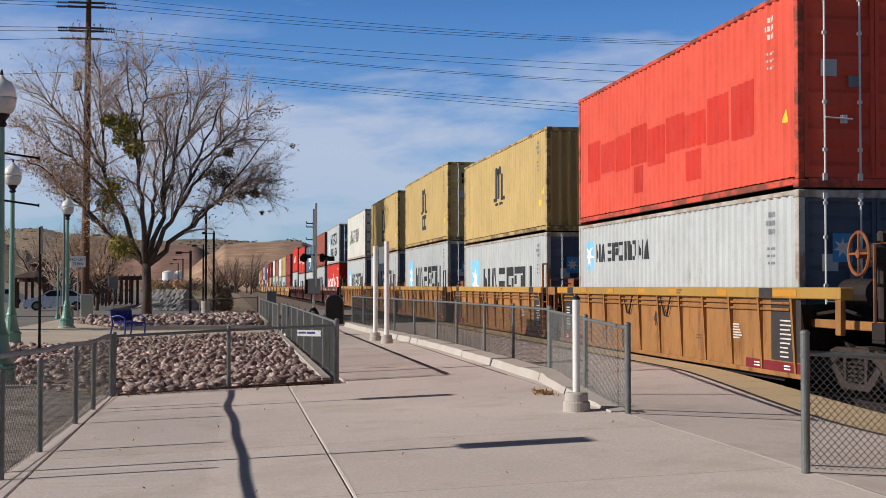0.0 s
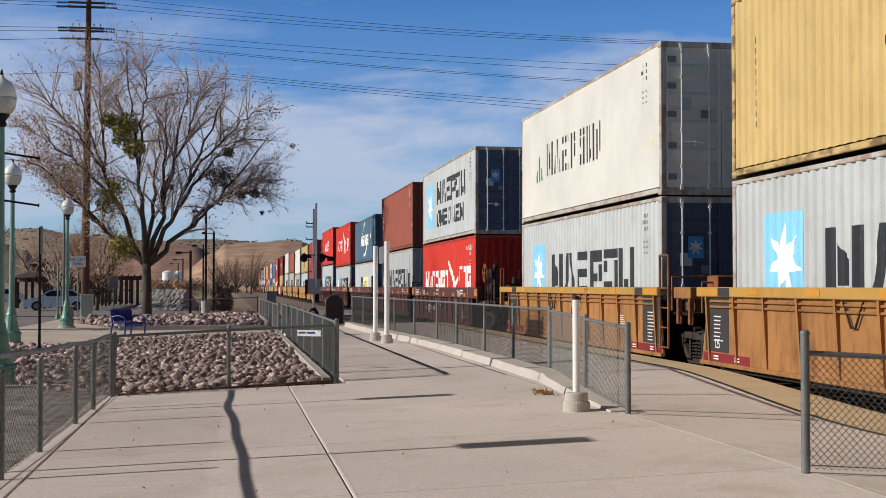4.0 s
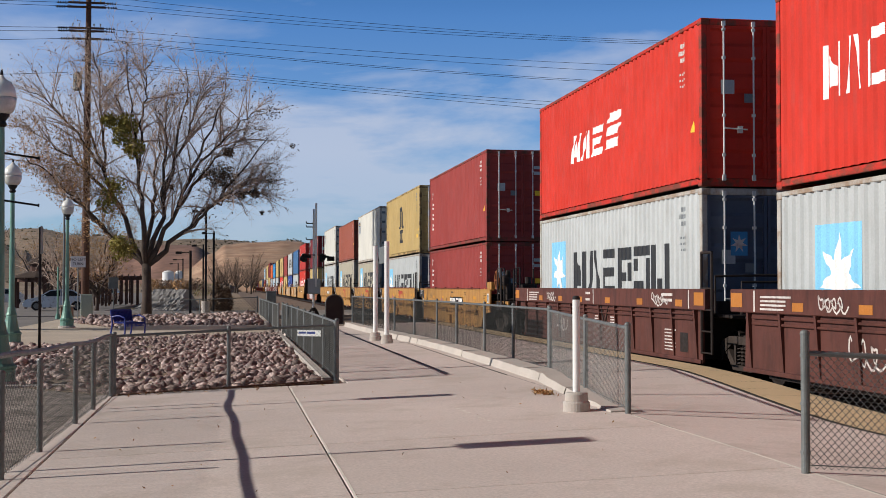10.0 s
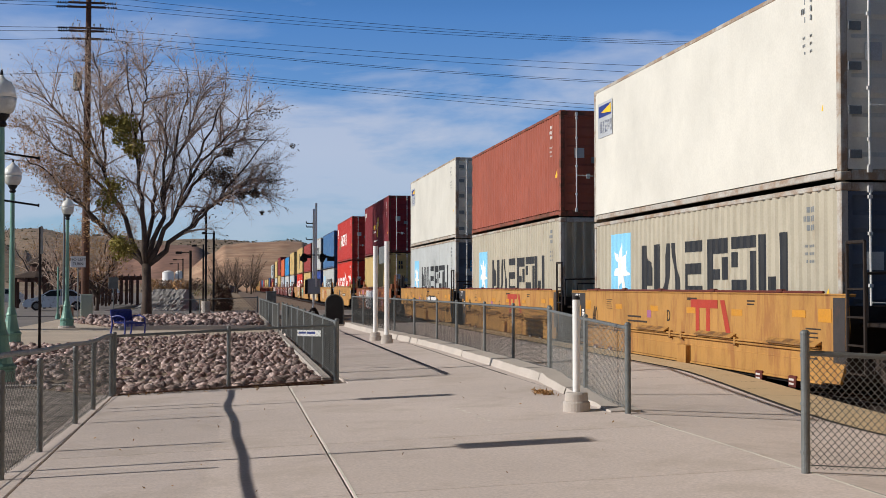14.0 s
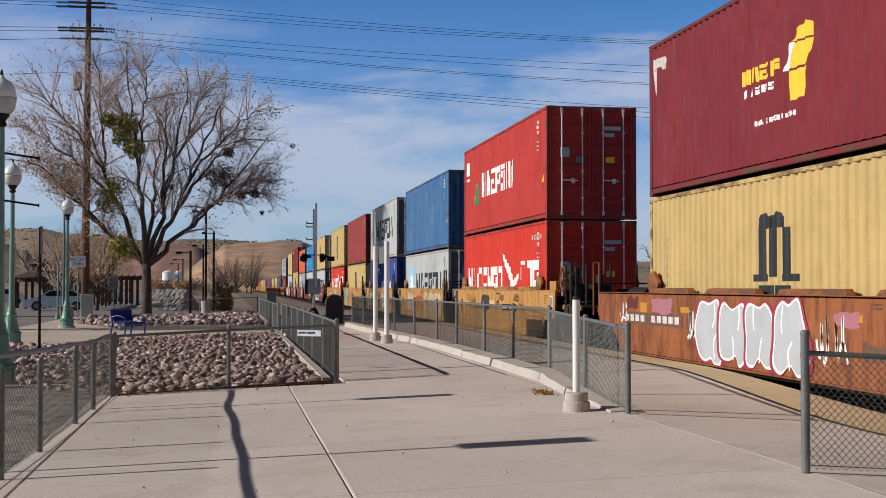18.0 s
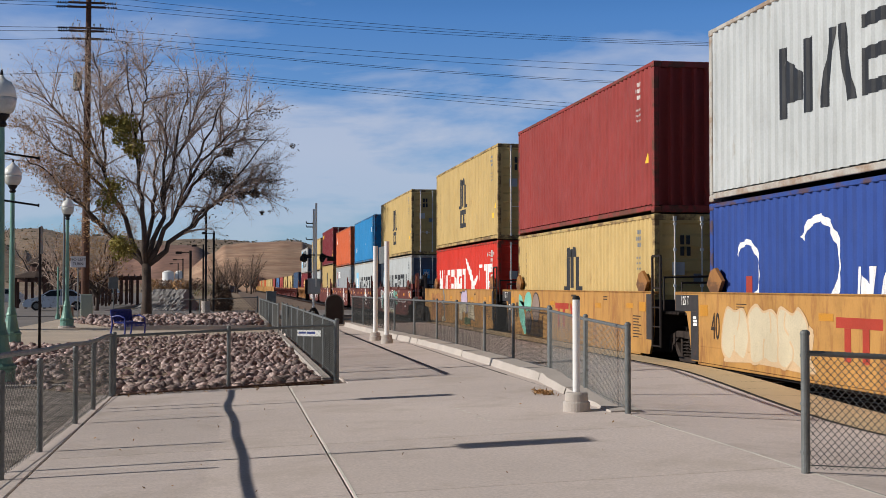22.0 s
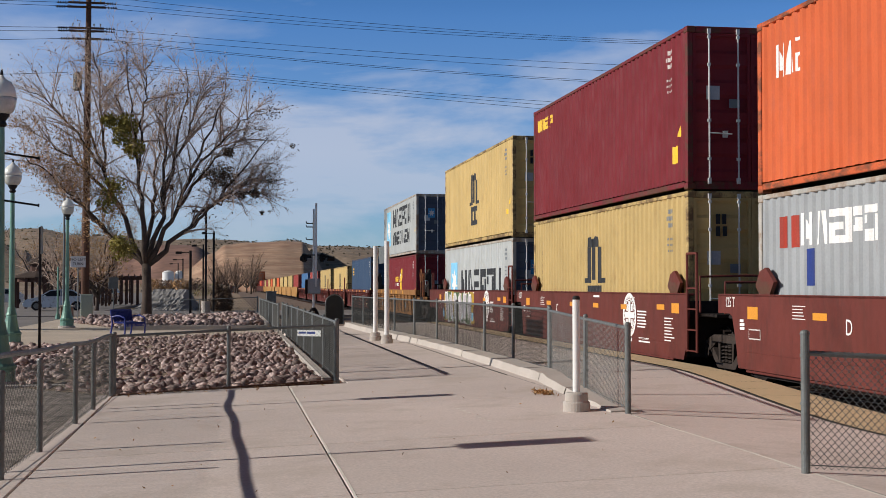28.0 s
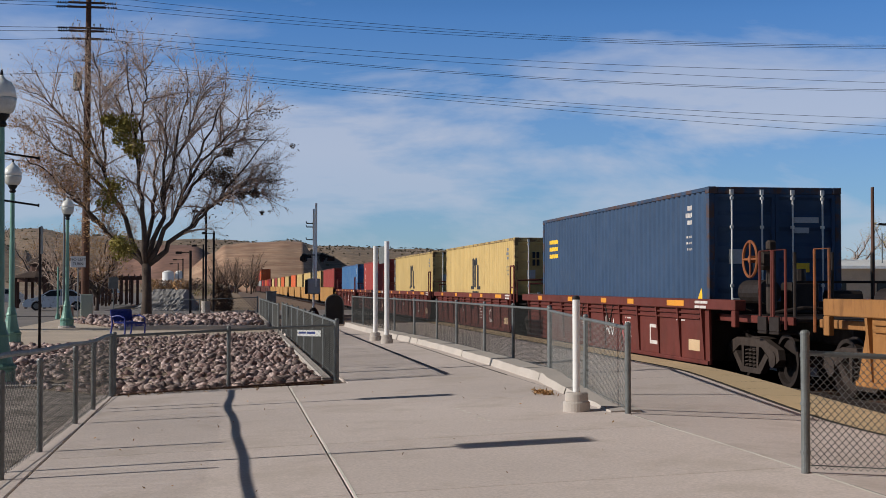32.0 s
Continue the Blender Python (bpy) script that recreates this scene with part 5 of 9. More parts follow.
def wash(car, x, y0, y1, z0, z1, material, seed, name="painted_patch"):
    """One uneven rolled-on or sprayed patch."""
    r = random.Random(seed)
    pts = [(y0 + (y1 - y0) * u + r.uniform(-0.05, 0.05), z0 + (z1 - z0) * v + r.uniform(-0.05, 0.04)) for u, v in ((0, 0), (0.03, 0.35), (0, 0.7), (0.04, 1), (0.35, 0.97), (0.65, 1.0), (0.97, 0.98), (1, 0.6), (0.96, 0.3), (1, 0), (0.7, 0.04), (0.35, 0.0))]
    part(name, patch_geo(x, [(p, max(0.14, z)) for p, z in smooth_line(pts, 3, True)]), material, car)


def art(car, kind, x):
    """The sprayed pictures, car by car."""
    if kind == "silver_lobes":
        throw_up(car, x, 8.85, 4.6, 0.14, 1.24, 4, MARK_GREY, MARK_WHITE, MARK_CRIMSON, 5, 0.05)
        for k, y in enumerate((9.35, 4.2, 3.7)):
            scribble(car, x - 0.002, y, 0.35, 0.36, 0.75, MARK_WHITE, 40 + k, 0.06, 2)
        scribble(car, x - 0.002, 13.3, 0.6, 0.4, 0.6, MARK_WHITE, 47, 0.04, 2)
        wash(car, x + 0.001, 10.2, 11.4, 0.95, 1.2, MARK_PINK, 12)
        for k, (y, z) in enumerate(((12.2, 1.0), (3.0, 0.9), (2.2, 0.5), (1.4, 0.95), (0.6, 0.4))):
            wash(car, x + 0.001, y, y + 0.7, z, z + 0.22, (PAINT["oxide"], MARK_PINK, MARK_BROWN)[k % 3], 20 + k)
    elif kind == "black_tags":
        for k, (y, z, w, h) in enumerate(((5.0, 0.98, 0.7, 0.25), (2.95, 0.98, 0.75, 0.25), (2.3, 0.75, 0.7, 0.22), (5.35, 0.72, 0.4, 0.4), (9.9, 0.75, 1.2, 0.4))):
            scribble(car, x, y, z, w, h, BLACK, 60 + k, 0.02, 4)
        throw_up(car, x, 7.7, 6.5, 0.72, 1.2, 2, MARK_CHARCOAL, BLACK, None, 8, 0.1)
        wash(car, x + 0.001, 5.7, 6.45, 0.85, 1.02, MARK_PALE, 9)
    elif kind == "pale_strokes":
        throw_up(car, x, 4.3, 0.35, 0.16, 1.22, 4, MARK_PALE, MARK_CREAM, None, 34, 0.35, 1.12)
        for k in range(3):
            scribble(car, x - 0.012, 4.1 - 1.2 * k, 0.2, 1.1, 0.4, MARK_BROWN, 70 + k, 0.02, 3)
            scribble(car, x - 0.016, 4.0 - 1.2 * k, 0.4, 0.9, 0.75, MARK_CREAM, 170 + k, 0.06, 2)
            scribble(car, x - 0.014, 4.15 - 1.2 * k, 0.36, 0.8, 0.8, PAINT["amber"], 270 + k, 0.06, 2)
        throw_up(car, x, 9.7, 7.7, 0.3, 1.18, 2, MARK_PALE, MARK_DULL, None, 35, 0.3, 1.0)
    elif kind == "cream_blocks":
        throw_up(car, x, 4.4, 2.1, 0.16, 1.2, 2, MARK_CREAM, MARK_DARK, MARK_CREAM, 15, 0.18)
        scribble(car, x, 1.8, 0.28, 1.1, 0.35, MARK_BROWN, 72, 0.02, 5)
        throw_up(car, x, 11.0, 7.7, 0.24, 1.15, 3, MARK_CREAM, MARK_PALE, None, 19, 0.35, 0.95)
        wash(car, x + 0.001, 7.6, 10.9, 0.22, 0.9, MARK_PALE, 18)
    elif kind == "teal_hood":
        part("painted_hood", patch_geo(x, smooth_line([(11.05, 1.17), (11.0, 0.6), (10.6, 0.3), (10.35, 0.14), (10.15, 0.16), (10.2, 0.45), (10.4, 0.8), (10.35, 1.05), (10.1, 1.25), (9.7, 1.27), (9.5, 1.05), (9.65, 0.8), (10.0, 0.72), (10.4, 0.9), (10.7, 1.15)], 4, True)), MARK_TEAL, car)
        for k, (y0, y1, z0, z1) in enumerate(((9.5, 10.25, 0.18, 0.78), (8.58, 9.42, 0.5, 1.26))):
            c = ((y0 + y1) / 2, (z0 + z1) / 2)
            rim = [(c[0] + (y1 - y0) / 2 * math.cos(t * math.pi / 12), c[1] + (z1 - z0) / 2 * math.sin(t * math.pi / 12)) for t in range(24)]
            part("painted_oval", patch_geo(x - 0.001, rim), MARK_TAUPE, car)
            part("sprayed_line", line_geo(x - 0.002, rim, 0.03, True), MARK_DARK, car)
        for k in range(4):
            scribble(car, x - 0.003, 9.95 - 0.28 * (k % 2), 0.5 - 0.22 * (k // 2), 0.14, 0.14, MARK_DARK, 80 + k, 0.03, 1)
    elif kind == "lilac_blob":
        for k, (y0, y1, z0, z1) in enumerate(((3.9, 5.1, 0.55, 1.3), (2.6, 3.8, 0.3, 0.9), (4.9, 5.5, 0.25, 0.85))):
            r = random.Random(90 + k)
            pts = lobe((y0 + y1) / 2, (z0 + z1) / 2, y1 - y0, z1 - z0, 0.0, r)
            part("painted_lobe", patch_geo(x - 0.0006 * k, pts), MARK_LILAC if k == 0 else MARK_CREAM, car)
            part("sprayed_line", line_geo(x - 0.001 - 0.0006 * k, pts, 0.035, True), MARK_DARK, car)
        wash(car, x - 0.003, 4.0, 4.95, 0.55, 0.85, MARK_CREAM, 91)
        wash(car, x - 0.003, 3.3, 4.5, 0.15, 0.36, MARK_MOSS, 92)
        part("sprayed_line", line_geo(x, smooth_line([(9.0, 1.28), (8.75, 1.0), (8.9, 0.75), (8.6, 0.55), (8.75, 0.3), (8.45, 0.16)], 5), 0.16), MARK_DULL, car)
        wash(car, x - 0.001, 8.55, 9.3, 0.16, 0.34, MARK_CREAM, 93)
        wash(car, x + 0.001, 9.4, 11.9, 0.2, 1.15, MARK_BROWNISH, 94)
    elif kind == "charcoal_letters":
        wash(car, x + 0.001, 4.2, 9.2, 0.16, 0.42, MARK_CREAM, 101)
        throw_up(car, x, 9.3, 4.3, 0.22, 1.2, 6, MARK_CHARCOAL, MARK_WHITE, None, 25, 0.3, 0.92)
        for k, y in enumerate((9.25, 8.45, 7.4, 6.35, 5.2, 4.3)):
            wash(car, x + 0.0005, y - 0.15, y + 0.3, 0.3 + 0.2 * (k % 2), 0.95 + 0.14 * (k % 3), MARK_TEAL, 110 + k)
        wash(car, x - 0.016, 6.0, 7.6, 0.62, 0.84, PAINT["oxide"], 118)
        for k in range(3):
            scribble(car, x - 0.016, 4.0, 1.0 - 0.22 * k, 1.0, 0.19, MARK_TEAL, 120 + k, 0.035, 4)
    elif kind == "green_silver":
        wash(car, x + 0.001, 4.9, 10.9, 0.18, 1.24, MARK_MUSTARD, 131)
        for k, (y0, y1) in enumerate(((9.2, 10.6), (7.6, 8.9), (5.6, 7.2))):
            wash(car, x, y0, y1, 0.2, 1.22, MARK_MOSS, 132 + k)
        throw_up(car, x - 0.001, 10.7, 5.2, 0.24, 1.24, 6, MARK_SILVER, MARK_WHITE, None, 36, 0.3, 0.72)
        wash(car, x + 0.0002, 5.3, 10.2, 0.15, 0.4, MARK_SILVER, 137)
        for k, y in enumerate((10.9, 9.0, 7.0, 5.0)):
            wash(car, x - 0.0002, y, y + 0.3, 0.3, 0.55, MARK_BLUE, 140 + k)
    elif kind == "chord_tags":
        for k, y in enumerate((1.2, 9.5)):
            scribble(car, -1.535, y + 0.6, 1.06, 0.75, 0.28, MARK_LIGHT, 150 + k, 0.03, 4)
        scribble(car, x, 9.3, 0.3, 0.9, 0.5, MARK_LIGHT, 153, 0.035, 3)
    elif kind == "pink_tags":
        scribble(car, x, 5.4, 0.35, 0.5, 0.5, MARK_WHITE, 160, 0.04, 2)
        scribble(car, x, 4.4, 0.3, 0.6, 0.55, MARK_ROSE, 161, 0.05, 2)


def build_car(color, style, q, first, last, label, tags, picture):
    """One well unit with its container seat from y = 0 to 12.2."""
    kind, color = color, "ochre" if color == "low_ochre" else color
    P = PAINT[color]
    far_off = q > 320
    car = thing("well_car", label, "rail car", "well cars of the train")
    smooth = style == "smooth"
    e = 1.3 if color == "rusty" else 0.0
    a, b = -e, LENGTH + e
    face = -1.46

    def sub(name, key, make, material, parent=None, lab="", loc=None):
        o = part(name, cached((name, kind, style, *key), lambda: make().mesh(name, material)), None, parent or car, lab)
        if loc:
            o.location = loc
        return o

    def block(name, y0, y1, z0, z1, material, x=None, deep=0.003, parent=None):
        """A flat painted piece on the car's face."""
        xf = face if x is None else x
        return sub(name, (round(y0, 2), round(y1, 2), round(z0, 2), round(z1, 2), round(xf, 3), material.name), lambda: Geo().box(xf - 0.0015 - deep, xf - 0.0015, y0, y1, z0, z1), material, parent)

    def rows_of(y0, y1, z1, count, material, x=None, seed=0, pitch=0.05, thick=0.022):
        """Lines of small print that cannot be read."""
        xf = face if x is None else x

        def make():
            r = random.Random(seed)
            g = Geo()
            for k in range(count):
                cut = (y1 - y0) * r.uniform(0.0, 0.35)
                g.box(xf - 0.004, xf - 0.0015, y0 + cut, y1, z1 - pitch * k - thick, z1 - pitch * k)
            return g
        sub("notice", (round(y0, 2), round(y1, 2), round(z1, 2), count, material.name, seed, round(xf, 3)), make, material)["kind"] = "stuff"

    def write(body, size, material, y, z, wide=0.8, x=None):
        t = part("lettering", stencil(body, size, material, wide), None, car)
        t.matrix_basis = on_side((face if x is None else x) - 0.005, y, z)

    if smooth:
        top = SMOOTH_TOP[color]
        outline = smooth_outline(color, top, first, last)
        ya, yb = min(p[0] for p in outline), max(p[0] for p in outline)
        for s in (-1, 1):
            sub("side_plate", (s, first, last), lambda: Geo().prism(outline, 0, s * 1.44 - 0.02, s * 1.44 + 0.02), P)
            sub("top_chord", (s, first, last), lambda: Geo().cbox(s * 1.40 - 0.06, s * 1.40 + 0.064, ya, yb, top - 0.03, top + 0.012, 0.008), P)
        if not far_off:
            sub("bottom_chord", (), lambda: Geo().cbox(-1.475, -1.425, a + 0.1, b - 0.1, 0.105, 0.139, 0.006), P)
            sub("side_seam", (), lambda: Geo().cbox(-1.466, -1.459, a + 0.1, b - 0.1, 0.415, 0.428, 0.002), P)
    else:
        low, mid, top = RIBBED[kind]
        near = (-0.5, -0.8) if color == "ochre" else (-0.63, -0.68)
        outline = [(near[1], low), (LENGTH - near[1], low), (LENGTH - near[0], mid), (near[0], mid)]
        ya = -1.95 if first else -0.65 if color == "ochre" else -0.95
        yb = 13.82 if last else 13.05 if color == "ochre" else 13.3
        for s in (-1, 1):
            sub("side_plate", (s,), lambda: Geo().prism(outline, 0, s * 1.44 - 0.02, s * 1.44 + 0.02), P)
            sub("top_chord", (s, first, last), lambda: Geo().cbox(min(s * 1.34, s * 1.53), max(s * 1.34, s * 1.53), ya, yb, mid + 0.002, top, 0.012), CHORD_YELLOW if kind == "ochre" else P)
            sub("bottom_chord", (s,), lambda: Geo().cbox(s * 1.47 - 0.03, s * 1.47 + 0.03, near[1] + 0.02, LENGTH - near[1] - 0.02, low - 0.01, low + 0.06, 0.008), P)
        if not far_off:
            for k in range(12):
                y = -0.42 + k * (LENGTH + 0.84) / 11
                rib = lambda: Geo().add([(-1.462, -0.02, mid), (-1.462, 0.05, mid), (-1.53, 0.05, mid), (-1.53, -0.02, mid), (-1.462, -0.05, low + 0.055), (-1.462, 0.01, low + 0.055), (-1.482, 0.01, low + 0.055), (-1.482, -0.05, low + 0.055)],
                                        [(0, 3, 2, 1), (4, 5, 6, 7), (0, 1, 5, 4), (1, 2, 6, 5), (2, 3, 7, 6), (3, 0, 4, 7)])
                sub("rib", (), rib, P, loc=(0, y, 0))
            for k, z in enumerate((mid - 0.07, mid - 0.16)):
                sub("air_pipe", (k,), lambda: Geo().cyl((-1.49, -0.3, z), (-1.49, LENGTH + 0.3, z), 0.02, n=6), P)
            for y in (5.1, 7.4):
                sub("brake_strap", (), lambda: Geo().tube([(-1.5, 0.28, mid - 0.02), (-1.5, 0.06, mid - 0.36), (-1.5, -0.06, mid - 0.36), (-1.5, -0.28, mid - 0.02)], 0.017, 6), STEEL_DARK, loc=(0, y, 0))
    sub("well_floor", (), lambda: Geo().box(-1.4, 1.4, 0.1, LENGTH - 0.1, 0.06, 0.12).box(-1.38, 1.38, -0.02, 0.6, 0.121, FLOOR - 0.003).box(-1.38, 1.38, LENGTH - 0.6, LENGTH + 0.02, 0.121, FLOOR - 0.003), STEEL_DARK)
    for k, y in enumerate((a - 0.42, b + 0.42)):
        d = -1 if k == 0 else 1
        outer = (first and k == 0) or (last and k == 1)
        # bulkhead and deck in dark steel, the gap's shade put into their colour
        sub("end_bulkhead", (k,), lambda: Geo().cbox(-1.40, 1.40, y - 0.04, y + 0.04, 0.18, 1.18, 0.01), STEEL_DARK)
        reach = 3.1 if outer and k == 0 else 1.9 if outer else 0.9
        y0, y1 = sorted((y + d * 0.05, y + d * reach))
        sub("end_deck", (k, outer), lambda: Geo().cbox(-1.2, 1.2, y0, y1, 0.9, 0.96, 0.015).cbox(-0.35, 0.35, y0, y1, 0.55, 0.9, 0.03), STEEL_DARK)
        if outer:
            sub("deck_edge", (k,), lambda: Geo().cbox(-1.26, -1.205, y0, y1, 0.86, 0.98, 0.01), P)
    # container guides at the well's ends
    if smooth and "guides" in tags:
        for s in (-1, 1):
            for k, y in enumerate((0.45, LENGTH - 0.5)):
                hexa = [(-0.16, -0.01), (0.18, -0.01), (0.36, 0.14), (0.2, 0.36), (-0.02, 0.42), (-0.34, 0.2)]
                sub("corner_guide", (s,), lambda: Geo().prism([(u, top + v) for u, v in hexa], 0, s * 1.3 - 0.03, s * 1.3 + 0.03), FRAME["ochre"] if color == "amber" else FRAME[color], loc=(0, y, 0))
    if smooth and "trays" in tags:
        for t in range(4):
            sub("guide_tray", (), lambda: Geo().add([(-1.44, -1.1, 0), (-1.3, -1.1, 0), (-1.3, 1.1, 0), (-1.44, 1.1, 0), (-1.41, -1.0, 0.08), (-1.3, -1.0, 0.09), (-1.3, 1.05, 0.09), (-1.41, 1.05, 0.08)],
                                                    [(0, 3, 2, 1), (4, 5, 6, 7), (0, 1, 5, 4), (1, 2, 6, 5), (2, 3, 7, 6), (3, 0, 4, 7)]), FRAME[color], loc=(0, 1.5 + 3.0 * t, top + 0.012))
    # ladders where two units meet
    if not far_off:
        lad_mat = STEEL_DARK if color in ("amber", "boxcar") else FRAME["rusty"] if color == "ochre" else P

        def ladder(y0, y1, z0, z1, x=-1.5):
            g = Geo()
            for y in (y0, y1):
                g.cyl((x, y, z0), (x, y, z1), 0.024, n=6)
            g.cyl((x, y0, z1), (x, y1, z1), 0.024, n=6)
            z = z0 + 0.02
            while z < min(z1, 1.5):
                g.cyl((x, y0, z), (x, y1, z), 0.015, n=6)
                z += 0.36
            return g
        if not first:
            sub("ladder", ("n",), lambda: ladder(a - 0.74, a - 1.22, 0.3, 2.0), lad_mat)
            sub("grab_rail", ("n",), lambda: Geo().tube([(-1.36, a - 1.0, 0.98), (-1.36, a - 1.0, 1.6), (-0.5, a - 1.0, 1.62), (0.4, a - 1.0, 1.6), (0.4, a - 1.0, 0.98)], 0.022, 6), lad_mat)
        if not last:
            sub("grab_rail", ("f",), lambda: Geo().tube([(-1.3, b + 1.2, 0.98), (-1.3, b + 1.2, 1.5), (-0.3, b + 1.2, 1.5)], 0.022, 6), lad_mat)
        if first:
            for k, y in enumerate((a - 2.6, a - 3.1)):
                sub("hand_rail", ("u", k), lambda: Geo().tube([(-1.38, y, 0.8), (-1.38, y, 1.97), (-1.38, y - 0.44, 1.97), (-1.38, y - 0.44, 0.8)], 0.022, 6), lad_mat)
            # guard posts and deck gear coloured dark to stand for this platform's shade
            for k, px in enumerate((-0.95, -0.35, 0.3, 0.95)):
                sub("guard_post", (px,), lambda: Geo().cyl((px, a - 2.9, 0.98), (px, a - 2.9, 1.95), 0.028, n=8), STEEL_DARK)
            sub("guard_bar", (), lambda: Geo().cyl((-0.95, a - 2.9, 1.5), (0.95, a - 2.9, 1.5), 0.02, n=6), STEEL_DARK)
            wheel_z = 1.62 if smooth else 1.86
            sub("brake_wheel", (), lambda: Geo().tube([(-1.28, a - 1.98 + 0.28 * math.cos(t * math.pi / 12), wheel_z + 0.28 * math.sin(t * math.pi / 12)) for t in range(25)], 0.024, 6)
                .cyl((-1.28, a - 1.7, wheel_z), (-1.28, a - 2.26, wheel_z), 0.018, n=6).cyl((-1.28, a - 1.98, wheel_z - 0.28), (-1.28, a - 1.98, wheel_z + 0.28), 0.018, n=6).cyl((-1.3, a - 1.98, wheel_z), (-1.1, a - 1.98, wheel_z), 0.06, n=10), PAINT["rusty"])
            sub("brake_stand", (), lambda: Geo().cbox(-1.0, -0.86, a - 2.04, a - 1.9, 0.98, wheel_z + 0.3, 0.03).cbox(-1.16, -0.88, a - 2.1, a - 1.86, wheel_z - 0.17, wheel_z + 0.14, 0.06), BOGIE)
            sub("air_tank", (), lambda: Geo().cyl((-0.8, a - 0.75, 1.34), (-0.8, a - 1.6, 1.34), 0.2, n=18), STEEL_DARK)
            sub("valve_box", (), lambda: Geo().cbox(-0.4, 0.1, a - 1.5, a - 1.1, 0.98, 1.5, 0.03).cyl((-0.15, a - 1.3, 1.5), (-0.15, a - 1.3, 1.72), 0.1, n=10).cyl((0.3, a - 1.3, 1.25), (0.9, a - 1.3, 1.25), 0.12, n=10), STEEL_DARK)
            sub("brake_rod", (), lambda: Geo().tube([(-1.0, a - 1.98, 1.0), (-0.5, a - 2.2, 1.1), (0.2, a - 2.3, 1.05), (0.8, a - 2.1, 1.15)], 0.03, 6).tube([(-1.25, a - 0.7, 1.05), (-1.25, a - 1.5, 1.12), (-1.2, a - 1.9, 1.05)], 0.025, 6), STEEL_DARK)
            sub("step_box", (), lambda: Geo().cbox(-1.42, -1.1, a - 3.35, a - 3.02, 0.72, 0.76, 0.01).cbox(-1.42, -1.38, a - 3.35, a - 3.02, 0.76, 0.98, 0.01).cbox(-1.42, -1.1, a - 2.9, a - 2.58, 0.72, 0.76, 0.01).cbox(-1.42, -1.38, a - 2.9, a - 2.58, 0.76, 0.98, 0.01), STEEL_DARK)
            sub("coupler", (), lambda: Geo().cbox(-0.14, 0.14, a - 4.1, a - 3.4, 0.5, 0.75, 0.03).cbox(-0.2, 0.2, a - 4.3, a - 4.0, 0.44, 0.8, 0.05), STEEL_DARK)
            if smooth:
                sub("end_box", (), lambda: Geo().cbox(-1.4, -0.95, a - 1.68, a - 1.05, top + 0.013, top + 0.24, 0.01), P)
            else:
                sub("end_drop", (), lambda: Geo().cbox(-1.53, -1.45, -1.95, -1.8, 0.79, mid, 0.01), P)
        if last:
            sub("hand_rail", ("l",), lambda: Geo().tube([(-1.38, b + 1.75, 0.8), (-1.38, b + 1.75, 1.95), (-1.38, b + 2.2, 1.95), (-1.38, b + 2.2, 0.8)], 0.022, 6), lad_mat)
            sub("air_tank", ("l",), lambda: Geo().cyl((-0.6, b + 0.5, 1.24), (-0.6, b + 1.7, 1.24), 0.17, n=16), STEEL_DARK)
            sub("coupler", (1,), lambda: Geo().cbox(-0.14, 0.14, b + 2.3, b + 2.7, 0.5, 0.75, 0.03).cbox(-0.2, 0.2, b + 2.6, b + 2.9, 0.44, 0.8, 0.05), STEEL_DARK)
            if not smooth:
                sub("end_drop", ("l",), lambda: Geo().cbox(-1.53, -1.45, 13.66, 13.82, 0.78, mid, 0.01), P)
    if color == "ochre" and not last and not far_off:
        # yellow end sills reaching into the gap between two units
        sub("end_sill", (), lambda: Geo().cbox(-1.5, -1.2, 13.45, 14.3, 1.22, 1.42, 0.012), P)
        for y in (13.55, 14.15):
            sub("gusset", (), lambda: Geo().cbox(-1.49, -1.4, -0.045, 0.045, 0.76, 1.218, 0.01).tube([(-1.45, -0.1, 0.9), (-1.45, -0.1, 0.78), (-1.45, 0.1, 0.78), (-1.45, 0.1, 0.9)], 0.015, 5), FRAME["rusty"], loc=(0, y, 0))
        sub("end_beam", (), lambda: Geo().cbox(-1.34, 1.2, 13.7, 14.2, 1.0, 1.3, 0.02).cbox(-1.1, -0.7, 13.2, 13.7, 1.3, 1.62, 0.02), FRAME["rusty"])
    # reflectors, stencils and notices
    if far_off:
        pass
    elif kind in ("ochre", "low_ochre"):
        chord = -1.53
        for y in (2.0, 4.4, 6.2, 8.3, 10.4):
            block("reflector", y, y + 0.42, mid + 0.035, top - 0.035, MARK_AMBER, chord)
        if kind == "ochre":
            for e_, (y0, y1) in enumerate(((0.22, 0.71), (11.55, 12.05))):
                block("end_paint", y0, y1, mid + 0.012, top - 0.01, MARK_CHARCOAL, chord)
            block("reflector", -0.62, 0.2, mid + 0.03, top - 0.03, MARK_AMBER, chord)
            block("reflector", 12.07, 13.0, mid + 0.03, top - 0.03, MARK_AMBER, chord)
            for y0, y1, t0, t1 in ((-0.62, 0.42, -0.56, 0.42), (11.75, 12.8, 11.75, 12.76)):
                block("end_paint", y0, y1, 0.36, mid - 0.02, MARK_CHARCOAL)
            block("foot_panel", -0.7, 1.4, low + 0.06, 0.34, PAINT["maroon"])
            block("foot_panel", 10.9, 12.9, low + 0.06, 0.34, PAINT["maroon"])
            for y in (0.75, -0.35, 11.2, 12.1):
                rows_of(y, y + 0.32, 0.3, 2, MARK_WHITE, seed=2, x=face - 0.004, pitch=0.045, thick=0.02)
            rows_of(-0.3, 0.1, 0.95, 9, MARK_LIGHT, seed=4, x=face - 0.004, pitch=0.065, thick=0.022)
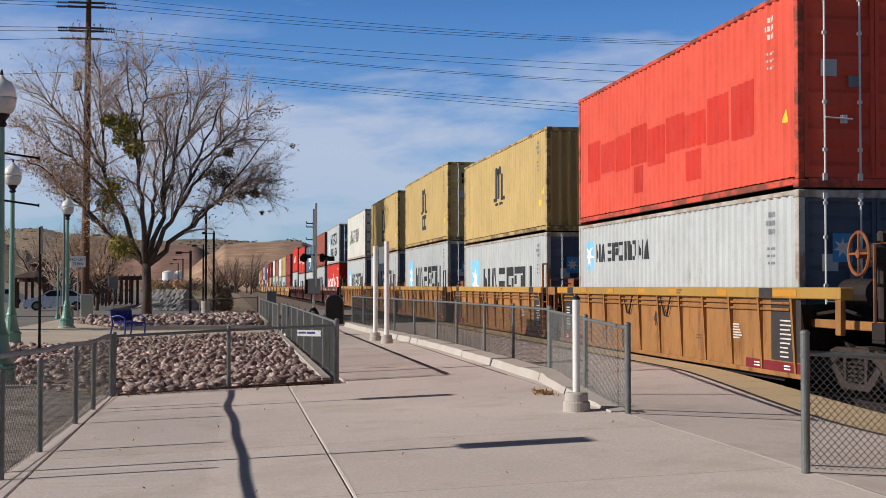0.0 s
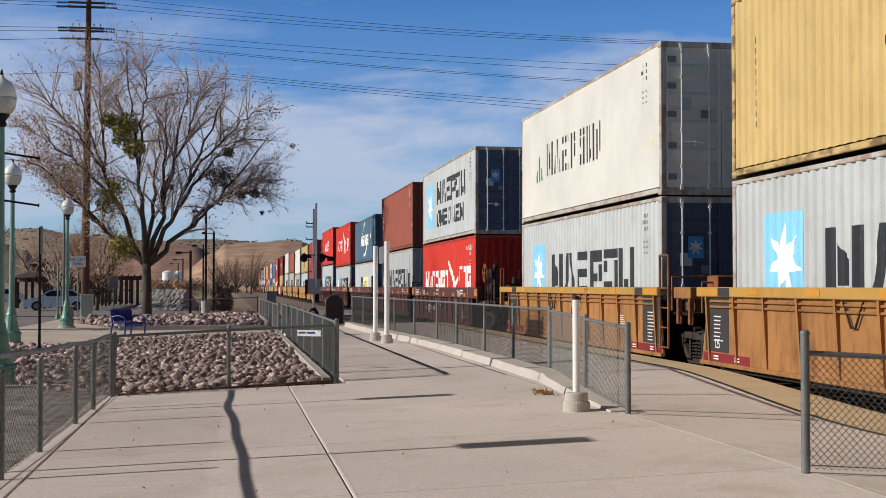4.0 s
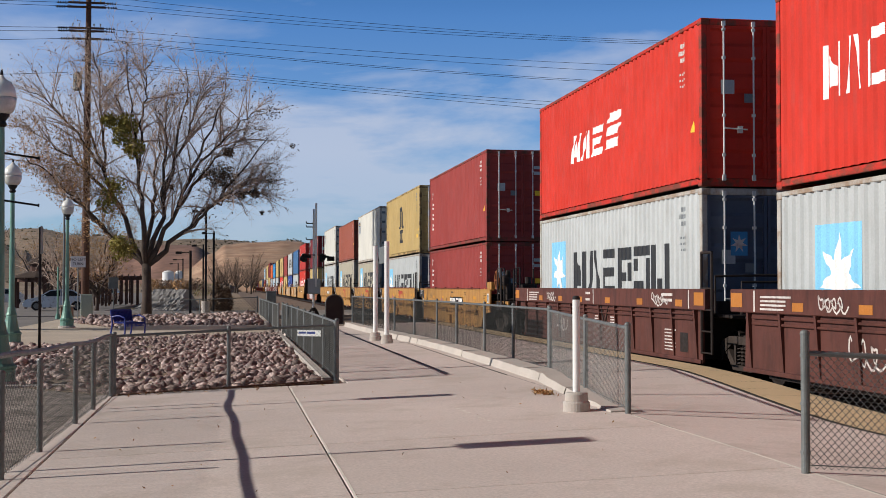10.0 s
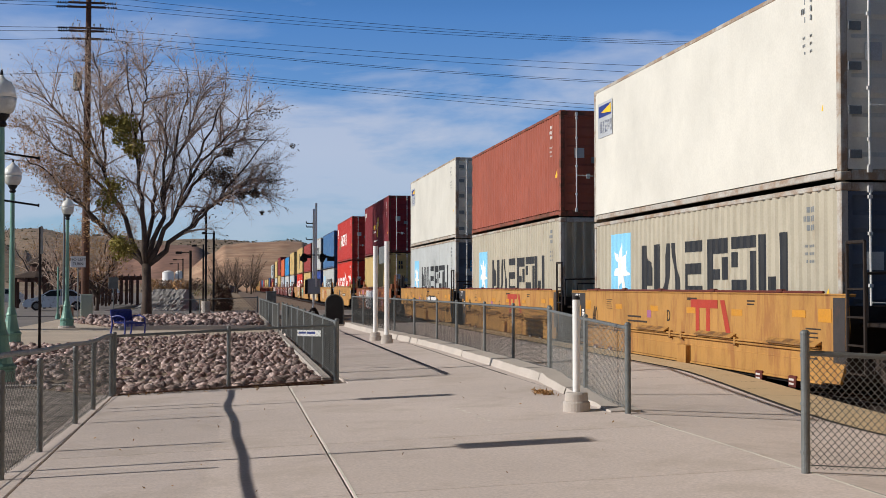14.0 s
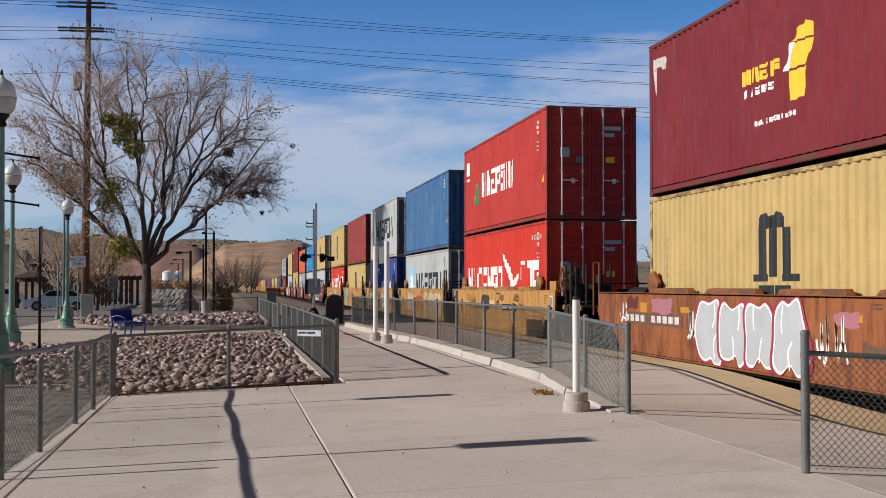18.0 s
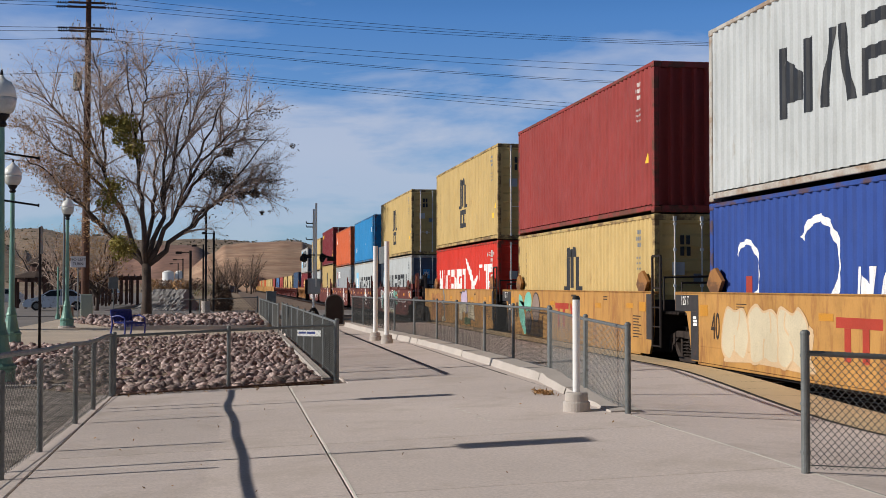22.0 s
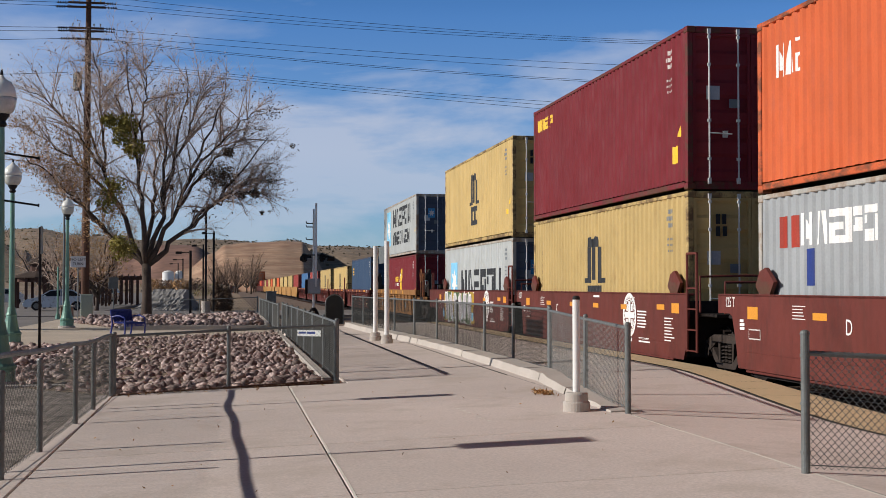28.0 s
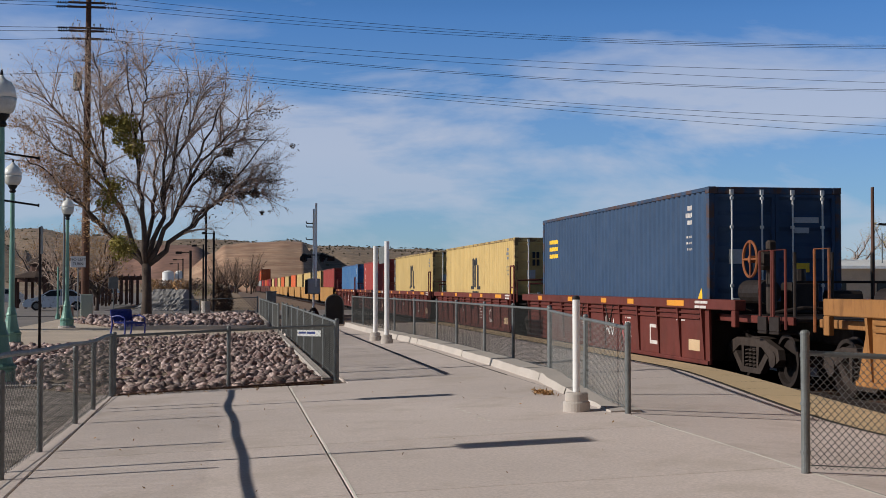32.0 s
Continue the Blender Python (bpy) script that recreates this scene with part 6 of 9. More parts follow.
            rows_of(12.0, 12.4, 0.95, 7, MARK_LIGHT, seed=5, x=face - 0.004, pitch=0.065, thick=0.022)
            write("125", 0.15, MARK_WHITE, 12.25, 0.38, 0.75, face - 0.004)
            rows_of(1.55, 2.0, 0.85, 6, MARK_LIGHT, seed=6, pitch=0.042)
        write("40", 0.28, MARK_CHARCOAL, 5.75 if kind == "ochre" else 6.6, 0.62, 0.6)
        rows_of(3.3, 3.6, 0.62, 2, MARK_BROWN, seed=7, pitch=0.05)
        rows_of(4.1, 4.5, mid + 0.12, 2, MARK_BROWN, seed=8, x=chord, pitch=0.05)
        if kind == "low_ochre":
            block("painted_patch", 1.6, 2.2, 0.45, 0.7, MARK_DULL)
            block("painted_patch", 9.3, 11.0, 0.42, 0.62, MARK_DULL)
            rows_of(8.6, 11.0, mid + 0.14, 2, MARK_BROWN, seed=9, x=chord)
    elif kind == "boxcar":
        chord = -1.53
        for y in (-0.21, 5.85, 12.3):
            block("divider_stripe", y, y + 0.05, mid + 0.02, top - 0.02, MARK_LIGHT, chord)
        for y in (0.15, 2.4, 4.6, 6.8, 8.6, 10.6):
            block("reflector", y, y + 0.36, mid + 0.05, mid + 0.17, MARK_RUSTY, chord)
        block("reflector", ya + 0.04, ya + 0.5, mid + 0.08, top - 0.06, MARK_RUSTY, chord)
        block("reflector", yb - 0.5, yb - 0.04, mid + 0.08, top - 0.06, MARK_RUSTY, chord)
        rows_of(0.55, 1.25, top - 0.08, 2, MARK_LIGHT, seed=11, x=chord, pitch=0.1, thick=0.05)
        rows_of(6.05, 6.5, top - 0.08, 2, MARK_LIGHT, seed=12, x=chord, pitch=0.14, thick=0.05)
        rows_of(10.9, 12.1, top - 0.1, 4, MARK_LIGHT, seed=13, x=chord, pitch=0.06, thick=0.03)
        rows_of(0.65, 1.3, 0.66, 7, MARK_LIGHT, seed=14, pitch=0.06)
        block("dark_panel", 0.05, 0.45, 0.28, 0.62, STEEL_DARK)
        rows_of(4.3, 4.8, 0.8, 4, MARK_LIGHT, seed=15, pitch=0.055)
        rows_of(5.5, 6.0, 0.8, 3, MARK_LIGHT, seed=16, pitch=0.055)
        if "plate" in tags:
            for k in range(10):
                if k != 4:
                    block("number_bar", 7.3 + 0.22 * (9 - k), 7.46 + 0.22 * (9 - k), 0.5, 0.72, MARK_LIGHT)
    elif kind == "oxide" and not smooth:
        chord = -1.53
        for y in (0.4, 3.3, 5.2, 8.0, 11.0):
            block("reflector", y, y + (0.9 if y < 1 else 0.4), mid + 0.04, top - 0.03, MARK_ORANGE, chord)
        rows_of(-0.9, -0.15, top - 0.03, 2, MARK_LIGHT, seed=17, x=chord, pitch=0.08, thick=0.045)
        rows_of(0.5, 1.0, 0.85, 1, MARK_LIGHT, seed=18)
        block("notice_frame", 2.0, 2.5, 0.35, 0.72, MARK_LIGHT)
        block("notice_field", 2.07, 2.43, 0.42, 0.66, PAINT["oxide"], face - 0.004)
        rows_of(3.6, 4.1, 0.82, 5, MARK_LIGHT, seed=19, pitch=0.09, thick=0.03)
        block("painted_patch", -0.2, 0.35, 0.33, 0.52, MARK_PALE)
        rows_of(6.8, 7.4, 0.7, 3, MARK_LIGHT, seed=20)
    else:
        light = color == "oxide"
        ink = MARK_WHITE if light else MARK_BROWN if color == "rusty" else MARK_INK
        refl = MARK_ORANGE if light else MARK_AMBER
        for y, z in ((0.6, 1.0), (2.9, 0.97), (5.0, 0.97), (7.0, 0.97), (9.3, 0.97)):
            block("reflector", y, y + 0.44, z, z + 0.1, refl)
        block("reflector", 11.65, 12.05, 0.93, 1.12, refl)
        block("reflector", -0.2 if not first else -1.3, 0.2 if not first else -0.95, 0.95, 1.13, refl)
        rows_of(9.95, 10.4, 1.16, 5, ink, seed=21, pitch=0.045, thick=0.012)
        if not light:
            rows_of(7.6, 8.9, 0.86, 2, ink, seed=22, pitch=0.09, thick=0.035)
        rows_of(4.7, 5.4, 1.24, 1, ink, seed=23, thick=0.045)
        rows_of(2.3, 2.7, 1.22, 2, ink, seed=24)
        rows_of(0.05, 0.6, 0.86, 8, ink, seed=25, pitch=0.058, thick=0.02)
        letter = tags.split("=")[1][0] if "=" in tags else ""
        if not light and color != "rusty":
            write("40", 0.44, MARK_INK, 11.3, 0.44, 0.62)
        if letter:
            write(letter, 0.21, ink, 6.4 if not light else 8.66, 0.74, 0.9)
        if not last and color != "rusty":
            if not light:
                sub("end_paint", ("f",), lambda: Geo().box(-1.4645, -1.4605, 12.1, b + 1.08, 1.0, top - 0.04).box(-1.4645, -1.4605, 12.1, b + 0.28, 0.17, 0.999), MARK_CHARCOAL)
            write("125 T", 0.16, MARK_WHITE, 12.75, 1.06, 0.75, face - 0.004)
            rows_of(12.15, 12.35, 0.92, 3, MARK_WHITE, seed=26, x=face - 0.004, pitch=0.06, thick=0.045)
        if not first and color == "amber":
            sub("end_paint", ("n",), lambda: Geo().box(-1.4645, -1.4605, -0.6, -0.25, 0.42, top - 0.04), MARK_CHARCOAL)
        if first and color != "rusty":
            block("placard", -1.62, -1.32, 0.92, 1.2, MARK_LIGHT)
            block("placard_field", -1.58, -1.36, 0.96, 1.16, MARK_DULL, face - 0.004)
            rows_of(-1.25, -0.75, 1.2, 5, ink, seed=27, pitch=0.05, thick=0.014)
        if "pipes" in tags:
            for k, z in enumerate((0.555, 0.6)):
                sub("air_pipe", (k,), lambda: Geo().cyl((-1.5, 0.1, z), (-1.5, 11.95, z), 0.016, n=6), P)
            for y in (0.95, 4.0, 7.25, 10.95):
                sub("pipe_shelf", (), lambda: Geo().add([(-1.461, -0.85, 0.65), (-1.56, -0.85, 0.615), (-1.56, 0.85, 0.615), (-1.461, 0.85, 0.65), (-1.461, -0.85, 0.69), (-1.56, -0.85, 0.63), (-1.56, 0.85, 0.63), (-1.461, 0.85, 0.69)],
                                                        [(0, 3, 2, 1), (4, 5, 6, 7), (0, 1, 5, 4), (1, 2, 6, 5), (2, 3, 7, 6), (3, 0, 4, 7)]), FRAME[color], loc=(0, y, 0))
            for y in (0.4, 3.1, 5.6, 6.2, 9.7, 11.8):
                sub("pipe_bracket", (), lambda: Geo().cbox(-1.525, -1.461, -0.04, 0.04, 0.5, 0.64, 0.008), FRAME[color], loc=(0, y, 0))
            sub("hanging_box", (), lambda: Geo().cbox(-1.56, -1.461, 5.25, 5.7, 0.06, 0.42, 0.015), P)
            sub("door_lip", (), lambda: Geo().cyl((-1.43, 0.1, top + 0.03), (-1.43, 12.0, top + 0.03), 0.02, n=6), PAINT["oxide"])
            for y in (1.5, 4.2, 6.9, 9.2, 11.2):
                sub("lip_lug", (), lambda: Geo().cbox(-1.47, -1.39, -0.09, 0.09, top + 0.012, top + 0.07, 0.012), PAINT["oxide"], loc=(0, y, 0))
            for y in (1.0, 2.2, 10.1, 11.2):
                lug = sub("tie_lug", (), lambda: Geo().cbox(-1.5, -1.4, -0.12, 0.12, 0.0, 0.17, 0.015), PAINT["oxide"], loc=(0, y, 0))
                sub("lug_label", (), lambda: Geo().box(-1.504, -1.501, -0.08, 0.08, 0.04, 0.07).box(-1.504, -1.501, -0.08, 0.08, 0.1, 0.13), MARK_LIGHT, lug)["kind"] = "stuff"
            block("painted_cross", 7.42, 7.66, 0.84, 0.98, MARK_VIOLET)
        for flag, y0, y1, z0, z1, n, back in (("plate=", 2.95, 5.63, 0.77, 1.06, 10, BLACK), ("plate_small", 2.54, 4.6, 0.73, 0.92, 10, BLACK), ("plate_worn", 9.64, 13.1, 0.69, 0.93, 10, MARK_BROWN),
                                              ("plate_far", 8.81, 10.84, 0.73, 0.92, 10, MARK_CHARCOAL), ("plate_bare", 0.7, 3.0, 0.62, 0.8, 10, None), ("plate_light", 10.4, 12.4, 0.76, 0.96, 10, None)):
            if flag in tags + "=":
                if back:
                    block("number_plate", y0, y1, z0, z1, back)
                step = (y1 - y0 - 0.16) / n
                for k in range(n):
                    if k != 4:
                        block("number_bar", y1 - 0.08 - step * (k + 0.72), y1 - 0.08 - step * k, z0 + 0.06, z1 - 0.05, MARK_WHITE if back is not MARK_BROWN else MARK_LIGHT, face - 0.004)
                break
        if "block_mark" in tags or "high_mark" in tags:
            y0, z0 = (5.1, 0.45) if "block_mark" in tags else (3.4, 0.63)
            h = 0.58
            block("emblem_bar", y0 + 0.55, y0 + 1.82, z0 + h - 0.14, z0 + h, MARK_RED)
            block("emblem_bar", y0 + 1.4, y0 + 1.58, z0, z0 + h - 0.142, MARK_RED)
            block("emblem_bar", y0 + 0.9, y0 + 1.08, z0, z0 + h - 0.142, MARK_RED)
            part("emblem_bar", cached(("emblem_slant", kind, y0), lambda: patch_geo(face - 0.0045, [(y0 + 0.44, z0 + h), (y0 + 0.24, z0 + h), (y0 - 0.04, z0), (y0 + 0.16, z0)]).mesh("emblem_bar", MARK_RED)), None, car)
        if "badge" in tags:
            yr, zr = (9.8, 0.82) if first else (2.75, 0.86)

            def ring(r0, r1):
                g = Geo()
                for k in range(28):
                    t0, t1 = 2 * math.pi * k / 28, 2 * math.pi * (k + 1) / 28
                    g.add([(face - 0.004, yr + rr * math.cos(t), zr + rr * math.sin(t)) for rr, t in ((r1, t0), (r1, t1), (r0, t1), (r0, t0))], [(0, 1, 2, 3)])
                return g
            sub("badge_ring", ("o", first), lambda: ring(0.37, 0.44), MARK_WHITE)
            sub("badge_ring", ("i", first), lambda: ring(0.30, 0.33), MARK_WHITE)
            sub("badge_ticks", (first,), lambda: functools.reduce(lambda g, k: g.add([(face - 0.0035, yr + rr * math.cos(t), zr + rr * math.sin(t)) for rr, t in ((0.365, k * 0.2244), (0.365, k * 0.2244 + 0.13), (0.335, k * 0.2244 + 0.13), (0.335, k * 0.2244))], [(0, 1, 2, 3)]), range(28), Geo()), MARK_WHITE)["kind"] = "stuff"
            block("badge_cross", yr - 0.29, yr + 0.29, zr - 0.06, zr + 0.06, MARK_WHITE)
            block("badge_cross", yr - 0.07, yr + 0.07, zr + 0.061, zr + 0.28, MARK_WHITE)
            block("badge_cross", yr - 0.07, yr + 0.07, zr - 0.28, zr - 0.061, MARK_WHITE)
            for s in (-1, 1):
                block("badge_field", yr + s * 0.16 - 0.05, yr + s * 0.16 + 0.05, zr + 0.08, zr + 0.22, MARK_WHITE)
                block("badge_field", yr + s * 0.16 - 0.05, yr + s * 0.16 + 0.05, zr - 0.22, zr - 0.08, MARK_WHITE)
            block("badge_foot", yr - 0.16, yr + 0.16, zr - 0.52, zr - 0.45, MARK_WHITE)
            rows_of(yr - 1.1, yr - 0.52, zr + 0.1, 6, MARK_WHITE, seed=28, pitch=0.06, thick=0.028)
            rows_of(yr - 1.4, yr - 0.6, zr - 0.42, 2, MARK_WHITE, seed=29, pitch=0.06, thick=0.03)
            block("notice_frame", 11.55, 12.0, 0.62, 0.78, MARK_LIGHT)
            block("notice_field", 11.57, 11.98, 0.64, 0.76, PAINT["oxide"], face - 0.004)
    if picture:
        art(car, picture, face - 0.006)
    add_bogie(car, a - 1.4, q)
    if last:
        add_bogie(car, b + 1.5, q)
    return car


G_DOOR, G_RIB = "doors", "ribs"
WORDS = {"coral": "faded coral red", "red": "bright red", "crimson": "crimson red", "yellow": "mustard yellow", "white": "smooth white refrigerated", "grey": "light grey", "silver": "mid-grey", "beige": "warm beige-grey",
         "brown": "red-brown", "maroon": "dark maroon", "rust": "rust red", "navy": "slate navy", "marine": "marine blue", "blue": "weathered blue", "sky": "sky blue", "deepblue": "deep blue", "orange": "orange"}
MARKS = {"star_low": "with a star square and dark bars", "star_mid": "with a star square and dark bars", "star_high": "with star square and dark bars", "star_wide": "with wide dark bars", "star_line": "with a small star and dark bars",
         "dark_bars": "with dark bars and green peak", "label_box": "with navy and yellow label blocks", "mast": "with a dark emblem at mid-length", "mast_short": "with a small dark emblem at mid-length", "bird_high": "with a white bird emblem and bars", "bird_low": "with a white bird emblem and bars", "slant": "with slanted white bars", "peak": "with white bars and a green peak",
         "swoosh": "with white bars and arcs", "flame": "with a yellow emblem", "swash": "with white brush shapes", "script": "with white rounded bars", "corner_white": "with a white mark at its corner", "corner_yellow": "with a yellow mark at its corner",
         "block_yellow": "with a yellow block mark", "upright_white": "with upright white bars", "patches": "with repainted patches", "labels": "with small white labels", "badge": "with a small badge", "": "with plain sides"}
S, H9 = STD, HIGH
# near end along the train, car colour, style, first, last, tags, scrawl, lower box, upper box
UNITS = [
    (-224.0, "ochre", "ribbed", 0, 1, "", "", None, None),
    (-204.7, "ochre", "ribbed", 1, 0, "", "", ("grey", S, "star_line", G_DOOR), ("coral", H9, "patches", G_DOOR)),
    (-189.3, "ochre", "ribbed", 0, 0, "", "", ("grey", S, "star_low", G_DOOR), ("yellow", 2.73, "mast_short", G_RIB)),
    (-173.5, "ochre", "ribbed", 0, 0, "", "", ("grey", H9, "star_low", G_DOOR), ("yellow", H9, "mast", G_DOOR)),
    (-158.4, "ochre", "ribbed", 0, 0, "", "", ("grey", H9, "star_low", G_DOOR), ("yellow", H9, "mast", G_DOOR)),
    (-142.6, "ochre", "ribbed", 0, 1, "", "", ("grey", H9, "star_low", G_DOOR), ("white", H9, "dark_bars", G_DOOR)),
    (-123.25, "boxcar", "ribbed", 1, 0, "plate", "chord_tags", ("red", H9, "bird_low", G_RIB), ("grey", H9, "star_high", G_DOOR)),
    (-107.75, "boxcar", "ribbed", 0, 0, "", "", ("grey", H9, "star_low", G_RIB), ("brown", H9, "upright_white", G_RIB)),
    (-92.4, "boxcar", "ribbed", 0, 0, "plate", "", ("grey", S, "label_box", G_DOOR), ("navy", S, "swoosh", G_DOOR)),
    (-76.6, "boxcar", "ribbed", 0, 0, "", "chord_tags", ("grey", S, "star_low", G_DOOR), ("red", H9, "bird_high", G_DOOR)),
    (-61.2, "boxcar", "ribbed", 0, 1, "", "chord_tags", ("grey", H9, "star_low", G_DOOR), ("red", H9, "slant", G_DOOR)),
    (-41.6, "amber", "smooth", 1, 0, "pipes plate=B", "", ("rust", S, "upright_white", G_DOOR), ("rust", H9, "upright_white", G_DOOR)),
    (-26.4, "amber", "smooth", 0, 0, "pipes high_mark =C", "", ("grey", S, "star_low", G_DOOR), ("yellow", H9, "mast", G_DOOR)),
    (-11.0, "amber", "smooth", 0, 0, "pipes high_mark =D", "", ("beige", S, "star_mid", G_DOOR), ("white", H9, "badge", G_DOOR)),
    (4.3, "amber", "smooth", 0, 0, "pipes high_mark =E", "", ("beige", H9, "star_low", G_RIB), ("brown", S, "", G_DOOR)),
    (19.75, "amber", "smooth", 0, 1, "pipes plate=A", "", ("grey", H9, "star_low", G_DOOR), ("white", H9, "badge", G_DOOR)),
    (40.4, "rusty", "smooth", 1, 1, "plate_worn trays guides", "silver_lobes", ("yellow", H9, "mast", G_DOOR), ("maroon", H9, "flame", G_DOOR)),
    (61.15, "amber", "smooth", 1, 0, "plate_small trays guides", "black_tags", ("red", H9, "bird_low", G_DOOR), ("crimson", H9, "peak", G_DOOR)),
    (76.8, "amber", "smooth", 0, 0, "guides block_mark", "pale_strokes", ("grey", S, "star_low", G_DOOR), ("blue", H9, "", G_RIB)),
    (92.4, "amber", "smooth", 0, 0, "guides block_mark", "cream_blocks", ("deepblue", S, "swash", G_RIB), ("grey", H9, "star_wide", G_DOOR)),
    (107.6, "amber", "smooth", 0, 0, "guides block_mark", "teal_hood", ("yellow", S, "mast", G_DOOR), ("rust", H9, "", G_RIB)),
    (122.75, "amber", "smooth", 0, 1, "guides plate_far", "lilac_blob", ("red", S, "bird_low", G_DOOR), ("yellow", H9, "mast", G_DOOR)),
    (142.3, "oxide", "smooth", 1, 0, "guides trays badge plate_bare", "charcoal_letters", ("grey", S, "star_low", G_DOOR), ("yellow", H9, "mast", G_DOOR)),
    (157.75, "oxide", "smooth", 0, 0, "guides badge =E", "", ("grey", S, "star_low", G_DOOR), ("sky", S, "labels", G_DOOR)),
    (173.0, "oxide", "smooth", 0, 0, "guides badge =D", "", ("silver", S, "script", G_DOOR), ("orange", S, "corner_white", G_DOOR)),
    (188.4, "oxide", "smooth", 0, 0, "guides badge =C", "", ("yellow", H9, "mast", G_DOOR), ("maroon", H9, "corner_yellow", G_DOOR)),
    (203.3, "oxide", "smooth", 0, 1, "guides badge plate_light", "green_silver", ("grey", S, "star_low", G_DOOR), ("yellow", H9, "mast", G_DOOR)),
    (223.5, "low_ochre", "ribbed", 1, 1, "", "", ("maroon", S, "flame", G_DOOR), ("grey", S, "star_high", G_DOOR)),
    (242.4, "oxide", "ribbed", 1, 0, "", "pink_tags", ("marine", H9, "block_yellow", G_DOOR), None),
    (258.1, "oxide", "ribbed", 0, 0, "", "", ("yellow", S, "mast", G_DOOR), None),
    (273.7, "oxide", "ribbed", 0, 0, "", "", ("yellow", S, "mast", G_DOOR), None),
    (289.4, "oxide", "ribbed", 0, 0, "", "", ("rust", S, "upright_white", G_DOOR), None),
    (305.5, "oxide", "ribbed", 0, 1, "", "", ("blue", S, "", G_DOOR), None),
]
# farther cars, seen small down the line
FAR = ["rust", "yellow", "yellow", "yellow", "orange", "yellow", "orange", "yellow", "rust", "yellow", "maroon", "crimson", "orange", "maroon", "crimson"]
FAR_TOP = ["orange", "rust", "orange", "yellow", "coral", "yellow", "rust", "orange", "yellow", "orange", "rust", "yellow", "orange", "rust", "yellow"]
q = 325.0
for k, col in enumerate(FAR):
    UNITS.append((q, "amber" if k < 10 else "boxcar", "smooth" if k < 10 else "ribbed", k % 5 == 0, k % 5 == 4, "", "", (col, S, "", G_DOOR), None))
    q += 15.5 if k % 5 < 4 else 19.4
for k, col in enumerate(FAR_TOP):
    UNITS.append((q, "boxcar", "ribbed", k % 5 == 0, k % 5 == 4, "", "", ("grey", S, "", G_DOOR), (col, H9, "", G_DOOR)))
    q += 15.5 if k % 5 < 4 else 19.4
CARWORDS = {"ochre": "ochre yellow ribbed well car with rusty streaks", "boxcar": "brown-red ribbed well car", "amber": "amber yellow smooth-sided well car", "low_ochre": "weathered ochre ribbed well car", "rusty": "rusty orange well car with painted scrawls", "oxide": "oxide red well car"}
RUN = []


def build_train():
    for k, (q, color, style, first, last, tags, scrawl, low, high) in enumerate(UNITS):
        words = CARWORDS[color] + (" with scrawled paint" if scrawl and color != "rusty" else "")
        car = build_car(color, style, q, first, last, words, tags, scrawl)
        RUN.append((car, q, 0.0))
        z = FLOOR
        for j, box in enumerate((low, high)):
            if box is None:
                continue
            col, h, mark, end = box
            where = "" if j == 0 else ", stacked"
            c = build_container(col, h, mark, end, f"{WORDS[col]} container {MARKS[mark]}{where}", k, q > 320)
            RUN.append((c, q, z))
            z += h + 0.03


def travel(t):
    """How far the train has come along the line at t seconds."""
    u = t - 16
    return 13.8463 * u - 0.0080631 * u * u / 2 + 0.00028518 * u ** 3 / 6


def motions():
    times = [2.0 * k for k in range(17)]
    for ob, q, z in RUN:
        walk(ob, [(t, pose(TRACK_X, q - travel(t), z)) for t in times])
    # wheels turn while their bogie passes the platform
    for w, d, q in WHEELS:
        passing = [t / 25 for t in range(0, 801) if 8 < q - travel(t / 25) < 36]
        if len(passing) < 3:
            continue
        rows = [(0.0, pose(0, d, 0.28))] if passing[0] > 0 else []
        start = travel(passing[0])
        for t in passing:
            turn = math.degrees((travel(t) - start) / 0.42)
            rows.append((t, pose(0, d, 0.28, turn, 0, 0)))
        if passing[-1] < 32:
            rows.append((32.0, rows[-1][1]))
        walk(w, rows)


build_ground()
build_track(TRACK_X, "railway track on timber sleepers beside the platform")
build_track(TRACK_X + 4.6, "second railway track beyond the train")
build_paving()
build_kerb()
build_fences()


# ---- hills and distance ----
def hill(name, label, r0, r1, az, profile_pts, material, rough_amp, seed):
    """A slope rising from r0 to its crest at r1; profile_pts give (bearing in degrees, crest height in metres)."""
    g = Geo()
    na, nr = 150, 26
    for j in range(nr + 1):
        t = j / nr
        r = r0 + (r1 - r0) * t
        for i in range(na + 1):
            a = az[0] + (az[1] - az[0]) * i / na
            h = 0.0
            for (a0, h0), (a1, h1) in zip(profile_pts, profile_pts[1:]):
                if a0 <= a <= a1:
                    s = (a - a0) / (a1 - a0)
                    h = h0 + (h1 - h0) * s * s * (3 - 2 * s)
            x, y = r * math.sin(radians(a)), r * math.cos(radians(a))
            s = t * t * (3 - 2 * t)
            fold = noise.fractal(Vector((x / 60 + seed, y / 200, 0.3)), 1.0, 2.0, 4)
            g.v.append((x, y, -0.6 + h * s + fold * rough_amp * s * (1.3 - t)))
    w = na + 1
    g.f = [(j * w + i, j * w + i + 1, (j + 1) * w + i + 1, (j + 1) * w + i) for j in range(nr) for i in range(na)]
    return solid(name, g, material, label, "hill", kind="structure", smooth=True)


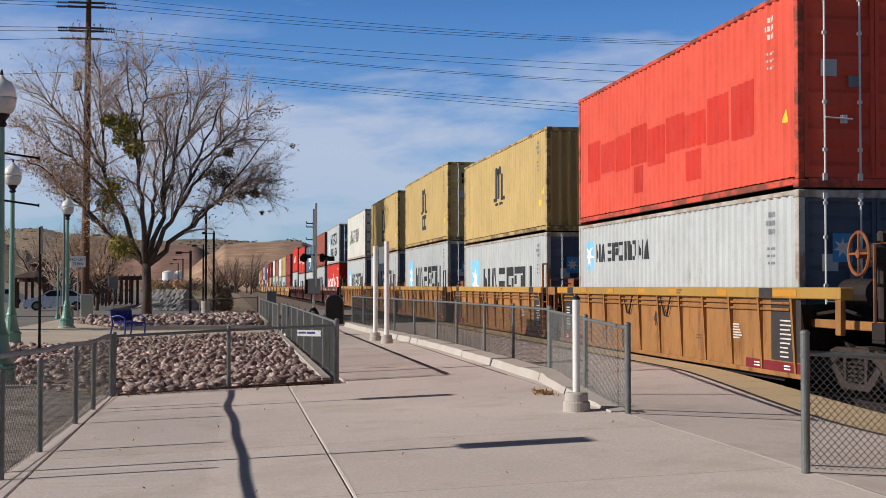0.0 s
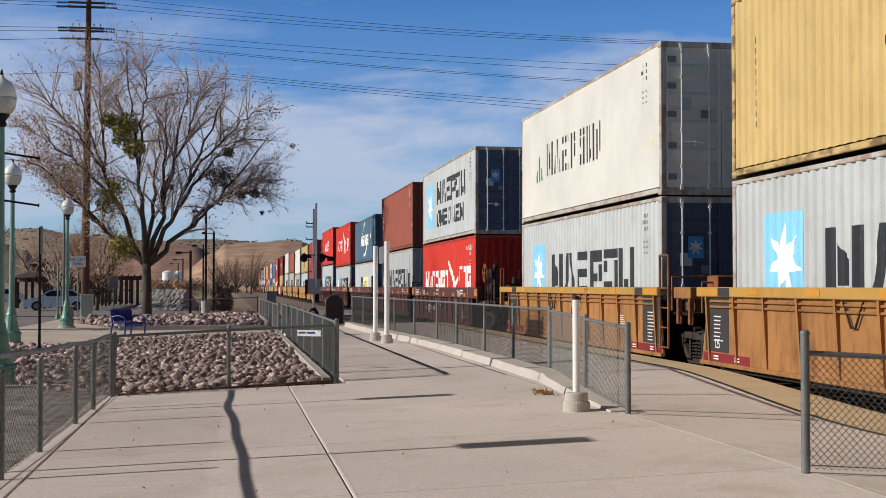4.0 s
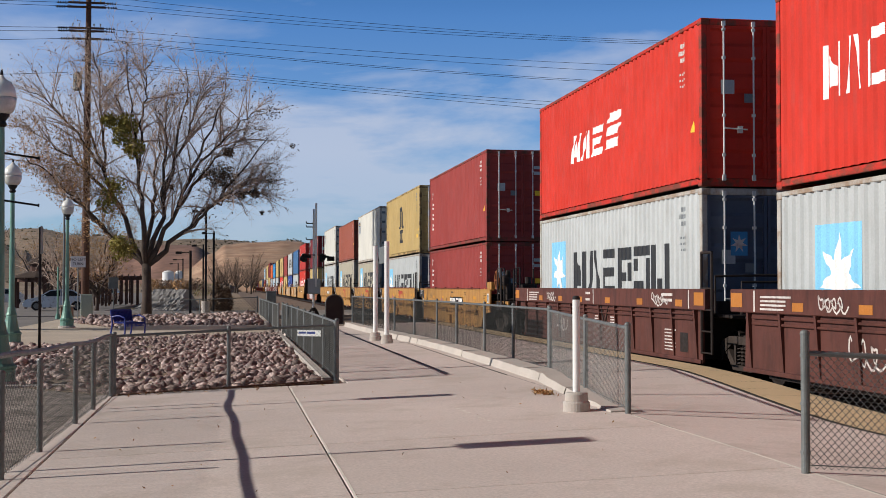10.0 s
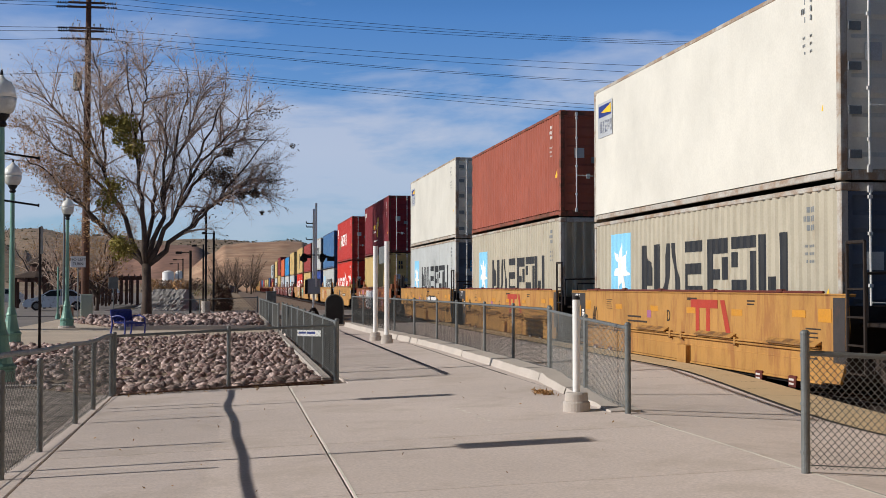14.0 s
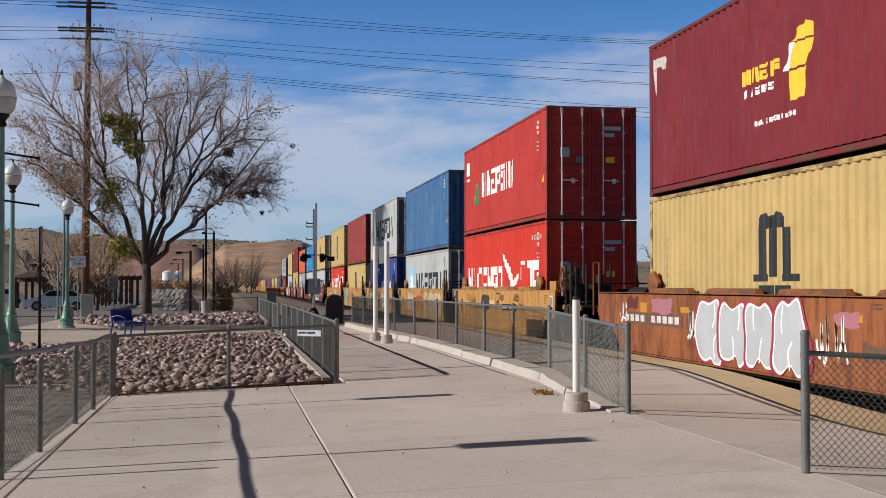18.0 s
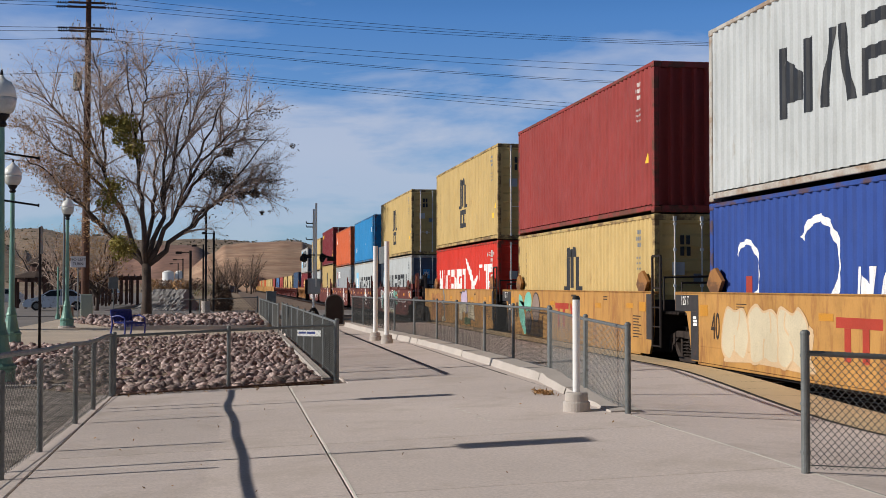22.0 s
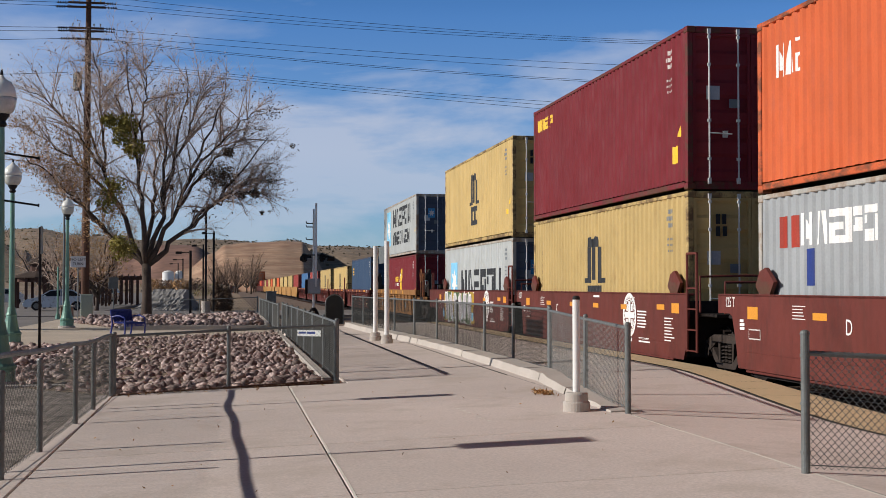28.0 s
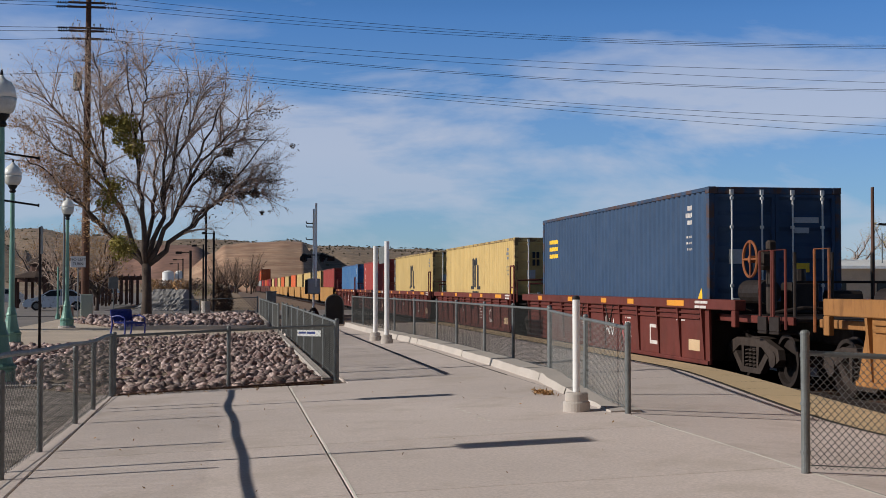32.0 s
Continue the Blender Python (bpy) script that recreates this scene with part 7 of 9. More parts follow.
SCRUB_HILL = mat("scrub_hill", C(150, 131, 112), 0.95, var=0.25, scale=0.012, fine=0.3, fscale=0.25, bump=0, stain=0.75, stain_color=C(112, 102, 86), stain_scale=0.07, stain_at=0.5)
TAN_HILL = mat("tan_hill", C(170, 140, 116), 0.95, var=0.25, scale=0.02, fine=0.2, fscale=0.2, bump=0, stain=0.65, stain_color=C(142, 106, 84), stain_scale=0.06, stretch=(0.5, 0.3, 8.0), stain_at=0.47)
RED_HILL = mat("red_hill", C(146, 112, 97), 0.95, var=0.2, scale=0.015, fine=0.2, fscale=0.2, bump=0, stain=0.6, stain_color=C(112, 88, 70), stain_scale=0.04, stain_at=0.52)
SHRUB = mat("shrub", C(116, 110, 88), 0.9, var=0.3, per_island=0.4, bump=0)
THICKET = mat("thicket", C(132, 110, 94), 0.9, var=0.2, per_island=0.3, bump=0)


def build_distance():
    def el(y, r):
        return (506 - y) / 2334 * r + 2.0

    def brg(x):
        return 9.184 + math.degrees(math.atan((x - 784) / 2334))
    back = [(-60, 20)] + [(brg(x), el(y, 1500)) for x, y in ((-200, 420), (0, 414), (60, 412), (130, 420), (300, 431), (380, 428), (450, 431), (520, 427), (560, 438), (640, 438), (720, 441), (800, 444), (950, 452), (1200, 470), (1568, 482))] + [(60, 15)]
    hill("hill", "dry brown scrub-dotted hill on the skyline", 700, 1500, (-14, 30), back, SCRUB_HILL, 8, 1.0)
    tan = [(-60, 0)] + [(brg(x), el(y, 760)) for x, y in ((250, 500), (330, 478), (375, 452), (400, 437), (440, 432), (500, 429), (535, 431), (552, 450), (575, 478), (640, 500))] + [(60, 0)]
    hill("hill", "bare tan graded hillside behind the train", 430, 760, (-5, 9), tan, TAN_HILL, 3, 7.0)
    red = [(-60, 0)] + [(brg(x), el(y, 1000)) for x, y in ((150, 480), (230, 455), (290, 436), (340, 436), (385, 452), (420, 490))] + [(60, 0)]
    hill("hill", "reddish brown slope below the skyline", 560, 1000, (-8, 2), red, RED_HILL, 3, 3.0)
    left = [(-60, 4)] + [(brg(x), el(y, 500)) for x, y in ((-200, 440), (0, 436), (40, 446), (80, 470), (140, 492), (200, 504))] + [(60, 0)]
    hill("hill", "dark scrubby slope beyond the street", 300, 500, (-15, 0), left, SCRUB_HILL, 3, 5.0)
    dark = [(-60, 0)] + [(brg(x), el(y, 820)) for x, y in ((520, 500), (545, 437), (580, 441), (640, 441), (760, 446), (900, 456), (1300, 485), (1568, 490))] + [(60, 0)]
    hill("hill", "dark scrubby ridge right of the graded slope", 560, 820, (1, 28), dark, SCRUB_HILL, 5, 9.0)
    # shrubs along the crest
    r = random.Random(8)
    g = Geo()
    for k in range(520):
        a = r.uniform(-10, 13)
        rr = r.uniform(1180, 1490)
        t = (rr - 700) / 800
        h = 0
        for (a0, h0), (a1, h1) in zip(back, back[1:]):
            if a0 <= a <= a1:
                s = (a - a0) / (a1 - a0)
                h = h0 + (h1 - h0) * s * s * (3 - 2 * s)
        x, y = rr * math.sin(radians(a)), rr * math.cos(radians(a))
        z = -0.6 + h * t * t * (3 - 2 * t)
        s = r.uniform(0.35, 1.0)
        for j in range(5):
            q = Vector((x + r.uniform(-s, s), y, z + r.uniform(0.1, 1.0) * s))
            w = s * r.uniform(0.4, 0.8)
            g.add([q + Vector((-w, 0, -w * 0.6)), q + Vector((w * 0.8, w * 0.5, -w * 0.5)), q + Vector((w, 0, w * 0.5)), q + Vector((-w * 0.6, -w * 0.4, w * 0.8))], [(0, 1, 2, 3)])
    solid("shrubs", g, SHRUB, "dark scattered shrubs along the hill crest", "shrub", kind="stuff")
    # scrub dotted over the slopes
    for tag, r0, r1, az, prof, n in (("left", 300, 500, (-14, 0), left, 450), ("dark", 560, 820, (2, 20), dark, 700), ("back", 700, 1480, (-12, 14), back, 900)):
        g = Geo()
        for k in range(n):
            a = r.uniform(*az)
            t = r.uniform(0.25, 0.98)
            rr = r0 + (r1 - r0) * t
            h = 0
            for (a0, h0), (a1, h1) in zip(prof, prof[1:]):
                if a0 <= a <= a1:
                    s = (a - a0) / (a1 - a0)
                    h = h0 + (h1 - h0) * s * s * (3 - 2 * s)
            z = -0.6 + h * t * t * (3 - 2 * t)
            s = r.uniform(0.16, 0.5) * (0.45 + rr / 900)
            for j in range(3):
                q = Vector((rr * math.sin(radians(a)) + r.uniform(-s, s), rr * math.cos(radians(a)), z + r.uniform(0.1, 1.0) * s))
                w = s * r.uniform(0.5, 0.9)
                g.add([q + Vector((-w, 0, -w * 0.6)), q + Vector((w * 0.8, w * 0.5, -w * 0.5)), q + Vector((w, 0, w * 0.5)), q + Vector((-w * 0.6, -w * 0.4, w * 0.8))], [(0, 1, 2, 3)])
        solid("shrubs", g, SHRUB, "olive-brown scrub dotted over the dry slope", "shrub", kind="stuff")
    # storage tanks
    for px, rr in ((298, 1.45), (317, 1.0)):
        a = radians(brg(px))
        t = thing("storage_tank", "white cylindrical storage tank with a domed roof", "tank", "storage tanks", at=(330 * math.sin(a), 330 * math.cos(a), -0.46))
        part("shell", Geo().lathe(0, 0, [(rr, 0), (rr, 5.2)], 24), WHITE_PAINT, t)
        part("roof", Geo().lathe(0, 0, [(rr * 1.02, 5.2), (rr * 0.6, 5.55), (0.2, 5.7)], 24), WHITE_PAINT, t)


# ---- trees ----
def bent(a, b, c, n):
    return [a * (1 - t) ** 2 + b * 2 * t * (1 - t) + c * t * t for t in [k / n for k in range(n + 1)]]


def leaf_clump(g, c, r, n, size, rnd, squash=1.0):
    for k in range(n):
        d = Vector((rnd.gauss(0, 1), rnd.gauss(0, 1), rnd.gauss(0, 1) * squash))
        d = d.normalized() * r * rnd.random() ** 0.5
        leaf(g, c + d, size * rnd.uniform(0.6, 1.3), rnd)


def leaf(g, q, s, rnd):
    u = Vector((rnd.gauss(0, 1), rnd.gauss(0, 1), rnd.gauss(0, 1))).normalized()
    w = u.orthogonal().normalized()
    g.add([q - u * s, q + w * s * 0.4, q + u * s, q - w * s * 0.4], [(0, 1, 2, 3)])


def branchy(base, limbs, rnd, trunk, fork, twig_levels, droop, spread=1.0, thick=0.17, family=None, sprouts=17):
    """Trunk, limbs and twigs; limbs: end points relative to the base. Returns meshes' geometry and twig ends."""
    wood, fine, tips = Geo(), Geo(), []
    wood.tube([base + Vector(q) for q in ((0, 0, -0.2), (0.02, 0, 0.25), (0.05, 0, fork * 0.45), (0.0, 0, fork))], [trunk * 1.35, trunk * 1.05, trunk * 0.9, trunk * 0.85], 14)
    top = base + Vector((0, 0, fork - 0.15))
    jobs = [(top, end, thick, None) for end in limbs]
    paths = []
    for number, kids in (family or {}).items():
        for end, t0 in kids:
            jobs.append((None, end, thick * (0.98 - t0), (number, t0)))
    for start, end, thick, born in jobs:
        e = base + Vector(end)
        if born:
            start = paths[born[0]][int(born[1] * 14)]
            rel = e - start
            mid = start + Vector((rel.x * 0.42, rel.y * 0.42, rel.z * 0.58)) + (paths[born[0]][int(born[1] * 14) + 1] - start) * 0.8
        else:
            mid = start + Vector((end[0] * 0.5 + rnd.uniform(-0.3, 0.3), end[1] * 0.45, (end[2] - fork) * 0.42))
        path = bent(start, mid, e, 14)
        path = [q + Vector((rnd.gauss(0, 0.09), rnd.gauss(0, 0.07), rnd.gauss(0, 0.07))) * (0 if i == 0 else 1) for i, q in enumerate(path)]
        paths.append(path)
        rad = [thick * (1 - 0.93 * i / 14) ** 1.1 + 0.012 for i in range(15)]
        wood.tube(path, rad, 8)
        length = (e - top).length
        for k in range(sprouts):
            t = 0.26 + 0.74 * (k + rnd.random()) / sprouts
            p = path[min(14, int(t * 14))]
            along = (path[min(14, int(t * 14) + 1)] - path[max(0, int(t * 14) - 1)]).normalized()
            d = (along * 0.75 + Vector((rnd.gauss(0, 0.55), rnd.gauss(0, 0.55), rnd.gauss(0.12, 0.45))) * spread).normalized()
            ln = length * rnd.uniform(0.13, 0.28) * (1.25 - 0.5 * t)
            sub = bent(p, p + d * ln * 0.5 + Vector((0, 0, 0.12 * ln)), p + d * ln + Vector((0, 0, -droop * ln * max(0.0, t - 0.4))), 6)
            fine.tube(sub, [0.045 * (1.2 - t) * (1 - 0.8 * i / 6) + 0.01 for i in range(7)], 5)
            for m in range(twig_levels):
                s = sub[rnd.randint(1, 6)]
                d2 = (d * 0.8 + Vector((rnd.gauss(0, 0.5), rnd.gauss(0, 0.5), rnd.gauss(0.22, 0.45)))).normalized()
                l2 = ln * rnd.uniform(0.3, 0.62)
                tw = bent(s, s + d2 * l2 * 0.5 + Vector((0, 0, 0.1 * l2)), s + d2 * l2 + Vector((0, 0, -droop * l2 * 0.8)), 4)
                fine.tube(tw, [0.0095, 0.0078, 0.0062, 0.005, 0.004], 3)
                tips.append(tw[-1])
                for f in range(3):
                    s3 = tw[rnd.randint(1, 4)]
                    d3 = (d2 * 0.8 + Vector((rnd.gauss(0, 0.5), rnd.gauss(0, 0.5), rnd.gauss(0.12, 0.45)))).normalized()
                    l3 = l2 * rnd.uniform(0.3, 0.55)
                    fine.tube([s3, s3 + d3 * l3 * 0.5, s3 + d3 * l3 + Vector((0, 0, -droop * l3 * 0.7))], [0.0052, 0.0044, 0.0034], 3)
                    tips.append(s3 + d3 * l3)
    return wood, fine, tips


def build_park_tree():
    rnd = random.Random(21)
    base = Vector((-4.42, 72.3, -0.26))
    t = thing("tree", "bare winter elm with mistletoe clumps and a few dry leaves", "tree", "trees")
    limbs = [(-4.1, 1.0, 13.0), (-1.0, -1.5, 14.0), (2.2, 0.8, 13.6), (4.4, -1.0, 12.6), (6.5, -0.8, 9.6), (-5.2, 1.5, 8.4), (0.5, 4.0, 11.5)]
    family = {0: [((-6.2, -1.0, 12.2), 0.5), ((-6.6, 0.5, 10.2), 0.36), ((-2.7, -1.5, 14.0), 0.55)], 1: [((-2.4, 1.5, 12.9), 0.5), ((0.4, -2.5, 13.4), 0.5)],
              2: [((3.4, -2.0, 12.4), 0.45), ((0.9, 2.5, 12.2), 0.4)], 3: [((6.2, 1.0, 11.4), 0.5), ((5.8, 2.2, 10.3), 0.4)],
              4: [((6.4, 1.5, 7.8), 0.5), ((5.0, -2.0, 6.6), 0.42), ((6.7, 0.5, 6.6), 0.6)], 5: [((-6.6, -1.5, 8.6), 0.4), ((-4.4, -2.5, 6.9), 0.45)]}
    wood, fine, tips = branchy(base, limbs, rnd, 0.28, 2.9, 13, 0.1, family=family, thick=0.145, sprouts=18)
    part("trunk", wood, BARK, t, smooth=True)
    ob = new("twigs", fine.mesh("twigs", TWIG, smooth=True, fix=False))
    ob.parent = t
    ob["kind"] = "stuff"
    dry, dark = Geo(), Geo()
    for q in tips:
        d = q - base
        if d.x < -0.5 and d.z < 10.5 and rnd.random() < 0.45:
            for k in range(1):
                leaf(dry, q + Vector((rnd.gauss(0, 0.15), rnd.gauss(0, 0.15), rnd.gauss(0, 0.15))), rnd.uniform(0.05, 0.1), rnd)
        elif d.x < -1 and rnd.random() < 0.1:
            leaf(dry, q, rnd.uniform(0.05, 0.09), rnd)
        elif rnd.random() < 0.12:
            leaf(dark, q, rnd.uniform(0.05, 0.11), rnd)

    def at(px, py, dy=-0.5):
        return base + Vector(((px - 258) * 0.031, dy, 1.7 + (506 - py) * 0.031))
    green = Geo()
    for px, py, r, n in ((214, 226, 0.75, 900), (230, 262, 0.6, 620), (188, 216, 0.42, 300), (205, 250, 0.4, 130), (196, 330, 0.7, 240), (185, 355, 0.6, 160), (214, 436, 0.75, 380), (205, 425, 0.5, 180)):
        leaf_clump(green, at(px + 9, py + 9, -1.2), r, n, 0.12, rnd, 0.8)
    for px, py, r, n in ((190, 345, 1.2, 420), (150, 300, 1.3, 420), (90, 292, 1.1, 300), (120, 330, 1.3, 300), (70, 240, 1.0, 120), (200, 380, 0.9, 300), (60, 300, 0.5, 100), (120, 250, 1.2, 160), (170, 260, 1.0, 200), (165, 420, 1.0, 200)):
        leaf_clump(dry, at(px, py), r, int(1.6 * n), 0.065, rnd, 0.8)
    for px, py, r, n in ((386, 318, 0.85, 750), (398, 276, 0.32, 200), (442, 346, 0.3, 260), (420, 350, 0.25, 160), (455, 380, 0.15, 40), (470, 325, 0.4, 60), (508, 262, 0.15, 30), (298, 338, 0.3, 60), (475, 205, 0.5, 60), (352, 316, 0.5, 70)):
        leaf_clump(dark, at(px, py, -1.0), r, n, 0.085, rnd, 0.8)
    for nm, g, m in (("mistletoe", green, MISTLETOE), ("dry_leaves", dry, LEAF_DRY), ("withered_leaves", dark, DARK_LEAF)):
        ob = new(nm, g.mesh(nm, m, fix=False))
        ob.parent = t
        ob["kind"] = "stuff"


def build_bare_tree(x, y, h, w, seed, label, material=None, thick=0.09, twigs=4, leaves=0, z=-0.3):
    rnd = random.Random(seed)
    t = thing("tree", label, "tree", "trees")
    base = Vector((x, y, z))
    limbs = [(rnd.uniform(-w, w), rnd.uniform(-w, w), h * rnd.uniform(0.6, 1.0)) for k in range(8)]
    wood, fine, tips = branchy(base, limbs, rnd, thick * 1.5, h * 0.18, twigs, 0.25, thick=thick)
    part("trunk", wood, BARK, t, smooth=True)
    ob = new("twigs", fine.mesh("twigs", material or TWIG, fix=False))
    ob.parent = t
    ob["kind"] = "stuff"
    if leaves:
        g = Geo()
        for q in tips:
            for k in range(leaves):
                leaf(g, q + Vector((rnd.gauss(0, 0.25), rnd.gauss(0, 0.25), rnd.gauss(0, 0.25))), rnd.uniform(0.04, 0.085), rnd)
        ob = new("leaves", g.mesh("leaves", LEAF_DRY if leaves < 4 else MISTLETOE, fix=False))
        ob.parent = t
        ob["kind"] = "stuff"


def build_bush(x, y, r, h, seed, material, label, n=500, z=-0.3):
    rnd = random.Random(seed)
    b = thing("bush", label, "bush", "bushes")
    g = Geo()
    for k in range(14):
        a = rnd.uniform(0, 6.28)
        g.tube(bent(Vector((x, y, z)), Vector((x + 0.3 * r * math.cos(a), y + 0.3 * r * math.sin(a), z + h * 0.6)), Vector((x + r * math.cos(a), y + r * math.sin(a), z + h * rnd.uniform(0.6, 1.0))), 4), [0.03, 0.025, 0.02, 0.015, 0.01], 4)
    part("stems", g, TWIG, b)
    g = Geo()
    for k in range(n):
        d = Vector((rnd.gauss(0, 0.45), rnd.gauss(0, 0.45), rnd.uniform(0.05, 1.0)))
        leaf(g, Vector((x + d.x * r, y + d.y * r, z + d.z * h * (1.1 - 0.35 * (d.x * d.x + d.y * d.y)))), rnd.uniform(0.06, 0.14) * max(1, h / 2), rnd)
    ob = new("leaves", g.mesh("leaves", material, fix=False))
    ob.parent = b
    ob["kind"] = "stuff"


# ---- street things ----
GLOBE = mat("frosted_globe", C(232, 230, 222), 0.25, var=0.06, fine=0.03, bump=0)
GLOBE_LOW = mat("ribbed_globe_glass", C(196, 196, 190), 0.2, var=0.12, scale=8, bump=0.2, fscale=20)


def build_lamp(x, y, h, brackets):
    z = -0.26
    l = thing("street_lamp", "green cast-iron street lamp with a frosted acorn globe", "street lamp", "street lamps", at=(x, y, z))
    part("footing", Geo().lathe(0, 0, [(0.34, -0.1), (0.34, 0.06), (0.3, 0.1)], 20), CURB, l)
    part("base", Geo().lathe(0, 0, [(0.27, 0.1), (0.27, 0.3), (0.29, 0.32), (0.29, 0.36), (0.24, 0.4), (0.2, 0.55), (0.17, 0.7), (0.15, 0.85), (0.16, 0.88), (0.13, 0.95), (0.1, 1.1)], 16), GREEN, l)
    part("shaft", Geo().lathe(0, 0, [(0.085, 1.05), (0.06, h - 1.0), (0.055, h - 0.86)], 12), GREEN, l)
    part("collar", Geo().lathe(0, 0, [(0.06, h - 0.9), (0.1, h - 0.86), (0.07, h - 0.8), (0.13, h - 0.72), (0.14, h - 0.68)], 16), BLACK, l)
    globe = part("globe", Geo().lathe(0, 0, [(0.13, h - 0.68), (0.19, h - 0.64), (0.23, h - 0.56), (0.25, h - 0.46), (0.252, h - 0.4)], 24), GLOBE_LOW, l, "clear ribbed lower globe", smooth=True)
    part("globe_top", Geo().lathe(0, 0, [(0.252, h - 0.4), (0.24, h - 0.3), (0.21, h - 0.21), (0.16, h - 0.14), (0.1, h - 0.1), (0.06, h - 0.07), (0.03, h - 0.02)], 24), GLOBE, globe, "frosted white upper globe", smooth=True)
    part("finial", Geo().lathe(0, 0, [(0.03, h - 0.02), (0.03, h + 0.02), (0.012, h + 0.07)], 10), BLACK, l)
    for zz in brackets:
        part("banner_arm", Geo().cyl((0, 0, zz), (0.62, -0.05, zz - 0.09), 0.018, n=6).cyl((0.62, -0.05, zz - 0.09), (0.64, -0.05, zz - 0.09), 0.03, n=8), BLACK, l)


def build_sign_post(x, y, h, sw, sh):
    z = -0.26
    s = thing("sign_post", "street sign on a square steel post, seen edge-on", "sign", "sign posts", at=(x, y, z))
    part("post", Geo().cbox(-0.03, 0.03, -0.03, 0.03, -0.1, h - 0.02, 0.005), STEEL_DARK, s)
    part("sign_panel", Geo().prism([(-sw / 2, h - sh), (sw / 2, h - sh), (sw / 2, h), (-sw / 2, h)], 0, 0.031, 0.036), GALV, s, "plain grey back of the sign")


def text_mesh(body, size, material, m, parent, name="lettering"):
    cu = bpy.data.curves.new(name, "FONT")
    cu.body, cu.size, cu.align_x, cu.align_y, cu.extrude = body, size, "CENTER", "CENTER", 0.002
    ob = new(name, cu)
    cu.materials.append(material)
    ob.parent = parent
    ob.matrix_basis = m
    return ob


def build_utility_pole():
    x, y, z = -7.93, 75.5, -0.26
    p = thing("utility_pole", "tall dark creosoted utility pole with two crossarms", "utility pole", at=(x, y, z))
    part("pole", Geo().tube([(0, 0, -0.3), (0.03, 0, 6), (0.06, 0, 12), (0.1, 0, 19.5)], [0.24, 0.21, 0.18, 0.14], 14), WOOD_POLE, p)
    for za, span in ((17.48, 1.0), (17.24, 1.05), (16.06, 0.95), (15.9, 0.95), (15.46, 0.8)):
        part("crossarm", Geo().cbox(-span, span, -0.22, -0.1, za - 0.055, za + 0.055, 0.01), WOOD_POLE, p)
        for d in (-1, 1):
            g = Geo().cyl((d * span, -0.16, za), (d * (span + 0.6), -0.16, za - 0.03), 0.02, n=6)
            for k in range(4):
                g.cyl((d * (span + 0.12 + 0.13 * k), -0.16, za - 0.01), (d * (span + 0.17 + 0.13 * k), -0.16, za - 0.01), 0.075, n=10)
            part("insulator", g, STEEL_DARK, p)
    for za in (17.5, 16.1):
        for d in (-0.75, -0.4, 0.4, 0.75):
            part("pin_insulator", Geo().lathe(d, -0.16, [(0.02, za + 0.05), (0.05, za + 0.1), (0.025, za + 0.13), (0.05, za + 0.17), (0.02, za + 0.22)], 8), GLOBE_LOW, p)
        part("jumper", Geo().tube([(-1.3, -0.16, za), (-0.8, -0.3, za - 0.25), (0.2, -0.4, za - 0.35), (0.9, -0.3, za - 0.22), (1.35, -0.16, za)], 0.012, 5), BLACK, p)
    part("transformer_can", Geo().lathe(-0.5, 0.1, [(0.2, 12.6), (0.24, 12.65), (0.24, 13.5), (0.15, 13.6)], 16), GALV, p)
    # wires to the poles out of sight on both sides: height over x as c0 + c1 x + c2 x^2
    for c2, c1, c0, x0 in ((0.00123, -0.06909, 17.036, -6.3), (0.00106, -0.05813, 16.763, -6.3), (0.00097, -0.05127, 16.541, -6.3), (0.00096, -0.05583, 15.337, -6.4), (0.00056, -0.04982, 15.007, -6.4),
                           (0.00107, -0.07149, 14.634, -6.5), (0.00107, -0.07149, 14.54, -6.5), (0.0009, -0.07846, 13.42, -7.6), (0.0007, -0.0799, 13.3, -7.6), (0.0005, -0.0814, 13.15, -7.6)):
        xs = [x0 + (62 - x0) * t / 30 for t in range(31)]
        solid("power_line", Geo().tube([(u, 75.3, c0 + c1 * u + c2 * u * u) for u in xs], 0.011, 5), BLACK, "thin black overhead power line", "power line", "power lines")
    for z0, slope in ((17.0, 0.0), (17.2, 0.005), (15.8, 0.02), (15.61, 0.03), (15.19, 0.05), (13.3, 0.06)):
        solid("power_line", Geo().tube([(-8.9 - 2.6 * t, 75.3, z0 - slope * 2.6 * t + 0.004 * t * t) for t in range(18)], 0.0125, 5), BLACK, "thin black overhead power line", "power line", "power lines")


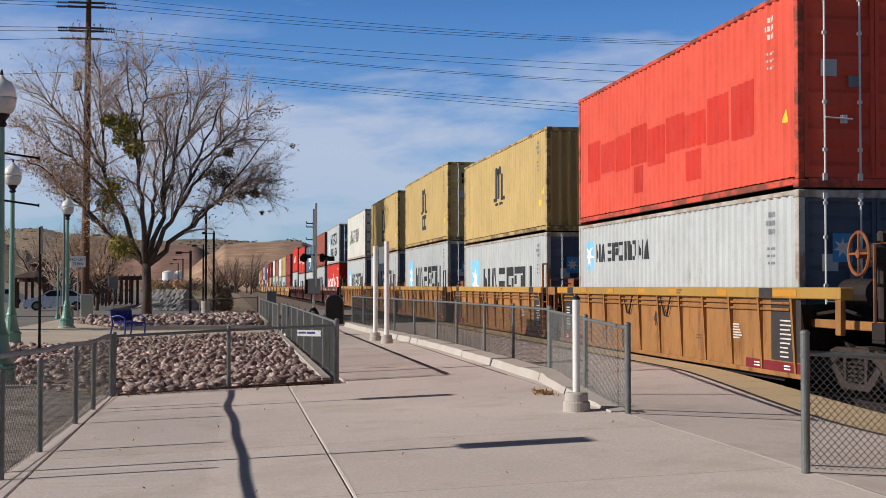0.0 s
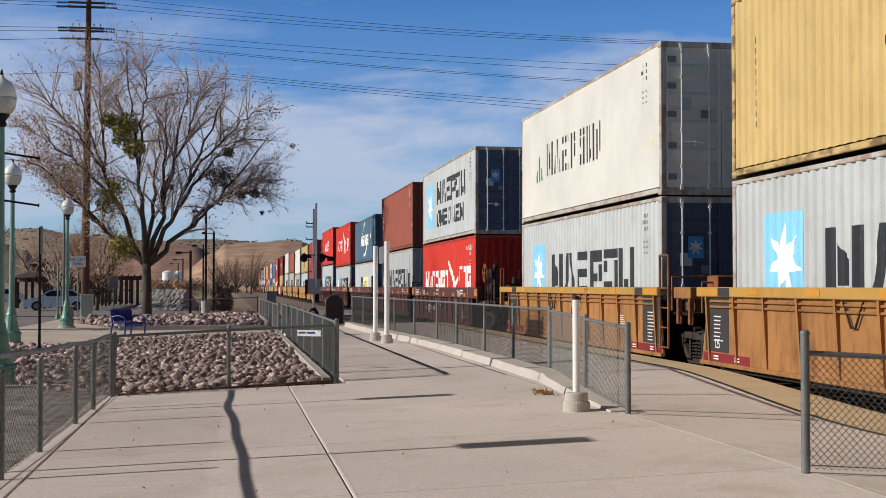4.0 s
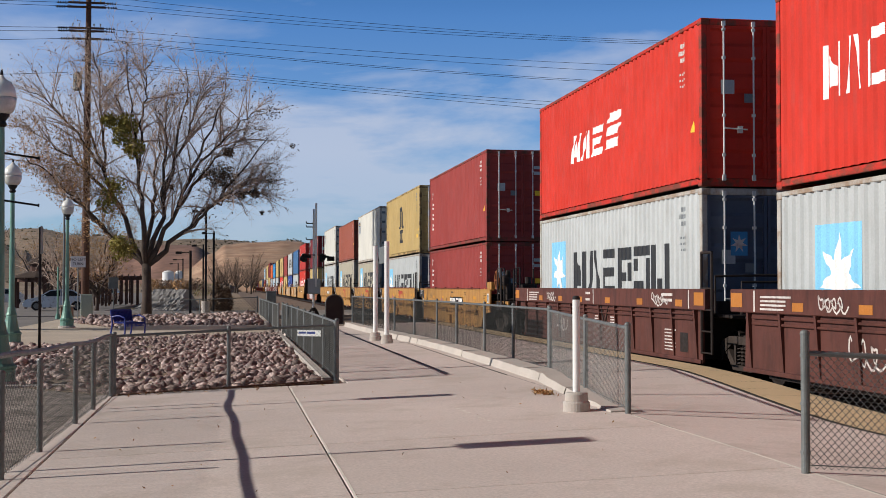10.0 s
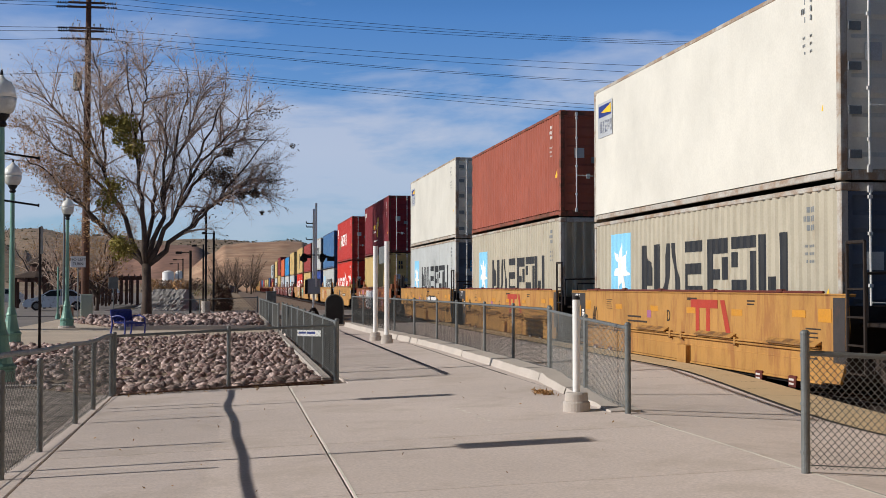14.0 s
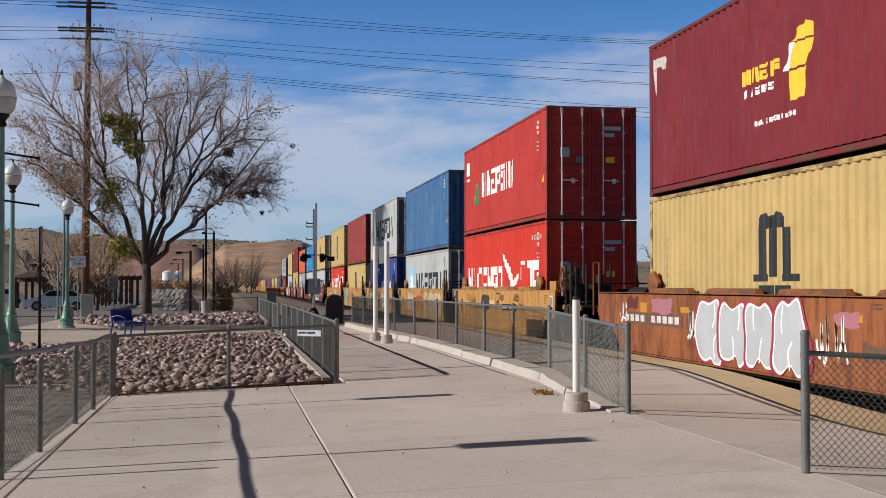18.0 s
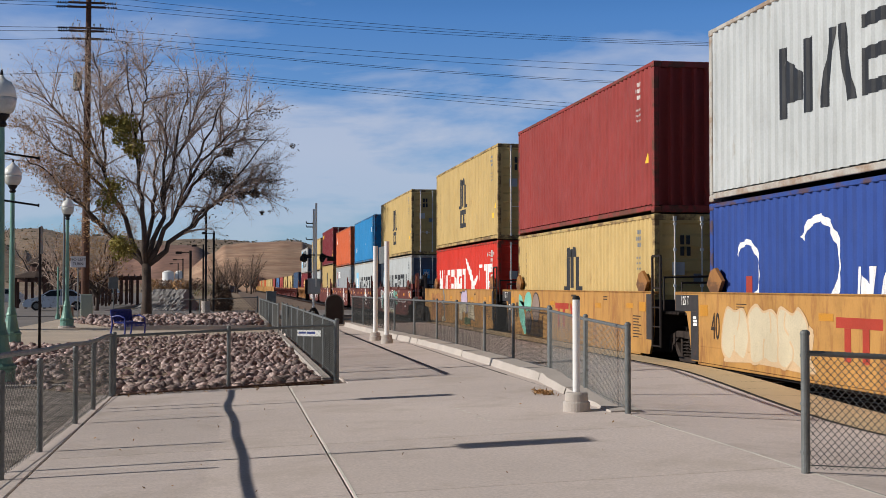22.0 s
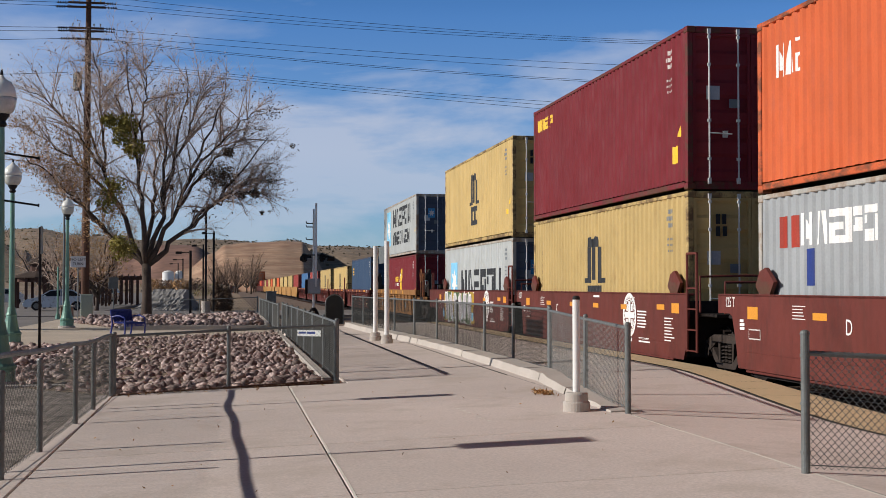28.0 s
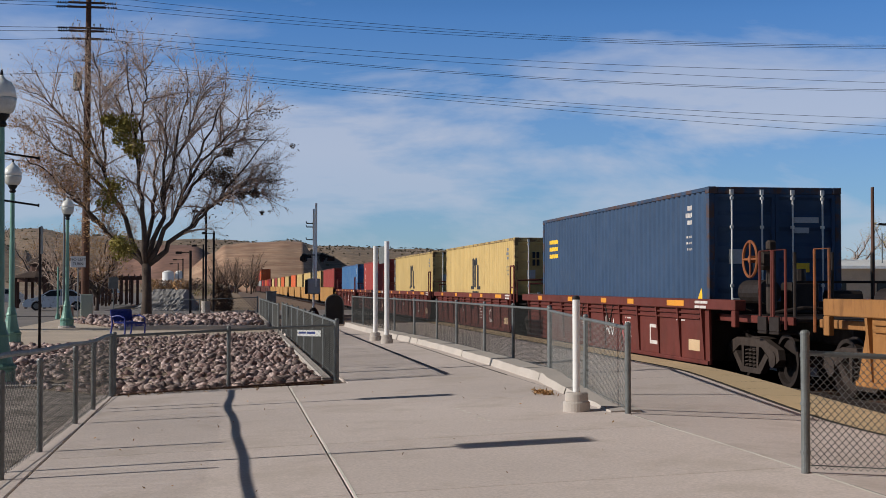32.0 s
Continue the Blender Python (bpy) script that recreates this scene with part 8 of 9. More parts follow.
def build_crossing_signal():
    x, y, z = 4.58, 73.1, -0.3
    s = thing("crossing_signal", "railway crossing signal with lamps, hoods and a bell mast", "signal", at=(x, y, z))
    part("mast", Geo().lathe(0, 0, [(0.06, 0), (0.06, 6.0)], 14), WHITE_PAINT, s, "pale painted signal mast")
    part("base", Geo().lathe(0, 0, [(0.32, 0), (0.3, 0.25), (0.12, 0.55)], 12), STEEL_DARK, s)
    part("gate_box", Geo().cbox(-0.36, 0.36, -0.3, 0.25, 1.3, 2.15, 0.05), MARK_GREY, s, "grey gate mechanism box")
    part("gate_arm", Geo().cbox(0.05, 0.16, -0.42, -0.35, 1.7, 6.3, 0.01), WHITE_PAINT, s, "white raised gate arm")
    part("counterweight", Geo().cbox(-0.5, -0.35, -0.4, -0.3, 1.3, 2.1, 0.02), STEEL_DARK, s)
    part("lamp_bar", Geo().cyl((-0.65, -0.1, 3.45), (0.65, -0.1, 3.45), 0.03, n=8), STEEL_DARK, s)
    for k, sx in enumerate((-0.5, 0.5)):
        lamp = part("signal_lamp", Geo().cyl((sx, -0.02, 3.3), (sx, 0.1, 3.3), 0.24, n=22), BLACK, s, "round black target board")
        part("lens", Geo().cyl((sx, -0.12, 3.3), (sx, -0.02, 3.3), 0.12, n=16), BLACK, lamp)
        g = Geo()
        for i in range(9):
            a0, a1 = math.pi * i / 9, math.pi * (i + 1) / 9
            g.add([(sx + 0.14 * math.cos(a0), -0.05, 3.3 + 0.14 * math.sin(a0)), (sx + 0.14 * math.cos(a1), -0.05, 3.3 + 0.14 * math.sin(a1)), (sx + 0.13 * math.cos(a1), -0.36, 3.28 + 0.13 * math.sin(a1)), (sx + 0.13 * math.cos(a0), -0.36, 3.28 + 0.13 * math.sin(a0))], [(0, 1, 2, 3)])
        part("hood", g, BLACK, lamp)
        lamp.matrix_basis = pose(sx, 0, 3.3, 0, 0, 62) @ pose(-sx, 0, -3.3)
        part("side_lamp", Geo().cyl((sx * 1.5, 0.1, 3.25), (sx * 1.5 + 0.4, 0.1, 3.25), 0.13, n=14), STEEL_DARK, s)
    for zz in (5.2, 5.0, 4.3):
        part("bracket", Geo().cyl((-0.4, 0, zz), (0, 0, zz), 0.03, n=6).cyl((-0.4, 0, zz), (-0.42, 0, zz + 0.12), 0.025, n=6), STEEL_DARK, s)
    cab = thing("signal_case", "small grey trackside relay case", "equipment case", at=(2.6, 84, -0.25))
    part("case_body", Geo().cbox(-0.3, 0.3, -0.25, 0.25, 0, 1.3, 0.02), GALV, cab)
    part("case_roof", Geo().cbox(-0.35, 0.35, -0.3, 0.3, 1.3, 1.36, 0.01), GALV, cab)


def build_bench():
    b = thing("bench", "blue painted metal slat bench with curved arms", "bench", at=pose(-3.5, 47.0, -0.26, 0, 0, 52))
    for k in range(15):
        x = -0.46 + k * 0.0657
        part("slat", Geo().tube([(x, 0.3, 0.86), (x, 0.22, 0.62), (x, 0.16, 0.45), (x, 0.0, 0.42), (x, -0.24, 0.44), (x, -0.3, 0.4), (x, -0.31, 0.3)], 0.02, 5), BLUE_PAINT, b)
    for s in (-0.5, 0.5):
        part("arm", Geo().tube([(s, 0.24, 0.64), (s, -0.1, 0.68), (s, -0.34, 0.6), (s, -0.36, 0.3), (s, -0.34, 0.0)], 0.028, 8), BLUE_PAINT, b)
        part("leg", Geo().tube([(s, 0.3, 0.0), (s, 0.22, 0.4), (s, 0.3, 0.86)], 0.028, 8), BLUE_PAINT, b)
    part("top_tube", Geo().cyl((-0.5, 0.3, 0.86), (0.5, 0.3, 0.86), 0.03, n=8), BLUE_PAINT, b)
    part("front_tube", Geo().cyl((-0.5, -0.3, 0.42), (0.5, -0.3, 0.42), 0.03, n=8), BLUE_PAINT, b)
    part("seat_sheet", Geo().prism([(0.17, 0.43), (-0.24, 0.43), (-0.24, 0.435), (0.17, 0.437)], 0, -0.46, 0.46), BLUE_PAINT, b)
    part("back_sheet", Geo().prism([(0.19, 0.5), (0.285, 0.82), (0.29, 0.82), (0.2, 0.5)], 0, -0.46, 0.46), BLUE_PAINT, b)


CAR_BLUE = mat("pale_blue_car_paint", C(190, 204, 218), 0.3, 0.3, var=0.04, fine=0.02, bump=0, coat=0.5)
GLASS_DARK = mat("tinted_glass", C(34, 40, 46), 0.08, var=0.05, bump=0)
RUBBER = mat("rubber", C(30, 30, 30), 0.8)


def build_car_thing(x, y, rz, material, label, z=-0.27):
    c = thing("car", label, "car", "parked cars", at=pose(x, y, z, 0, 0, rz))
    side = [(-2.16, 0.24), (-2.22, 0.42), (-2.2, 0.62), (-2.02, 0.78), (-1.3, 0.92), (-1.0, 0.95), (1.75, 0.98), (2.12, 0.9), (2.2, 0.6), (2.16, 0.24), (1.72, 0.22), (1.66, 0.5), (1.45, 0.66), (1.2, 0.64), (1.0, 0.48), (0.96, 0.22), (-0.96, 0.22), (-1.0, 0.48), (-1.2, 0.64), (-1.45, 0.66), (-1.66, 0.5), (-1.72, 0.22)]
    part("body", Geo().prism(side, 1, -0.86, 0.86), material, c)
    cabin = [(-1.28, 0.93), (-0.45, 1.42), (0.2, 1.49), (1.1, 1.44), (1.9, 0.97)]
    part("cabin", Geo().add([(u, -0.84 + 0.3 * (v - 0.93), v) for u, v in cabin] + [(u, 0.84 - 0.3 * (v - 0.93), v) for u, v in cabin], [(0, 1, 2, 3, 4), (9, 8, 7, 6, 5), (0, 5, 6, 1), (1, 6, 7, 2), (2, 7, 8, 3), (3, 8, 9, 4), (0, 4, 9, 5)]), material, c)
    for s in (-1, 1):
        for pane in ([(-1.0, 1.0), (-0.42, 1.36), (0.25, 1.42), (0.25, 1.0)], [(0.33, 1.0), (0.33, 1.42), (1.05, 1.38), (1.6, 1.02)]):
            part("side_window", Geo().add([(u, s * (0.848 - 0.3 * (v - 0.93)), v) for u, v in pane], [(0, 1, 2, 3)]), GLASS_DARK, c)
        part("mirror", Geo().cbox(-0.85, -0.7, s * 0.97 - 0.09, s * 0.97 + 0.09, 0.96, 1.08, 0.02), material, c)
    part("windscreen", Geo().add([(-1.25, -0.76, 0.96), (-1.25, 0.76, 0.96), (-0.52, 0.66, 1.4), (-0.52, -0.66, 1.4)], [(0, 1, 2, 3)]), GLASS_DARK, c)
    for px in (-1.35, 1.35):
        for s in (-1, 1):
            w = part("wheel", Geo().cyl((px, s * 0.7, 0.32), (px, s * 0.88, 0.32), 0.32, n=20), RUBBER, c)
            part("rim", Geo().cyl((px, s * 0.88, 0.32), (px, s * 0.89, 0.32), 0.2, n=16), GALV, w)
    for s in (-0.6, 0.6):
        part("headlight", Geo().cbox(-2.24, -2.18, s - 0.18, s + 0.18, 0.62, 0.76, 0.01), GLOBE_LOW, c)
    part("bumper", Geo().cbox(-2.28, -2.2, -0.85, 0.85, 0.32, 0.52, 0.02), material, c)


TIMBER = mat("dark_timber", C(84, 62, 54), 0.85, var=0.25, fscale=18)
SHINGLE = mat("brown_shingle", C(74, 61, 54), 0.9, var=0.25, fscale=10, bump=0.4)
STUCCO = mat("stucco", C(196, 178, 156), 0.9, var=0.1)
ROOF_WHITE = mat("pale_roof", C(226, 226, 224), 0.7, var=0.08)


def build_gazebo(x, y, r, h):
    g = thing("gazebo", "dark timber gazebo with a tiered shingle roof", "gazebo", at=(x, y, -0.3))
    for k in range(8):
        a = math.pi / 8 + k * math.pi / 4
        part("post", Geo().cbox(r * math.cos(a) - 0.1, r * math.cos(a) + 0.1, r * math.sin(a) - 0.1, r * math.sin(a) + 0.1, 0, h, 0.01), TIMBER, g)
    part("roof", Geo().lathe(0, 0, [(r * 1.15, h), (r * 1.15, h + 0.1), (r * 0.45, h + 0.5), (r * 0.45, h + 0.51)], 8), SHINGLE, g)
    part("lantern", Geo().lathe(0, 0, [(r * 0.36, h + 0.5), (r * 0.36, h + 1.05)], 8), TIMBER, g)
    part("upper_roof", Geo().lathe(0, 0, [(r * 0.55, h + 1.05), (r * 0.55, h + 1.1), (0.05, h + 1.65)], 8), SHINGLE, g)
    part("beam", Geo().lathe(0, 0, [(r * 1.02, h - 0.3), (r * 1.02, h - 0.02), (r * 0.95, h - 0.02), (r * 0.95, h - 0.3)], 8), TIMBER, g)


def build_pergola(x, y, n, gap, h, rz=0):
    p = thing("pergola", "dark timber pergola with open rafters", "pergola", "pergolas", at=pose(x, y, -0.3, 0, 0, rz))
    for k in range(n):
        for d in (0, 3.2):
            part("post", Geo().cbox(k * gap - 0.07, k * gap + 0.07, d - 0.07, d + 0.07, 0, h, 0.01), TIMBER, p)
    for d in (0, 3.2):
        part("beam", Geo().cbox(-0.6, (n - 1) * gap + 0.6, d - 0.08, d + 0.08, h, h + 0.25, 0.01), TIMBER, p)
    for k in range(int((n - 1) * gap / 0.6) + 1):
        part("rafter", Geo().cbox(k * 0.6 - 0.04, k * 0.6 + 0.04, -0.6, 3.8, h + 0.252, h + 0.4, 0.005), TIMBER, p)


def build_light_pole(x, y, h, arm, z=-0.3):
    p = thing("light_pole", "slim dark parking-lot light pole with a box lamp head", "light pole", "light poles", at=(x, y, z))
    if h > 6:
        part("footing", Geo().lathe(0, 0, [(0.28, 0), (0.28, 0.8), (0.24, 0.82)], 14), CURB, p)
    part("shaft", Geo().cbox(-0.07, 0.07, -0.07, 0.07, 0.0, h, 0.01), BLACK, p)
    part("arm", Geo().cbox(min(0, arm), max(0, arm), -0.03, 0.03, h - 0.16, h - 0.1, 0.005), BLACK, p)
    part("lamp_head", Geo().cbox(min(arm, arm * 1.7), max(arm, arm * 1.7), -0.2, 0.2, h - 0.2, h - 0.06, 0.01), BLACK, p)


def build_street():
    for x, y, br in ((-3.82, 23.1, (3.15, 3.95)), (-6.18, 39.4, ()), (-6.5, 55.2, ())):
        build_lamp(x, y, 5.28, br)
    for x, y, w in ((-2.66, 12.25, 0.4), (-3.1, 17.72, 0.3), (-4.44, 32.4, 0.4)):
        build_sign_post(x, y, 3.12, w, 0.66)
    build_utility_pole()
    build_crossing_signal()
    build_bench()
    build_white_post(3.94, 14.76, 1.28, 0.043)
    a = build_white_post(3.81, 34.77, 2.5, 0.062, False)
    b = build_white_post(3.9, 32.96, 2.56, 0.062, False)
    part("information_panel", Geo().cbox(-0.012, 0.012, 0.08, 1.72, 2.02, 2.46, 0.004), GALV, b, "thin grey sign panel between two posts")
    # electric cabinet, notices, pillar
    c = thing("electric_cabinet", "grey-green steel electric cabinet beside the pole", "cabinet", at=(-7.55, 72.8, -0.26))
    part("cabinet_body", Geo().cbox(-0.3, 0.3, -0.2, 0.2, 0, 1.26, 0.015), mat("cabinet_green", C(150, 160, 148), 0.6, var=0.08), c)
    part("cabinet_door", Geo().cbox(-0.27, 0.27, -0.215, -0.201, 0.08, 1.2, 0.004), mat("cabinet_door_green", C(158, 168, 156), 0.6, var=0.08), c)
    s = thing("traffic_sign", "white traffic notice panel on the street side", "sign", at=(-7.35, 66.8, -0.26))
    part("post", Geo().cyl((0, 0, 0), (0, 0, 3.2), 0.03, n=8), GALV, s)
    part("sign_panel", Geo().cbox(-0.36, 0.36, -0.06, -0.04, 2.62, 3.16, 0.004), WHITE_PAINT, s)
    text_mesh("NO LEFT", 0.19, BLACK, pose(0, -0.064, 3.0, 90, 0, 0), s)
    text_mesh("TURN", 0.19, BLACK, pose(0, -0.064, 2.78, 90, 0, 0), s)
    s = thing("traffic_sign", "grey back of a traffic sign on a post", "sign", at=(-6.6, 78, -0.26))
    part("post", Geo().cyl((0, 0, 0), (0, 0, 2.2), 0.03, n=8), GALV, s)
    part("sign_panel", Geo().cbox(-0.28, 0.28, -0.05, -0.035, 1.55, 2.2, 0.004), GALV, s)
    s = thing("fence_notice", "small white notice with bars fixed to the fence", "notice", at=pose(1.42, 24.0, 0.53, 0, 0, -38))
    part("notice_panel", Geo().cbox(-0.25, 0.26, -0.006, 0.006, 0.0, 0.11, 0.002), WHITE_PAINT, s)
    part("notice_bars", Geo().box(-0.22, -0.06, -0.009, -0.0065, 0.045, 0.08).box(-0.04, 0.14, -0.009, -0.0065, 0.045, 0.08), MARK_NAVY, s)
    part("bracket", Geo().cyl((0.25, 0.0, 0.05), (0.33, 0.1, 0.05), 0.008, n=6).cyl((0.33, 0.1, 0.05), (0.29, 0.19, 0.05), 0.008, n=6), GALV, s)
    p = thing("stone_pillar", "low brown stone pillar by the pavement", "pillar", at=(-8.3, 70.5, -0.27))
    part("pillar_shaft", Geo().cbox(-0.3, 0.3, -0.3, 0.3, 0, 0.62, 0.03), mat("pillar_stone", C(140, 112, 94), 0.9, fscale=8), p)
    part("pillar_cap", Geo().cbox(-0.36, 0.36, -0.36, 0.36, 0.62, 0.72, 0.02), CURB, p)
    # rounded mesh gate at the platform's end
    g = thing("swing_gate", "dark rounded-top mesh gate at the crossing", "gate", at=pose(4.0, 51.0, -0.05, 0, 0, 12))
    pts = [(-0.35, 0, 0.02), (-0.35, 0, 0.85)] + [(-0.35 * math.cos(a), 0, 0.85 + 0.3 * math.sin(a)) for a in [math.pi * k / 10 for k in range(1, 10)]] + [(0.35, 0, 0.85), (0.35, 0, 0.02)]
    part("gate_frame", Geo().tube(pts, 0.025, 8), GALV, g)
    part("gate_sheet", Geo().prism([(q[0] * 0.98, q[2]) for q in pts], 1, -0.008, 0.008), mat("dark_mesh_sheet", C(58, 58, 58), 0.7, var=0.15), g)
    # street side
    build_car_thing(-12.0, 96.0, 6, CAR_BLUE, "pale blue hatchback parked at the street")
    build_car_thing(-20.5, 125.0, 8, mat("white_car_paint", C(214, 214, 214), 0.3, 0.1, var=0.03, bump=0, coat=0.4), "white car parked far down the street")
    build_car_thing(-13.2, 150.0, 80, mat("silver_car_paint", C(170, 172, 176), 0.3, 0.5, var=0.03, bump=0, coat=0.4), "silver car far down the street")
    build_gazebo(-14.5, 105, 1.75, 2.35)
    build_pergola(-14.6, 114, 8, 0.62, 2.1)
    build_pergola(-13.6, 135, 8, 0.75, 2.5, 4)
    build_pergola(-13.4, 124, 11, 0.5, 2.3, 2)
    build_light_pole(-1.46, 83, 6.5, -0.5)
    build_light_pole(-1.03, 87, 5.3, -0.45)
    build_light_pole(-2.3, 118, 5.4, -0.6)
    build_light_pole(-5.5, 160, 5.0, -0.7)
    build_light_pole(-2.25, 78, 3.8, -0.5)
    build_light_pole(-7.2, 190, 5.0, -0.7)
    p = thing("light_pole", "pale slim steel street pole", "light pole", "light poles", at=(-9.25, 77, -0.26))
    part("shaft", Geo().lathe(0, 0, [(0.08, 0), (0.05, 8.6)], 10), GALV, p)
    p = thing("light_pole", "short pale green pole by the car", "light pole", "light poles", at=(-8.7, 70, -0.26))
    part("shaft", Geo().lathe(0, 0, [(0.12, 0), (0.1, 0.25), (0.05, 0.3), (0.045, 2.7)], 10), GREEN, p)
    # buildings beyond the street and behind the train
    for x, y, w, d, h, m, lab in ((58, 112, 16, 10, 3.4, STUCCO, "low building with a pale roof beyond the tracks"),):
        b = thing("building", lab, "building", "low buildings", at=(x, y, -0.46))
        part("wall", Geo().box(-w / 2, w / 2, -d / 2, d / 2, 0, h), m, b)
        part("roof", Geo().prism([(-d / 2 - 0.5, h), (d / 2 + 0.5, h), (d / 2 + 0.4, h + 0.25), (0, h + 0.9), (-d / 2 - 0.4, h + 0.25)], 0, -w / 2 - 0.5, w / 2 + 0.5), ROOF_WHITE, b)
        for k in range(4):
            xx = -w / 2 + (k + 0.5) * w / 4
            win = part("window", Geo().cbox(xx - 0.6, xx + 0.6, -d / 2 - 0.04, -d / 2 + 0.02, 1.0, 2.2, 0.01), STEEL_DARK, b)
            part("pane", Geo().box(xx - 0.52, xx + 0.52, -d / 2 - 0.05, -d / 2 - 0.041, 1.08, 2.12), GLASS_DARK, win)
    for x, y, h in ((55.5, 108, 7.5), (57, 109, 6.6)):
        p = thing("antenna_mast", "thin pale mast beyond the tracks", "mast", "masts", at=(x, y, -0.46))
        part("shaft", Geo().lathe(0, 0, [(0.07, 0), (0.05, h)], 8), GALV, p)
    p = thing("utility_pole", "dark wooden utility pole beyond the tracks", "utility pole", at=(52, 101, -0.46))
    part("pole", Geo().lathe(0, 0, [(0.17, 0), (0.13, 10)], 10), WOOD_POLE, p)
    g = Geo().cyl((52, 101, 6.5), (80, 101, 6.2), 0.03, n=5).cyl((52.5, 100.9, 6.5), (54.0, 100.9, 6.45), 0.1, n=8)
    solid("power_line", g, BLACK, "sagging black cable with a dark splice case", "power line", "power lines")


RIPRAP = mat("grey_riprap", C(156, 152, 148), 0.95, var=0.2, scale=1.5, fine=0.25, fscale=5, bump=0.8, dist=0.05, stain=0.6, stain_color=C(112, 106, 100), stain_scale=2.5, stain_at=0.5)


def build_bank():
    """A stony bank beyond the cross street with low brush on its top."""
    g = Geo()
    nx, ny = 34, 16
    r = random.Random(77)
    for j in range(ny + 1):
        t = j / ny
        for i in range(nx + 1):
            x = -7.0 + 4.4 * i / nx
            z = -0.3 + 1.45 * min(1.0, t * 1.5)
            edge = max(0.0, min(1.0, (-2.6 - x) / 0.9)) * max(0.0, min(1.0, (x + 7.0) / 0.9))
            g.v.append((x + r.uniform(-0.08, 0.08), 92.6 + 26 * t, -0.35 + (z + 0.35) * edge + r.uniform(-0.05, 0.07) * edge))
    w = nx + 1
    g.f = [(j * w + i, j * w + i + 1, (j + 1) * w + i + 1, (j + 1) * w + i) for j in range(ny) for i in range(nx)]
    solid("stone_bank", g, RIPRAP, "grey broken-stone bank beyond the cross street", "bank", kind="structure")
    for k in range(6):
        build_bush(-6.3 + 0.7 * k, 113 + r.uniform(-1.5, 1.5), r.uniform(0.7, 1.0), r.uniform(0.6, 1.0), 80 + k, THICKET if k % 3 else LEAF_DRY, "low brown dry brush on the bank", 260, 1.1)


def build_bed_debris():
    """Dry leaf bits and grit swept against the bed's front board."""
    r = random.Random(61)
    g = Geo()
    for k in range(420):
        t = r.random()
        x = -1.7 + 3.4 * t
        y = 20.36 + 0.76 * t - abs(r.gauss(0, 0.07))
        leaf(g, Vector((x, y, level(x) + 0.006)), r.uniform(0.008, 0.028), r)
    solid("leaf_debris", g, DARK_LEAF, "brown leaf bits along the bed's front edge", "debris", kind="stuff")


def build_plants():
    build_bed_debris()
    build_bank()
    build_park_tree()
    for x, y, h, w, s, lv in ((-11.3, 96, 5.6, 2.4, 3, 0), (-8.9, 92, 6.5, 2.6, 4, 2), (-16, 120, 7, 3.5, 5, 1), (-13, 140, 7.5, 3, 6, 1)):
        build_bare_tree(x, y, h, w, s, "bare brownish street tree with dry leaves", leaves=lv)
    build_bare_tree(-14.5, 53.6, 13.5, 3.2, 7, "tall bare street tree beside the park", thick=0.13, twigs=4)
    rnd = random.Random(12)
    for k in range(9):
        x0 = -3 + 1.4 * k + rnd.uniform(-1, 1)
        yy = 330 + rnd.uniform(-30, 60)
        build_bare_tree(x0, yy, rnd.uniform(6, 11), 4.0, 30 + k, "bare grey-brown thicket tree by the line", THICKET, thick=0.14, twigs=5)
    for x, y, h, w, s in ((46, 112, 8.2, 4.5, 50), (41, 118, 7.0, 4.0, 51), (60, 125, 7.5, 4, 52)):
        build_bare_tree(x, y, h, w, s, "bare grey tree behind the tracks", thick=0.12, twigs=5)
    build_bare_tree(61.5, 112, 8.6, 2.6, 54, "leafy dark green tree beyond the tracks", thick=0.12, twigs=5, leaves=5)
    c = thing("cypress_tree", "slim dark cypress beyond the tracks", "tree", "trees")
    g = Geo()
    r = random.Random(3)
    for k in range(900):
        t = r.random()
        a = r.uniform(0, 6.28)
        rr = 0.9 * (1 - t) ** 0.8 * r.random() ** 0.4
        leaf(g, Vector((49 + rr * math.cos(a), 112 + rr * math.sin(a), 0.2 + 6.6 * t)), 0.16, r)
    part("trunk", Geo().tube([(49, 112, -0.46), (49, 112, 3), (49, 112, 6.2)], [0.14, 0.1, 0.03], 8), BARK, c)
    ob = new("foliage", g.mesh("foliage", SHRUB, fix=False))
    ob.parent = c
    ob["kind"] = "stuff"
    build_bush(-0.75, 88, 0.5, 1.8, 61, DARK_LEAF, "dense dark clipped bush by the light poles", 1500)
    build_bush(-0.2, 90, 0.4, 1.6, 62, DARK_LEAF, "dense dark clipped bush by the light poles", 1000)
    for k in range(7):
        build_bush(-9.5 + 1.1 * k, 205 + 3 * k, 1.6, 2.2, 70 + k, SHRUB if k % 2 else MISTLETOE, "olive bush beyond the car park", 260)


